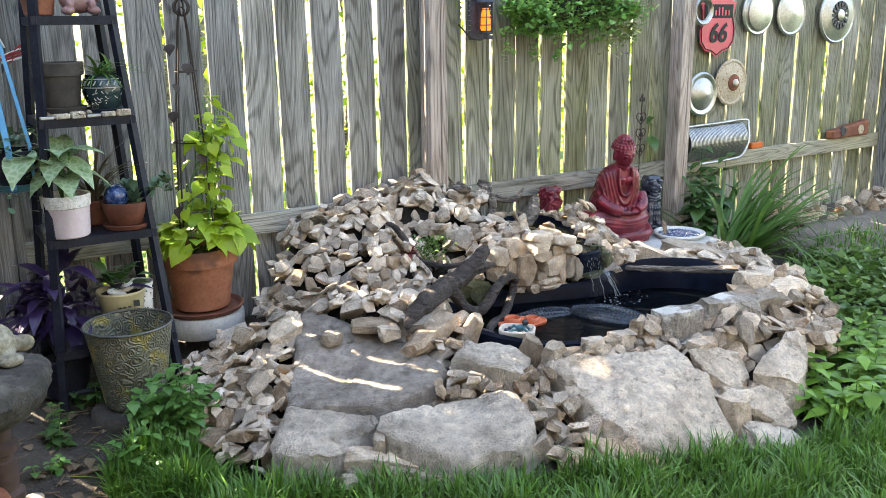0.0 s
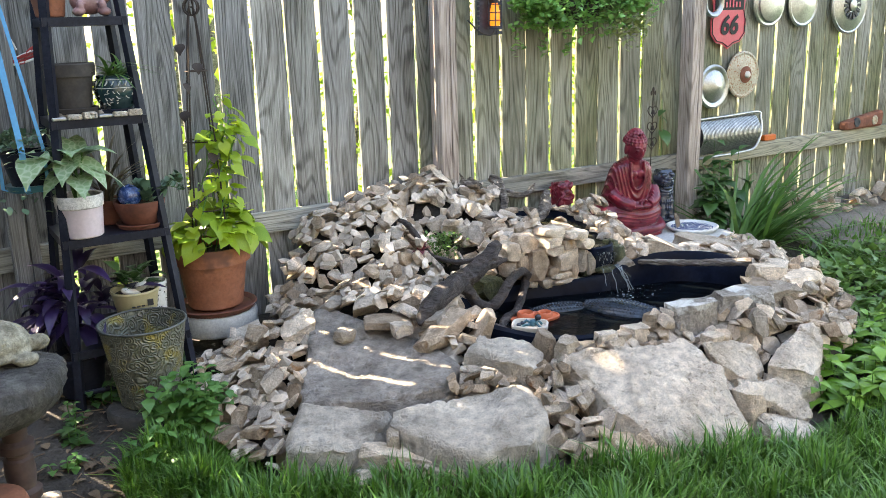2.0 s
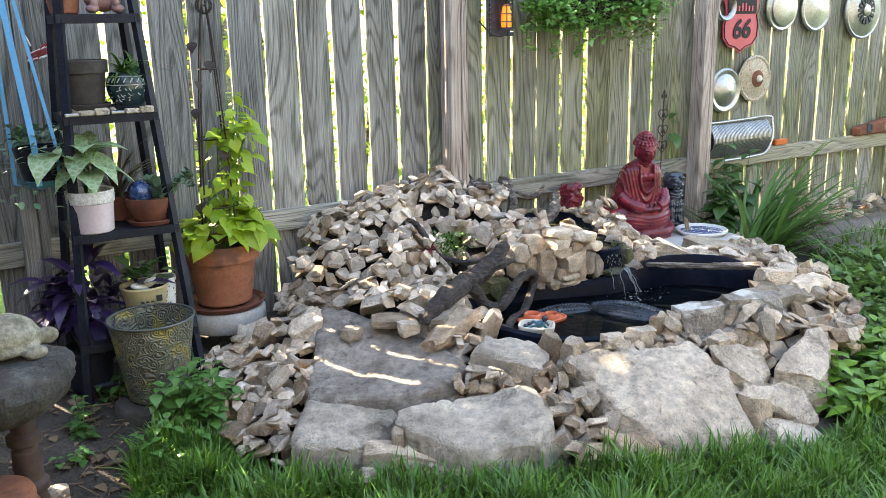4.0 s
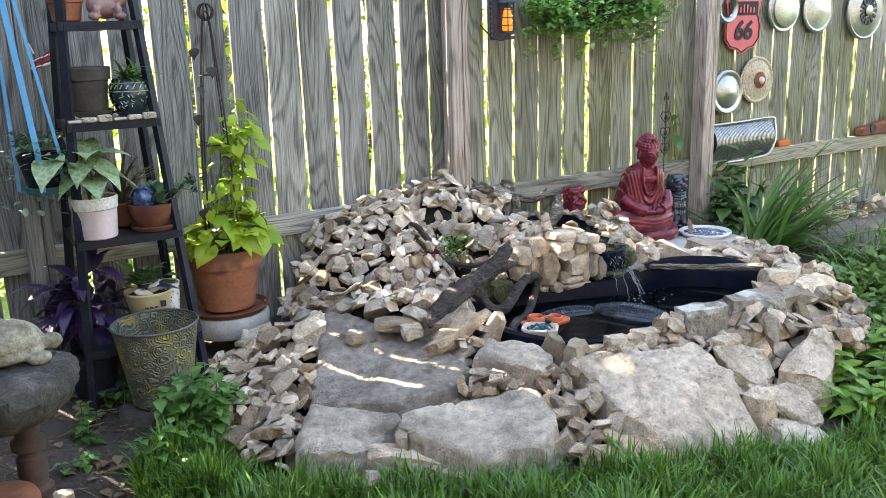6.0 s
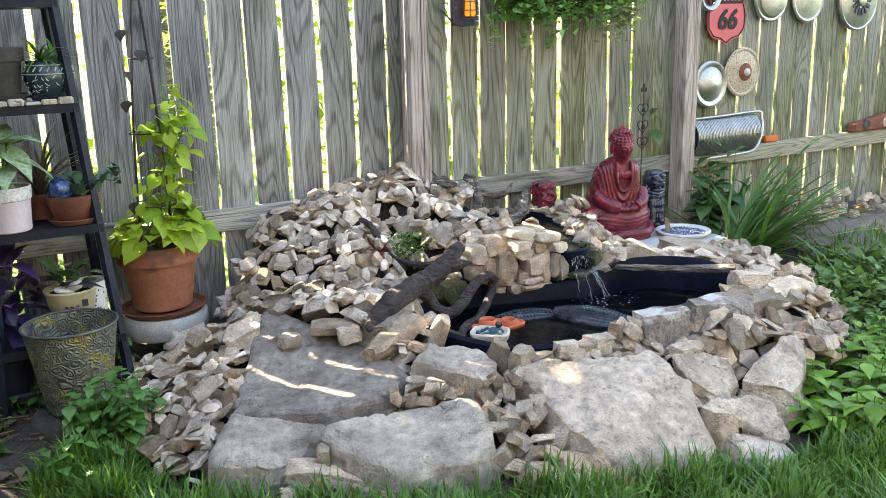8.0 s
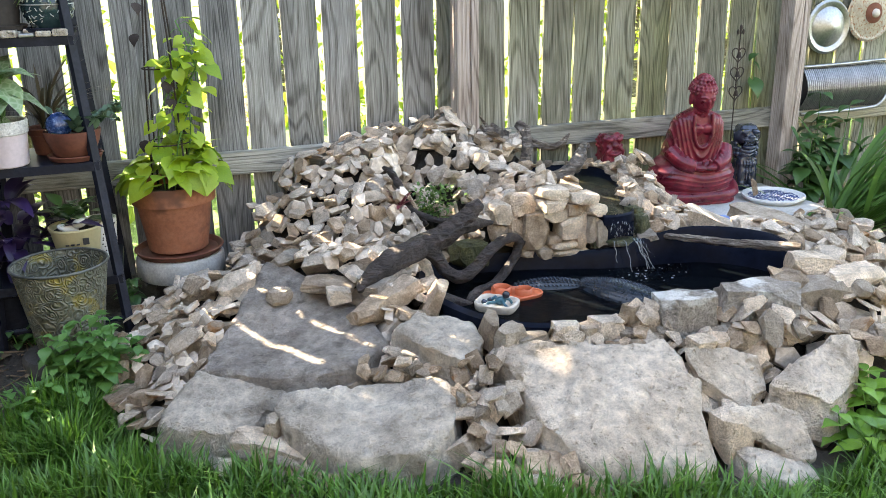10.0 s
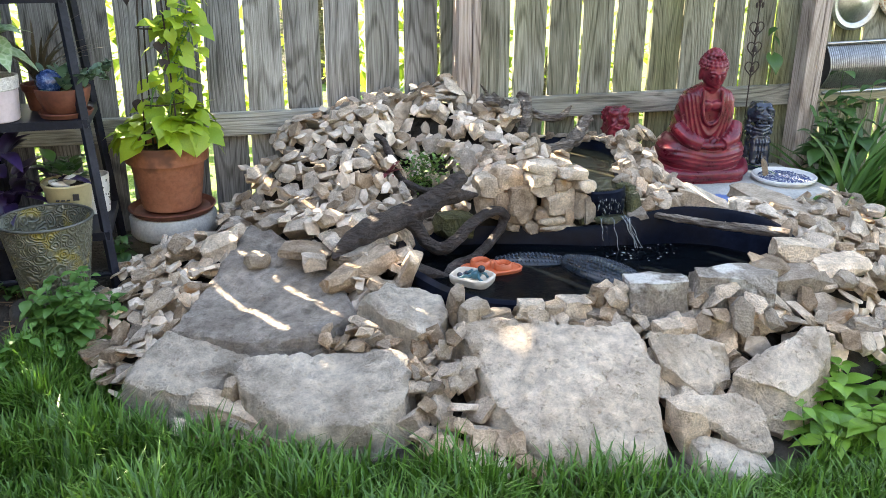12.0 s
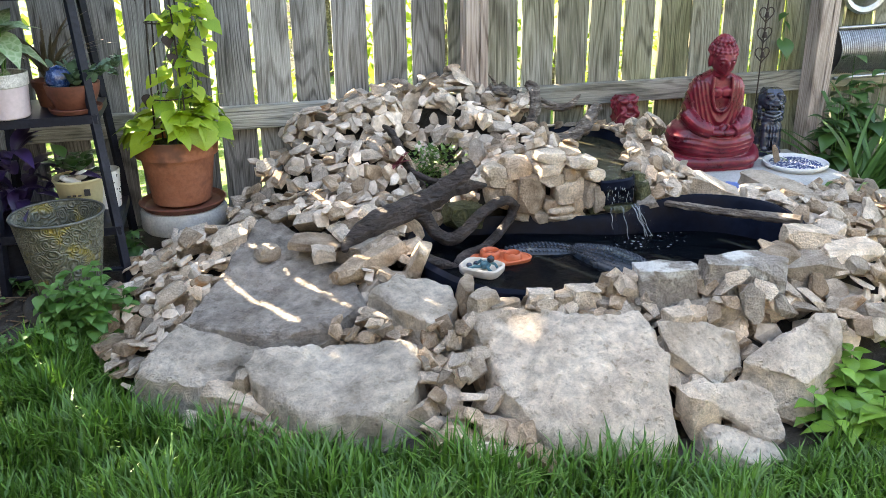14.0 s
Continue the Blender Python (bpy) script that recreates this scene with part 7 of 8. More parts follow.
# ---- large terracotta pot with trellis and vine ----
bm = lathe(bmesh.new(), [(0, 0), (0.15, 0), (0.158, 0.01), (0.158, 0.07), (0.15, 0.082), (0, 0.082)], 40)
tagged(smoothed(new("round_paver", mesh_of("paver", bm, CONCRETE))), "round pale concrete stepping block under the terracotta pot", "paver").matrix_basis = pose(1.275, -0.225, 0.19)
big = pot("terracotta_pot", (1.275, -0.225, 0.292), "large stained terracotta pot with a lime-green sweet potato vine", classic(0.106, 0.148, 0.245, 0.068), TERRA, (0.16, 0.018), (0.12, 0.21), TERRA_DARK)
trellis = thing("wire_trellis", (1.275, -0.225, 0.5), "slender rusty wire obelisk trellis with metal leaves", "trellis")
TRELLIS_TOP = (0.015, 0.0, 0.93)
for k in range(4):
    u = 2 * math.pi * (k + 0.4) / 4
    pts = [(0.085 * math.cos(u), 0.085 * math.sin(u), -0.05), (0.062 * math.cos(u) + 0.005, 0.062 * math.sin(u), 0.45), (0.02 * math.cos(u) + 0.013, 0.02 * math.sin(u), 0.88), TRELLIS_TOP]
    part("wire", tube(bmesh.new(), spline(pts, 4), 0.0032, 6), RUSTY, trellis)
for z, r in ((0.18, 0.08), (0.44, 0.063), (0.7, 0.042)):
    cx = 0.015 * z / 0.9
    part("hoop", tube(bmesh.new(), [(cx + r * math.cos(2 * math.pi * j / 16), r * math.sin(2 * math.pi * j / 16), z) for j in range(17)], 0.0026, 5), RUSTY, trellis)
bm = bmesh.new()
for j in range(3):
    u = j * 1.05
    tube(bm, [(0.015 + 0.03 * math.cos(u) * math.cos(2 * math.pi * i / 14), 0.03 * math.sin(u) * math.cos(2 * math.pi * i / 14), 0.93 + 0.03 * math.sin(2 * math.pi * i / 14)) for i in range(15)], 0.0035, 6)
part("finial", bm, RUSTY, trellis, "open wire ball finial")
METAL_LEAF = leaf_mesh("metal_leaf", RUSTY, HEART, 0.2, 0.2)
for k, (x, y, z) in enumerate(((-0.05, -0.03, 0.80), (-0.0, -0.03, 0.73), (-0.055, -0.04, 0.66), (-0.06, -0.04, 0.56), (0.02, -0.05, 0.4), (0.02, -0.05, 0.34), (-0.07, -0.03, 0.2))):
    put_leaf(METAL_LEAF, trellis, (x, y - 0.02, z), 180 + 40 * (k % 3 - 1), -65, 0.046, name="metal_leaf")
rng = random.Random(21)
stems = []
for k in range(5):
    u = k * 1.25
    pts = spline([(0.03 * math.cos(u), 0.03 * math.sin(u), 0.22), (0.06 * math.cos(u) + 0.02, 0.06 * math.sin(u) - 0.02, 0.40), (0.05 * math.cos(u + 1) + 0.06, 0.05 * math.sin(u + 1), 0.55),
                  (0.05 * math.cos(u + 2) + 0.085, 0.045 * math.sin(u + 2), 0.66), (0.04 * math.cos(u + 3) + 0.08, 0.04 * math.sin(u + 3), 0.64 + 0.04 * k)], 6)
    stems.append(pts)
    part("stem", tube(bmesh.new(), pts, 0.0026, 5), MINT, big)
for pts in stems:
    for p in pts[6:]:
        if rng.random() < 0.16:
            continue
        hd = rng.choice((rng.uniform(120, 240), rng.uniform(0, 360), rng.uniform(-150, -40)))
        out = Vector((-math.sin(radians(hd)), math.cos(radians(hd)), 0)) * rng.uniform(0.01, 0.05)
        size = rng.uniform(0.038, 0.07)
        put_leaf(HEART_LIME, big, p + out + Vector((0, 0, rng.uniform(-0.02, 0.02))), hd, rng.uniform(-75, 5), size, rng.uniform(-35, 35))
        part("stem", tube(bmesh.new(), [p, p + out * 0.6 + Vector((0, 0, 0.012)), p + out], 0.0013, 4), MINT, big)
for k in range(92):
    u, r = rng.uniform(0, 6.28), 0.165 * math.sqrt(rng.uniform(0.02, 1))
    put_leaf(HEART_LIME, big, (r * math.cos(u) + 0.015, r * math.sin(u) * 0.9 - 0.01, 0.255 + 0.16 * (1 - r / 0.19) * rng.uniform(0.2, 1.2) + rng.uniform(-0.01, 0.03)), math.degrees(u) - 90 + rng.uniform(-60, 60),
             rng.uniform(-65, 15) if r > 0.1 else rng.uniform(-40, 35), rng.uniform(0.055, 0.10), rng.uniform(-30, 30))

# ---- embossed bucket on a dark round foot ----
bm = lathe(bmesh.new(), [(0, 0), (0.11, 0), (0.118, 0.008), (0.118, 0.045), (0.11, 0.055), (0, 0.055)], 32)
tagged(smoothed(new("round_block", mesh_of("block", bm, surface("dark damp stone", [(0.03, 0.028, 0.025), (0.055, 0.05, 0.044), (0.085, 0.078, 0.068)], 0.9, scale=12, fine=60, bump=0.5)))),
       "dark round stone block under the metal bucket", "stone block").matrix_basis = pose(0.89, -0.63, 0.06) @ Matrix.Diagonal((1.15, 1.15, 1, 1))
bucket = thing("metal_bucket", (0.905, -0.62, 0.118), "old embossed zinc bucket, mottled green and yellow", "bucket")


def bucket_relief(a, z):
    return 1 + 0.006 * max(0, math.sin(9 * a + 14 * math.sin(z * 40)) * math.sin(z * 95 + 3 * math.sin(a * 7))) - 0.003


prof = [(0, 0.004), (0.09, 0.0)] + [(0.098 + 0.044 * k / 36, 0.006 + 0.276 * k / 36) for k in range(37)]
bm = lathe(bmesh.new(), prof, 120, flute=bucket_relief)
shell = smoothed(part("wall", bm, ZINC, bucket), 60)
bm = lathe(bmesh.new(), [(0.1395, 0.282), (0.1365, 0.27), (0.093, 0.012), (0.0, 0.012)], 48)
smoothed(part("inside", bm, ZINC, bucket), 60)
part("rim", tube(bmesh.new(), [(0.1425 * math.cos(2 * math.pi * j / 48), 0.1425 * math.sin(2 * math.pi * j / 48), 0.284) for j in range(49)], 0.0045, 8, caps=False), ZINC_PLAIN, shell, "rolled rim", True)

# ---- garden table with a stone tortoise, clay bowl ----
TABLE_M = surface("worn concrete table", [(0.03, 0.028, 0.026), (0.085, 0.08, 0.074), (0.19, 0.182, 0.168)], 0.92, scale=12, fine=60, bump=1.0, depth=0.02, streak=0.5, pits=40, stretch=(1, 1, 0.6))
BROWN = surface("brown turned column", [(0.025, 0.014, 0.012), (0.05, 0.028, 0.023), (0.085, 0.052, 0.042)], 0.7, scale=10, fine=50, bump=0.4, depth=0.004)
table = thing("garden_table", (0.40, -1.2, 0.0), "worn grey concrete garden table on a brown turned column", "garden table")


def worn_edge(a, z):
    return 1 + 0.035 * math.sin(3 * a + 1) + 0.02 * math.sin(7 * a) + 0.09 * noise.noise((2.2 * math.cos(a), 2.2 * math.sin(a), z * 9)) + 0.05 * noise.noise((7 * math.cos(a), 7 * math.sin(a), z * 30))


lathe(bm := bmesh.new(), [(0, 0.535), (0.06, 0.537), (0.12, 0.538), (0.16, 0.536), (0.182, 0.53), (0.19, 0.518), (0.189, 0.505), (0.192, 0.49), (0.184, 0.476), (0.178, 0.462), (0.165, 0.446), (0.152, 0.432), (0.132, 0.418),
      (0.112, 0.405), (0.09, 0.393), (0.07, 0.384), (0.055, 0.378), (0, 0.378)], 96, flute=worn_edge)
smoothed(part("tabletop", bm, TABLE_M, table), 40)
lathe(bm := bmesh.new(), [(0, 0.0), (0.075, 0.0), (0.075, 0.05), (0.05, 0.07), (0.04, 0.11), (0.036, 0.17), (0.046, 0.18), (0.046, 0.2), (0.034, 0.21), (0.038, 0.25), (0.036, 0.29), (0.028, 0.295), (0.028, 0.305), (0.044, 0.315), (0.044, 0.335), (0.03, 0.345), (0.034, 0.4), (0, 0.4)], 28,
      (0.045, 0.0))
smoothed(part("column", bm, BROWN, table), 50)
STONE_Y = surface("lichened pale stone", [(0.10, 0.088, 0.06), (0.23, 0.21, 0.155), (0.40, 0.375, 0.30)], 0.92, scale=18, fine=90, bump=1.0, speck=((0.36, 0.29, 0.08), 9, 0.6), depth=0.006, streak=0.4)
bm = bmesh.new()
blob(bm, (0, 0, 0.06), (0.11, 0.085, 0.065), fine=3)
for ring, (count, r, z) in enumerate(((1, 0.0, 0.122), (6, 0.052, 0.108), (10, 0.088, 0.08))):
    for j in range(count):
        a = 2 * math.pi * (j + 0.5 * ring) / count
        blob(bm, (r * math.cos(a), 0.78 * r * math.sin(a), z), (0.024, 0.022, 0.01), (0, 40 * r / 0.088, math.degrees(a)), 2)
blob(bm, (0, 0, 0.03), (0.115, 0.09, 0.025), fine=3)
for sx, sy in ((1, -1), (1, 1), (-1, -1), (-1, 1)):
    blob(bm, (0.075 * sx, 0.075 * sy, 0.018), (0.035, 0.03, 0.02), fine=2)
blob(bm, (0.125, -0.015, 0.04), (0.035, 0.028, 0.026), fine=2)
carved("tortoise_figure", bm, STONE_Y, 0.005, pose(0.42, -1.15, 0.535, 0, 0, 10) @ Matrix.Diagonal((0.92, 0.92, 0.92, 1)), "pale lichened stone tortoise on the garden table", "figurine")
bowl = pot("clay_pot", (0.35, -1.33, 0.0), "terracotta pot turned upside down beside the table", [(0, 0.235), (0.075, 0.235), (0.098, 0.228), (0.104, 0.215), (0.104, 0.19), (0.112, 0.185), (0.135, 0.0), (0.125, 0.0), (0.09, 0.2), (0, 0.21)], TERRA)

# ---- hanging planter with blue straps at the left post ----
STRAP_B = plain("light blue strap", (0.06, 0.30, 0.55), 0.6)
hang = thing("hanging_planter", (0.655, -0.38, 0.86), "dark hanging pot on light blue straps, with small trailing leaves", "hanging planter")
smoothed(part("pot", lathe(bmesh.new(), [(0, 0), (0.055, 0.0), (0.078, 0.10), (0.083, 0.12), (0.076, 0.12), (0.06, 0.02), (0, 0.02)], 28), IRON, hang))
smoothed(part("saucer", lathe(bmesh.new(), [(0, -0.012), (0.07, -0.01), (0.078, 0.012), (0.07, 0.012), (0, 0)], 28), TEAL, hang, "teal saucer"))
for dx, dy in ((-0.022, -0.085), (0.045, -0.06), (-0.085, 0.0)):
    bm = bmesh.new()
    pts = [(dx * 0.6, dy * 0.6, -0.016), (dx, dy, 0.0), (dx, dy, 0.13), (dx - 0.045 if dx == -0.022 else (dx - 0.09 if dx > 0 else dx), 0.0, 0.78)]
    ring = []
    w = Vector((0.0095 if dx == -0.022 else 0.0055, 0.0, 0))
    for p in pts:
        ring.append((bm.verts.new(Vector(p) - w), bm.verts.new(Vector(p) + w), bm.verts.new(Vector(p) + w + Vector((0, 0.003, 0))), bm.verts.new(Vector(p) - w + Vector((0, 0.003, 0)))))
    for q, r in zip(ring, ring[1:]):
        for j in range(4):
            bm.faces.new((q[j], q[(j + 1) % 4], r[(j + 1) % 4], r[j]))
    part("strap", bm, STRAP_B, hang, "light blue webbing strap")
rng = random.Random(31)
for k in range(220):
    u = rng.uniform(0, 6.28)
    r = rng.uniform(0.02, 0.12)
    fallz = -0.22 * rng.random() ** 2 if r > 0.08 else 0.06 * rng.random()
    put_leaf(SUCC_LEAF, hang, (r * math.cos(u) - 0.02, r * math.sin(u), 0.13 + fallz), rng.uniform(0, 360), rng.uniform(-40, 60), rng.uniform(0.018, 0.035))
for hd, pt in ((-100, -25), (150, -30)):
    put_leaf(HEART_PALE, hang, (0.02, -0.08, 0.10), hd, pt, 0.14)
RED_STR = plain("red cord", (0.35, 0.03, 0.03), 0.6)
orn = thing("red_cord_ornament", (0.675, -0.05, 1.30), "tangle of red cord with white tips hung on the fence", "ornament")
for k in range(6):
    pts = spline([(0.03 * math.cos(k), -0.01 - 0.005 * k, 0.04 * math.sin(k)), (0.06 * math.cos(k + 1.5), -0.03, 0.05 * math.sin(k + 1)), (0.02 * k - 0.02, -0.03, -0.05 + 0.01 * k), (0.1, -0.03, 0.012 * k - 0.03)], 5)
    part("cord", tube(bmesh.new(), pts, 0.004, 5), RED_STR if k % 3 else WHITE, orn)
bm = bmesh.new()
blob(bm, (0.0, -0.02, -0.07), (0.02, 0.02, 0.03))
part("weight", bm, IRON, orn, "", True)

bowl.scale = (0.95, 0.95, 1.12)


# ---- things on the fence ----
AMBER = bpy.data.materials.new("lit amber glass")
AMBER.use_nodes = True
ab = AMBER.node_tree.nodes["Principled BSDF"]
ab.inputs["Base Color"].default_value = (0.7, 0.22, 0.03, 1)
ab.inputs["Emission Color"].default_value, ab.inputs["Emission Strength"].default_value = (1.0, 0.22, 0.02, 1), 0.2
SLATE = surface("dark blue-grey metal", [(0.025, 0.03, 0.045), (0.045, 0.053, 0.075), (0.07, 0.08, 0.105)], 0.6, metal=0.3, scale=12, fine=50, bump=0.4, depth=0.003)
lantern = thing("wall_lantern", (2.705, -0.1, 1.285), "dark metal wall lantern with a glowing amber glass", "lantern")
bm = bmesh.new()
n = 12
for s in (-1, 1):
    for k in range(n):
        box(bm, s * 0.034 if s > 0 else -0.066, 0.066 if s > 0 else -0.034, -0.01, 0.0, 0.022 * k, 0.022 * k + 0.018)
box(bm, -0.05, 0.05, -0.004, 0.004, 0, 0.27)
part("back_plate", bm, SLATE, lantern, "dark notched back plate")
smoothed(part("glass", lathe(bmesh.new(), [(0, 0.04), (0.02, 0.04), (0.024, 0.05), (0.021, 0.11), (0.014, 0.14), (0, 0.14)], 20, (0, -0.045)), AMBER, lantern, "glowing amber glass"))
for k in range(6):
    u = 2 * math.pi * k / 6
    part("cage_bar", tube(bmesh.new(), [(0.033 * math.cos(u), -0.045 + 0.033 * math.sin(u), 0.03), (0.033 * math.cos(u), -0.045 + 0.033 * math.sin(u), 0.17)], 0.003, 5), SLATE, lantern)
for z in (0.03, 0.065, 0.1, 0.135):
    part("cage_ring", tube(bmesh.new(), [(0.033 * math.cos(2 * math.pi * j / 16), -0.045 + 0.033 * math.sin(2 * math.pi * j / 16), z) for j in range(17)], 0.0025, 5), SLATE, lantern)
smoothed(part("cap", lathe(bmesh.new(), [(0, 0.22), (0.02, 0.2), (0.045, 0.165), (0, 0.165)], 20, (0, -0.045)), SLATE, lantern))
part("wire", tube(bmesh.new(), spline([(0.0, -0.045, 0.03), (-0.02, -0.04, 0.0), (-0.07, -0.02, 0.015), (-0.12, 0.0, 0.07)], 6), 0.004, 6), CHROME_DARK, lantern, "black flex")

# wall basket of ivy
basket = thing("ivy_basket", (3.24, -0.02, 1.34), "wire wall basket overflowing with green and cream-edged ivy", "wall basket")
for k in range(9):
    u = math.pi * (1 + k / 8)
    pts = [(0.3 * math.cos(u), 0.16 * math.sin(u), 0.2), (0.27 * math.cos(u), 0.14 * math.sin(u), 0.08), (0.12 * math.cos(u), 0.05 * math.sin(u), -0.02)]
    part("wire", tube(bmesh.new(), spline(pts, 4), 0.004, 5), IRON, basket)
for r, z in ((1.0, 0.2), (0.92, 0.1)):
    part("wire", tube(bmesh.new(), [(0.3 * r * math.cos(math.pi * (1 + j / 14)), 0.16 * r * math.sin(math.pi * (1 + j / 14)), z) for j in range(15)], 0.004, 5), IRON, basket)
bm = bmesh.new()
blob(bm, (0, -0.045, 0.1), (0.26, 0.07, 0.12), fine=3)
part("moss_liner", bm, SOIL, basket, "dark moss liner", True)
nrng = np.random.default_rng(4)
n = 2600
th, rr = nrng.uniform(0, np.pi, n), nrng.uniform(0.65, 1.15, n)
c = np.stack([0.36 * np.cos(th) * rr, -0.05 - 0.15 * np.abs(nrng.normal(0, 0.6, n)) * np.ones(n), 0.08 + 0.2 * np.sin(th * 1.0) * rr * nrng.uniform(-0.75, 1.0, n)], 1)
c[:, 2] = np.maximum(c[:, 2], -0.09 + 0.05 * np.abs(c[:, 0]))
part("ivy", leaf_cloud("ivy", FERN, c, nrng, (0.018, 0.038), True), None, basket)
n = 420
t = nrng.uniform(0, 1, n)
c = np.stack([0.16 + 0.26 * t + nrng.normal(0, 0.035, n), -0.12 + nrng.normal(0, 0.03, n), 0.08 - 0.10 * np.sin(t * 3) + nrng.normal(0, 0.06, n)], 1)
part("cream_ivy", leaf_cloud("cream_ivy", VARIEG, c, nrng, (0.02, 0.038), True), None, basket, "cream-edged ivy sprays")
for k in range(7):
    x = -0.38 + 0.05 * k
    n = 26
    t = nrng.uniform(0, 1, n)
    c = np.stack([x + nrng.normal(0, 0.012, n), -0.09 + nrng.normal(0, 0.012, n), 0.03 - (0.07 + 0.12 * (k % 3 == 0)) * t], 1)
    tagged(part("trailing_shoot", leaf_cloud("trailing_shoot", FERN, c, nrng, (0.02, 0.04), True), None, basket), kind="stuff")

# shield sign: red with a dark upper field and plain shapes for the lettering
SIGN_RED = plain("faded red enamel", (0.56, 0.065, 0.10), 0.4)
BLACK = plain("black enamel", (0.008, 0.008, 0.009), 0.7)


def shield(w, h, thick, y):
    bm = bmesh.new()
    half = [(0, -h * 0.5), (w * 0.14, -h * 0.42), (w * 0.33, -h * 0.38), (w * 0.47, -h * 0.24), (w * 0.48, -h * 0.02), (w * 0.42, h * 0.16), (w * 0.44, h * 0.3), (w * 0.5, h * 0.42), (w * 0.36, h * 0.46),
            (w * 0.2, h * 0.5), (0, h * 0.46)]
    pts = half + [(-x, z) for x, z in half[-2:0:-1]]
    f = bm.faces.new([bm.verts.new((x, y, z)) for x, z in pts])
    g = bmesh.ops.extrude_face_region(bm, geom=[f])
    bmesh.ops.translate(bm, verts=[v for v in g["geom"] if isinstance(v, bmesh.types.BMVert)], vec=(0, thick, 0))
    return bm


sign = thing("shield_sign", (4.40, -0.035, 1.315), "faded red shield-shaped metal sign with black border and marks", "sign")
part("plate", shield(0.30, 0.33, 0.006, 0), SIGN_RED, sign)
pts = [(0, -0.152), (0.042, -0.128), (0.095, -0.116), (0.132, -0.075), (0.136, -0.006), (0.119, 0.05)]
for s in (-1, 1):
    part("border", tube(bmesh.new(), [(s * x, -0.002, z) for x, z in pts], 0.003, 5), BLACK, sign, "thin black border")
bm = bmesh.new()
box(bm, -0.118, 0.118, -0.004, -0.001, 0.052, 0.128, 0.001)
part("upper_field", bm, BLACK, sign, "black upper field")
for k in range(7):
    bm = bmesh.new()
    box(bm, -0.09 + 0.027 * k, -0.078 + 0.027 * k, -0.008, -0.0045, 0.066, 0.112 if k in (0, 1, 3, 4) else 0.096, 0.001)
    part("letter_bar", bm, SIGN_RED, sign, "plain faded red bar")
for dx in (-0.037, 0.037):
    fc = bpy.data.curves.new("number", "FONT")
    fc.body, fc.size, fc.extrude, fc.shear, fc.align_x, fc.align_y, fc.offset = "6", 0.145, 0.001, 0.18, "CENTER", "CENTER", 0.004
    ob = new("number", fc)
    ob.parent = sign
    ob.matrix_basis = pose(dx, -0.004, -0.035, 90, 0, 0)
    fc.materials.append(BLACK)
    tagged(ob, "black slanted numeral")


def hubcap(place, r, label, rings, mat_, hub=None, slots=0, tilt=0.0):
    ob = thing("hubcap", place, label, "hubcap", "hubcaps on the fence", turn=0)
    bm = lathe(bmesh.new(), [(rr * r, zz * r) for rr, zz in rings], 48)
    bmesh.ops.rotate(bm, verts=bm.verts, cent=(0, 0, 0), matrix=Matrix.Rotation(radians(90), 3, "X"))
    smoothed(part("dish", bm, mat_, ob), 30)
    if hub:
        hr, hz, hm = hub
        bm = lathe(bmesh.new(), [(0, hz * r + 0.012), (hr * r * 0.5, hz * r + 0.011), (hr * r, hz * r + 0.003), (hr * r, hz * r - 0.012)], 32)
        bmesh.ops.rotate(bm, verts=bm.verts, cent=(0, 0, 0), matrix=Matrix.Rotation(radians(90), 3, "X"))
        smoothed(part("centre", bm, hm, ob), 30)
    for k in range(slots):
        a = 2 * math.pi * k / slots
        bm = bmesh.new()
        m4 = Matrix.Rotation(-a, 4, "Y") @ Matrix.Translation((r * 0.36, -0.16 * r, 0)) @ Matrix.Diagonal((r * 0.24, 0.008, r * 0.1, 1))
        bmesh.ops.create_cube(bm, size=1, matrix=m4)
        part("slot", bm, CHROME_DARK, ob, "")
    return ob


DOME = [(1.0, 0.0), (1.0, 0.05), (0.94, 0.1), (0.85, 0.09), (0.8, 0.12), (0.78, 0.2), (0.6, 0.26), (0.3, 0.31), (0, 0.33)]
FLATC = [(1.0, 0.0), (1.0, 0.05), (0.92, 0.09), (0.84, 0.06), (0.7, 0.09), (0.45, 0.16), (0.2, 0.2), (0.06, 0.23), (0, 0.24)]
hubcap((4.30, -0.03, 0.945), 0.125, "dull chrome hubcap with a conical centre", [(1.0, 0), (1.0, 0.06), (0.92, 0.12), (0.8, 0.1), (0.74, 0.06), (0.7, 0.1), (0.35, 0.24), (0.08, 0.34), (0, 0.35)], CHROME)
cap = hubcap((4.545, -0.03, 1.0), 0.135, "cream hubcap spotted with rust, rusty centre", FLATC, RUST_CAP, (0.36, 0.17, RUST_RED))
bm = lathe(bmesh.new(), [(0, 0.052), (0.012, 0.05), (0.02, 0.042), (0.021, 0.03)], 20)
bmesh.ops.rotate(bm, verts=bm.verts, cent=(0, 0, 0), matrix=Matrix.Rotation(radians(90), 3, "X"))
smoothed(part("knob", bm, CREAM, cap, "cream centre knob"))
hubcap((4.74, -0.03, 1.4), 0.135, "chrome hubcap with a ribbed rim", DOME, CHROME)
hubcap((5.05, -0.03, 1.39), 0.135, "plain dished chrome hubcap", FLATC, CHROME)
hubcap((5.50, -0.03, 1.375), 0.175, "large chrome hubcap with a dark slotted centre", [(1.0, 0), (1.0, 0.05), (0.95, 0.1), (0.9, 0.08), (0.86, 0.1), (0.55, 0.14), (0.5, 0.17), (0.47, 0.13), (0, 0.13)], CHROME,
       (0.2, 0.2, CHROME), 14)
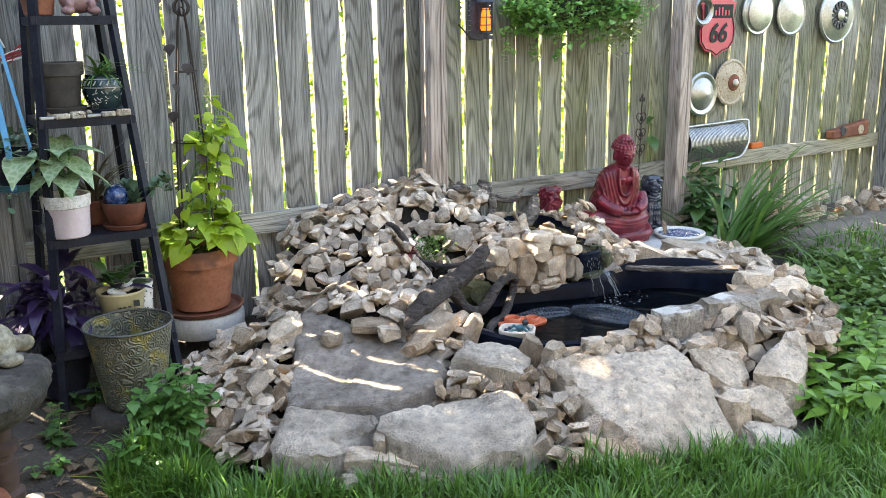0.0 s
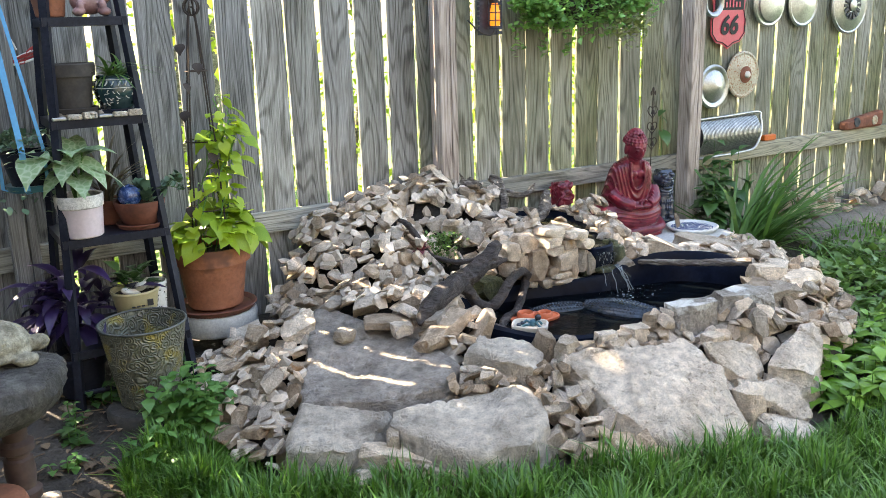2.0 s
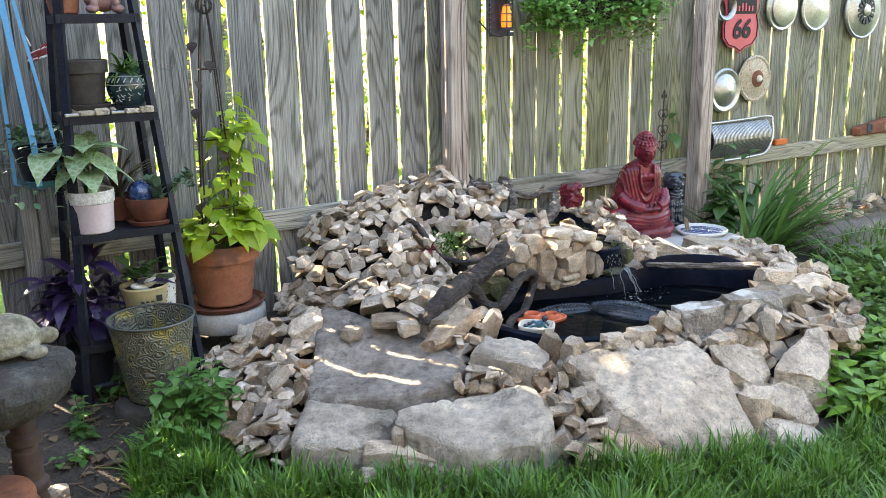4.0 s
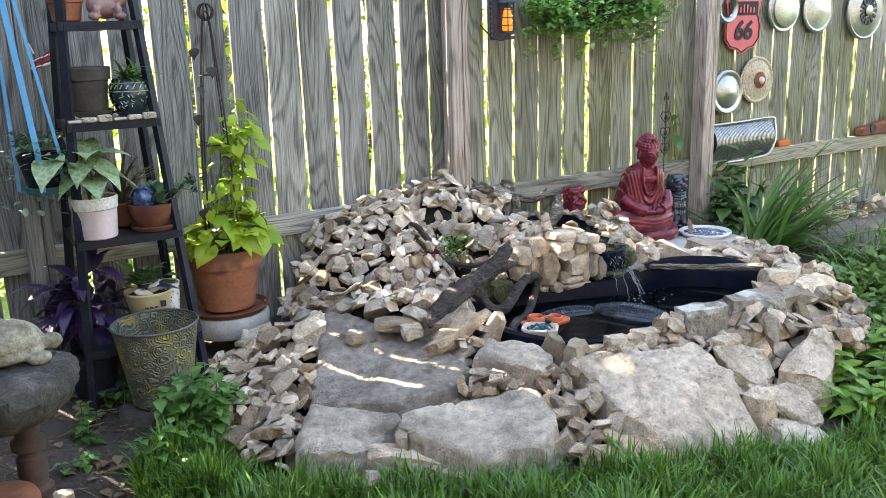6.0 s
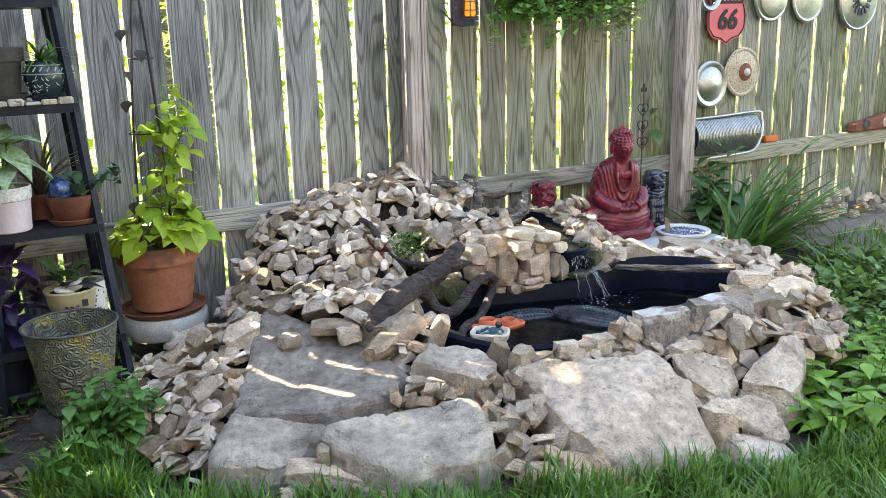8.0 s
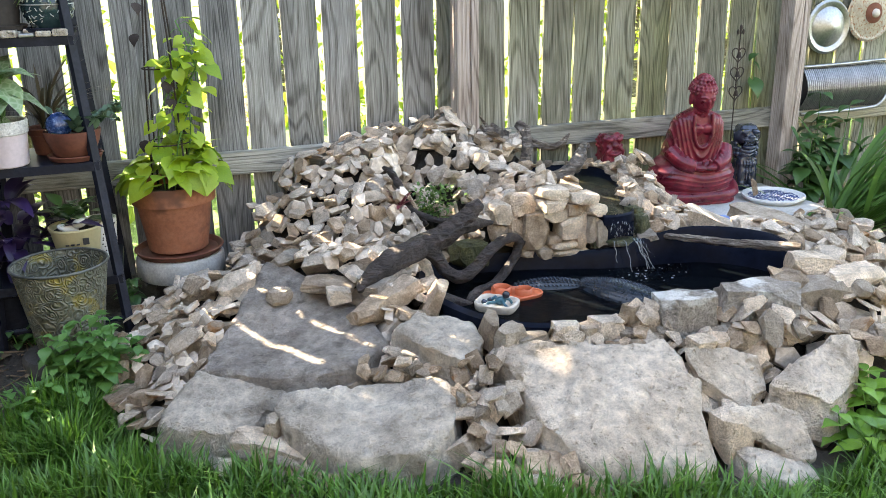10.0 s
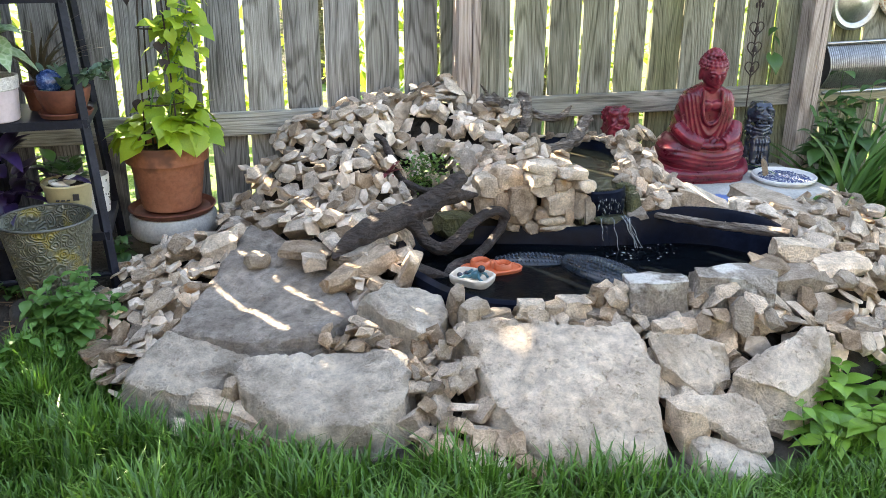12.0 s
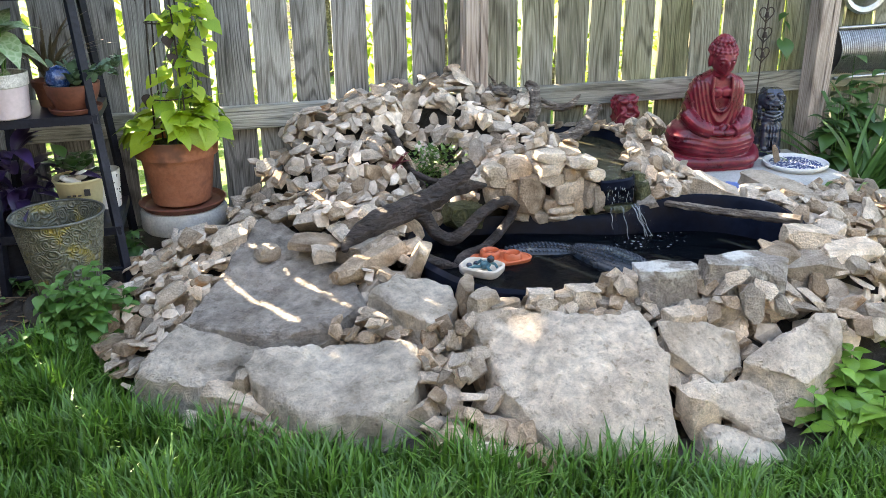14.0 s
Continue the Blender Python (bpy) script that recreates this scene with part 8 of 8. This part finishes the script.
ring = thing("chrome_ring", (4.235, -0.06, 1.405), "small chrome trim ring hung over the sign", "trim ring")
bm = lathe(bmesh.new(), [(0.075, 0), (0.078, 0.01), (0.07, 0.02), (0.055, 0.014), (0.048, 0.004), (0.048, 0.0)], 40)
bmesh.ops.rotate(bm, verts=bm.verts, cent=(0, 0, 0), matrix=Matrix.Rotation(radians(90), 3, "X"))
smoothed(part("ring", bm, CHROME, ring))
# chrome grille: half-round of close ribs in a frame
grille = thing("chrome_grille", (4.43, -0.04, 0.66), "half-round chrome vehicle grille of close ribs", "car grille")
bm = bmesh.new()
box(bm, -0.26, 0.22, -0.004, 0.03, -0.1, 0.1)
back = part("back", bm, CHROME_DARK, grille, "dark back")
for k in range(44):
    x = -0.25 + 0.48 * k / 43
    arc = [(x, -0.05 * math.sin(math.pi * j / 10), 0.1 - 0.2 * j / 10) for j in range(11)]
    part("rib", tube(bmesh.new(), arc, 0.0042, 6), CHROME, back)
part("frame", tube(bmesh.new(), spline([(-0.26, -0.01, 0.105), (0.0, -0.012, 0.11), (0.24, -0.012, 0.115), (0.262, -0.02, 0.08), (0.25, -0.04, 0.0), (0.2, -0.045, -0.085), (0.1, -0.04, -0.108), (-0.26, -0.03, -0.115)], 5), 0.008, 8),
     CHROME, grille, "bright chrome frame", True)
bm = bmesh.new()
box(bm, 4.76, 4.87, -0.045, -0.012, RAIL_Z + 0.046, RAIL_Z + 0.082, 0.006)
tagged(new("orange_reflector", mesh_of("reflector", bm, plain("orange lens", (0.6, 0.12, 0.02), 0.35))), "orange plastic reflector resting on the fence rail", "reflector")
junk = thing("rusty_casting", (5.72, -0.04, RAIL_Z + 0.046), "rust-red iron casting with holes resting on the rail", "scrap iron")
bm = bmesh.new()
box(bm, -0.2, 0.2, -0.035, 0.025, 0.0, 0.08, 0.012)
for v in bm.verts:
    v.co.z *= 1 + 0.35 * math.sin(v.co.x * 11)
part("body", bm, RUST_RED, junk)
for x in (-0.09, 0.1):
    bm = lathe(bmesh.new(), [(0.0, 0.0), (0.016, 0.0), (0.02, 0.004), (0.03, 0.003), (0.032, -0.01)], 20)
    bmesh.ops.rotate(bm, verts=bm.verts, cent=(0, 0, 0), matrix=Matrix.Rotation(radians(90), 3, "X"))
    bmesh.ops.translate(bm, verts=bm.verts, vec=(x, -0.037, 0.045))
    part("hole", bm, CHROME_DARK if x < 0 else RUST_CAP, junk)

# heart chime stake
chime = thing("heart_stake", (3.755, -0.1, 0.24), "thin rusty garden stake with three wire hearts and small bells", "garden stake")
part("stake", tube(bmesh.new(), [(0, 0, 0.0), (0.004, 0, 0.4), (0.008, 0, 0.71)], 0.003, 6), RUSTY, chime)
for k in range(3):
    z = 0.44 + 0.085 * k
    pts = []
    for j in range(25):
        a = 2 * math.pi * j / 24
        pts.append((0.006 + 0.0022 * 16 * math.sin(a) ** 3, 0.0, z + 0.0023 * (13 * math.cos(a) - 5 * math.cos(2 * a) - 2 * math.cos(3 * a) - math.cos(4 * a))))
    part("heart", tube(bmesh.new(), pts, 0.0028, 5, caps=False), RUSTY, chime)
    smoothed(part("bell", lathe(bmesh.new(), [(0, z + 0.012), (0.006, z + 0.01), (0.01, z - 0.006), (0.013, z - 0.014), (0.0, z - 0.012)], 14, (0.006, -0.004)), RUSTY, chime, "small rusty bell"))
bm = bmesh.new()
for dx, dz, r in ((0, 0.035, 0.01), (-0.014, 0.018, 0.008), (0.014, 0.018, 0.008), (0, 0.015, 0.007)):
    blob(bm, (0.008 + dx, 0, 0.69 + dz), (r * 0.8, 0.004, r * 1.6))
part("finial", bm, RUSTY, chime, "flower finial", True)
bean = thing("bean_shoot", (3.9, -0.03, 0.6), "thin climbing shoot with a few dark leaves through the fence gap", "climbing plant")
part("stem", tube(bmesh.new(), [(0, 0, -0.1), (0.01, 0, 0.1), (0, 0, 0.3)], 0.002, 5), MINT, bean)
for hd, pt, z, s in ((180, -50, 0.12, 0.09), (100, -30, 0.24, 0.05), (-140, -50, 0.2, 0.05)):
    put_leaf(leaf_mesh("leaf", BROAD, HEART, 0.15, 0.3, 0.2), bean, (0, -0.01, z), hd, pt, s)

# ---- rocks along the far fence ----
rng = random.Random(17)
root = thing("fence_rocks", (0, 0, 0), "pale rounded rocks heaped along the foot of the fence", "rocks")
for k in range(60):
    x = 4.75 + 1.6 * rng.random()
    y = -0.14 - 0.22 * rng.random()
    s = rng.uniform(0.07, 0.125)
    ob = new("stone", ROCKS[rng.randrange(len(ROCKS))])
    ob.parent = root
    ob.matrix_basis = pose(x, y, ground(x, y) + 0.03 + (0.08 if k % 3 == 0 else 0), rng.uniform(-30, 30), rng.uniform(-30, 30), rng.uniform(0, 360)) @ Matrix.Diagonal((s, s, s * 1.5, 1))
bm = bmesh.new()
box(bm, 5.7, 6.3, -0.85, -0.45, 0.09, 0.125, 0.008)
tagged(new("dark_board", mesh_of("board", bm, IRON)), "dark flat board lying on the soil near the fence", "board")

# ---- plants on the right ----
lily = thing("daylily_clump", (4.08, -0.5, 0.1), "large clump of arching strap-leaved daylily", "plant")
LILY_MESHES = []
for sd, (bend, w) in enumerate(((1.0, 0.0135), (1.5, 0.0125), (2.1, 0.012), (0.5, 0.014), (2.6, 0.0115))):
    bm = bmesh.new()
    prev = None
    x = z = 0.0
    ang = radians(82)
    for k in range(9):
        t = k / 8
        ww = w * (0.75 + 0.6 * t) * (1 - t ** 3) + 0.0005
        row = [bm.verts.new((-ww, x, z + ww * 0.35)), bm.verts.new((0, x, z)), bm.verts.new((ww, x, z + ww * 0.35))]
        if prev:
            for j in (0, 1):
                bm.faces.new((prev[j], prev[j + 1], row[j + 1], row[j]))
        prev = row
        x, z = x + math.cos(ang) / 8, z + math.sin(ang) / 8
        ang -= bend / 8 * (0.4 + 1.6 * t)
    LILY_MESHES.append(mesh_of("leaf", bm, LILY, True))
for k in range(190):
    u = rng.uniform(0, 360)
    r = 0.12 * math.sqrt(rng.random())
    put_leaf(rng.choice(LILY_MESHES), lily, (r * math.cos(u), r * 0.7 * math.sin(u), -0.02), (rng.gauss(268, 27) if rng.random() < 0.86 else rng.uniform(0, 360)), rng.gauss(-40, 14), rng.uniform(0.38, 0.84))


def leafy_plant(name, place, label, mesh, stems, height, spread, leaf, seed, per=6):
    """Upright stems with opposite leaves."""
    rg = random.Random(seed)
    ob = thing(name, place, label, "plant")
    for k in range(stems):
        u, r = rg.uniform(0, 6.28), spread * math.sqrt(rg.random())
        h = height * rg.uniform(0.6, 1.05)
        x0, y0 = r * math.cos(u), r * math.sin(u)
        pts = [(x0 * 0.6, y0 * 0.6, -0.02), (x0 * 0.85, y0 * 0.85, h * 0.5), (x0, y0, h)]
        part("stem", tube(bmesh.new(), pts, 0.0025, 5, 0.6), MINT, ob)
        for j in range(per):
            t = (j + 1) / per
            for s in (0, 180):
                put_leaf(mesh, ob, (x0 * (0.6 + 0.4 * t), y0 * (0.6 + 0.4 * t), h * (0.2 + 0.8 * t)), j * 90 + s + k * 40 + rg.uniform(-20, 20), rg.uniform(-25, 25), leaf * rg.uniform(0.7, 1.1) * (1.1 - 0.45 * t * t))
    return ob


OVAL_WEED = leaf_mesh("leaf", WEED, (0.0, 0.18, 0.27, 0.29, 0.25, 0.16, 0.07, 0.0), 0.15, 0.25)
leafy_plant("leafy_weed", (4.12, -0.3, 0.12), "dark broad-leaved weed beside the daylily", OVAL_DARK, 9, 0.42, 0.14, 0.13, 1, 4)
leafy_plant("leafy_weed", (4.22, -0.18, 0.12), "dark broad-leaved weed against the fence", OVAL_DARK, 5, 0.6, 0.1, 0.13, 7, 5)
leafy_plant("mint_clump", (0.98, -0.80, 0.03), "fresh green mint clump beside the bucket", OVAL_MINT, 20, 0.24, 0.14, 0.072, 2, 5)
leafy_plant("mint_clump", (0.84, -0.95, 0.0), "low green mint shoots in the grass", OVAL_MINT, 12, 0.15, 0.12, 0.065, 3, 3)
leafy_plant("leafy_weed", (3.08, -1.9, 0.0), "bright green large-leaved weed at the border edge", OVAL_WEED, 22, 0.19, 0.17, 0.11, 4, 3)
leafy_plant("leafy_weed", (2.9, -1.9, 0.0), "green large-leaved weed in front of the angular block", OVAL_WEED, 14, 0.14, 0.11, 0.105, 14, 3)
leafy_plant("leafy_weed", (3.3, -1.78, 0.0), "green large-leaved weed beside the stones", OVAL_WEED, 16, 0.2, 0.16, 0.095, 5, 4)
leafy_plant("leafy_weed", (3.55, -1.62, 0.0), "green large-leaved weed at the ivy edge", OVAL_WEED, 8, 0.18, 0.13, 0.1, 6, 4)
leafy_plant("small_weed", (0.62, -0.72, 0.04), "small weed seedlings in the bare soil", OVAL_DARK, 5, 0.1, 0.07, 0.05, 8, 3)
leafy_plant("small_weed", (0.78, -0.5, 0.07), "small weed shoots under the shelf", OVAL_DARK, 6, 0.12, 0.1, 0.06, 9, 3)
leafy_plant("small_weed", (1.1, -0.36, 0.12), "small weed beside the round paver", OVAL_DARK, 3, 0.12, 0.03, 0.07, 10, 3)
leafy_plant("small_weed", (0.66, -0.62, 0.05), "pale green weed shoots beside the shelf leg", OVAL_MINT, 3, 0.12, 0.03, 0.045, 11, 3)
leafy_plant("small_weed", (0.58, -0.86, 0.03), "low weed rosette in bare soil", OVAL_MINT, 5, 0.06, 0.05, 0.045, 12, 2)
stack("loose_stones", "few pale stones lying on the soil under the shelf", "stones", [(0.66, -0.5, 0.085, (0.07, 0.06, 0.06), 20), (0.72, -0.49, 0.08, (0.1, 0.05, 0.05), -10), (0.52, -0.98, 0.02, (0.06, 0.05, 0.07), 0)], 51)
jenny = thing("creeping_jenny", (2.18, -0.42, 0.36), "bright green creeping plant inside the rock hollow", "plant")
for k in range(4):
    n = 90
    c = np.stack([nrng.normal(0.03 * k - 0.04, 0.03, n), nrng.normal(-0.03, 0.03, n), nrng.uniform(-0.02, 0.12, n)], 1)
    tagged(part("shoot", leaf_cloud("shoot", IVY, c, nrng, (0.012, 0.024)), None, jenny), kind="stuff")
bromel = thing("bromeliad", (2.03, -0.56, 0.45), "small dark red spiky plant among the stones", "plant")
SPEAR_RED = leaf_mesh("leaf", leafy("dark red leaves", (0.10, 0.012, 0.02), (0.24, 0.05, 0.06), 0.2), SPEAR, 0.2, 0.2)
for k in range(12):
    put_leaf(SPEAR_RED, bromel, (0, 0, 0), k * 137.5, rng.uniform(5, 60), rng.uniform(0.05, 0.08))

# ---- ground cover and lawn ----
IVY_AREA = [(3.1, -1.95), (3.5, -1.62), (3.85, -1.25), (4.05, -0.85), (4.5, -0.7), (5.0, -1.0), (5.1, -1.6), (4.6, -2.4), (3.6, -2.6)]
pts = []
while len(pts) < 6500:
    x, y = nrng.uniform(3.0, 5.2), nrng.uniform(-2.7, -0.6)
    if inside(x, y, IVY_AREA):
        pts.append((x, y, ground(x, y) + 0.02 + abs(0.09 * noise.noise((x * 4, y * 4, 1))) + 0.05 * nrng.random()))
ob = new("ground_ivy", leaf_cloud("ground_ivy", IVY, np.array(pts), nrng, (0.03, 0.055), True))
tagged(ob, "dense bright green ground ivy beside the pond", "ground cover", kind="stuff")


def lawn(name, label, poly, count, length, seed, mat_=GRASS):
    g = np.random.default_rng(seed)
    x0, x1 = min(p[0] for p in poly), max(p[0] for p in poly)
    y0, y1 = min(p[1] for p in poly), max(p[1] for p in poly)
    got = []
    while len(got) < count:
        x, y = g.uniform(x0, x1), g.uniform(y0, y1)
        d = edge_gap(x, y, poly)
        if inside(x, y, poly) and g.random() < min(1, 0.7 + d / 0.12):
            got.append((x, y, ground(x, y) - 0.004))
    c = np.array(got)
    n = len(c)
    tuft = np.array([0.8 + 0.8 * noise.noise((x * 6, y * 6, 0)) for x, y, _ in got])
    ln = g.uniform(length[0], length[1], n) * np.clip(tuft, 0.5, 1.4)
    hd, lean = g.uniform(0, 2 * np.pi, n), np.abs(g.normal(0.35, 0.25, n))
    w = g.uniform(0.002, 0.0048, n)
    d = np.stack([np.cos(hd), np.sin(hd), np.zeros(n)], 1)
    s = np.stack([-np.sin(hd), np.cos(hd), np.zeros(n)], 1)
    vs = []
    for t, k in ((0, 1.0), (0.4, 0.9), (0.75, 0.65)):
        p = c + d * (ln * lean * t * t * 1.3)[:, None] + np.array([0, 0, 1]) * (ln * (t - 0.3 * lean * t * t))[:, None]
        vs += [p - s * (w * k)[:, None], p + s * (w * k)[:, None]]
    vs.append(c + d * (ln * lean * 1.3)[:, None] + np.array([0, 0, 1]) * (ln * (1 - 0.3 * lean))[:, None])
    v = np.stack(vs, 1).reshape(-1, 3)
    k = np.arange(n)[:, None] * 7
    quads = np.concatenate([k + [0, 1, 3, 2], k + [2, 3, 5, 4]]).tolist()
    me = bpy.data.meshes.new(name)
    me.from_pydata(v.tolist(), [], quads + (k + [4, 5, 6]).tolist())
    me.materials.append(mat_)
    return tagged(new(name, me), label, "grass", kind="stuff")


lawn("lawn", "long green lawn grass along the stone border", [(0.7, -1.3), (0.78, -1.02), (0.95, -0.86), (1.08, -1.05), (1.12, -1.3), (1.3, -1.44), (1.48, -1.6), (1.6, -1.64),
     (1.76, -1.73), (1.9, -1.80), (2.1, -1.86), (2.42, -1.89), (2.55, -1.99), (2.75, -2.0), (2.88, -1.92), (3.0, -1.9), (3.5, -2.0), (3.6, -2.8), (0.5, -2.8)], 42000, (0.065, 0.15), 2)
lawn("lawn_near", "mown lawn grass around the viewpoint", [(-0.85, -1.9), (0.55, -1.75), (0.55, -2.75), (3.6, -2.75), (4.6, -2.5), (5.5, -2.6), (5.5, -4.8), (-0.85, -4.8)], 26000, (0.05, 0.10), 6)
lawn("lawn_far", "sunlit lawn grass beyond the ivy", [(4.3, -0.62), (4.9, -0.5), (6.5, -0.75), (7.5, -2.5), (4.6, -2.6)], 9000, (0.05, 0.11), 3)
lawn("grass_tuft", "grass tufts at the corner of the bare soil", [(0.72, -1.0), (0.95, -0.8), (1.05, -0.95), (0.95, -1.15), (0.7, -1.2)], 2500, (0.06, 0.14), 4)
# twigs and dry leaves on the soil
DRYM = leaf_mesh("dry_leaf", DRY_LEAF, OVAL, 0.3, 0.3)
root = thing("leaf_litter", (0, 0, 0), "dry leaves and twigs scattered on bare soil", "litter", kind="stuff")
for k in range(120):
    x, y = rng.uniform(0.3, 0.95), rng.uniform(-1.2, -0.35)
    put_leaf(DRYM, root, (x, y, ground(x, y) + 0.004), rng.uniform(0, 360), rng.uniform(-10, 25), rng.uniform(0.015, 0.05), name="dry_leaf")
for k in range(80):
    x, y, a = rng.uniform(0.3, 0.95), rng.uniform(-1.1, -0.35), rng.uniform(0, 6.28)
    l2 = rng.uniform(0.02, 0.12)
    part("twig", tube(bmesh.new(), [(x, y, ground(x, y) + 0.006), (x + l2 * math.cos(a), y + l2 * math.sin(a), ground(x, y) + 0.012)], 0.002, 5), DRY_LEAF, root)

# ---- beyond the fence: sunlit hedge, and unseen trees added for shade ----
hedge = thing("hedge", (0, 0, 0), "tall loose sunlit hedge behind the fence", "hedge")
n = 26000
x = nrng.uniform(-5, 12, n)
z = 0.1 + 2.75 * nrng.random(n) ** 0.85
y = 1.5 + 0.35 * nrng.normal(0, 1, n)
keep = np.array([noise.noise((a * 1.5, b * 2.0, c * 1.6)) > -0.2 + 0.25 * (c > 2.2) + 0.2 * (c > 1.0) for a, b, c in zip(x, y, z)])
c = np.stack([x, y, z], 1)[keep]
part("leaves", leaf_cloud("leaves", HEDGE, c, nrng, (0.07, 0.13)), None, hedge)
for k in range(24):
    xx = -5 + 0.7 * k
    part("stem", tube(bmesh.new(), [(xx, 1.5, 0.1), (xx + 0.1, 1.45, 1.2), (xx - 0.05, 1.55, 2.4)], 0.018, 6, 0.4), DRIFT_GREY, hedge)


def tree(place, height, crown_r, crown_z, count, seed):
    g = np.random.default_rng(seed)
    ob = thing("tree", place, "large leafy tree, unseen, added beyond the fence to shade the yard", "tree", "trees beyond the fence")
    rg = random.Random(seed)
    smoothed(part("trunk", branch(bmesh.new(), [(0, 0, -0.1), (0.1, 0.05, crown_z * 0.5), (0, 0.1, crown_z), (0.1, 0, height * 0.8)], [0.28, 0.22, 0.17, 0.04], seed, 8), DRIFT_GREY, ob))
    cs = []
    for k in range(40):
        u, r = rg.uniform(0, 6.28), crown_r * math.sqrt(rg.random()) * 0.85
        zz = crown_z + (height - crown_z) * rg.random()
        tip = (r * math.cos(u), 0.16 * r * math.sin(u), zz)
        if k < 9:
            part("limb", tube(bmesh.new(), spline([(0.05, 0.05, crown_z * 0.92), (tip[0] * 0.5, tip[1] * 0.5, (zz + crown_z) / 2), tip], 4), 0.07, 6, 0.25), DRIFT_GREY, ob)
        m = count // 40
        cs.append(np.array(tip) + g.normal(0, 1, (m, 3)) * [crown_r * 0.22, 0.2, 0.3])
    low = np.stack([g.uniform(-crown_r, crown_r, 2600), g.normal(0, 0.22, 2600), crown_z + 0.5 * g.random(2600)], 1)
    cs.append(low)
    cs = np.concatenate(cs)
    # underside set along the sun's slope to let streaks through; one dip blocks sun
    wx = cs[:, 0] + place[0]
    under = crown_z - 0.19 + 1.08 * cs[:, 1] - 0.16 * np.exp(-((wx + 0.76) / 0.06) ** 2)
    cs[:, 2] = under + np.abs(cs[:, 2] - under)
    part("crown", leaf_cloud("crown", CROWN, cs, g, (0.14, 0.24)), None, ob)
    return ob


# out of view; crowns placed to keep sun off the front of the yard
TREES = ((-4.2, 3.3, 10.0, 2.3, 5.6), (-1.0, 3.3, 10.0, 2.4, 5.6), (2.2, 3.3, 10.0, 2.4, 5.6), (5.4, 3.3, 10, 2.4, 5.6), (8.4, 3.3, 10, 2.3, 5.6))
for k, (tx, ty, th_, cr, cz) in enumerate(TREES):
    tree((tx, ty, 0.1), th_, cr, cz, 9600, 40 + k)
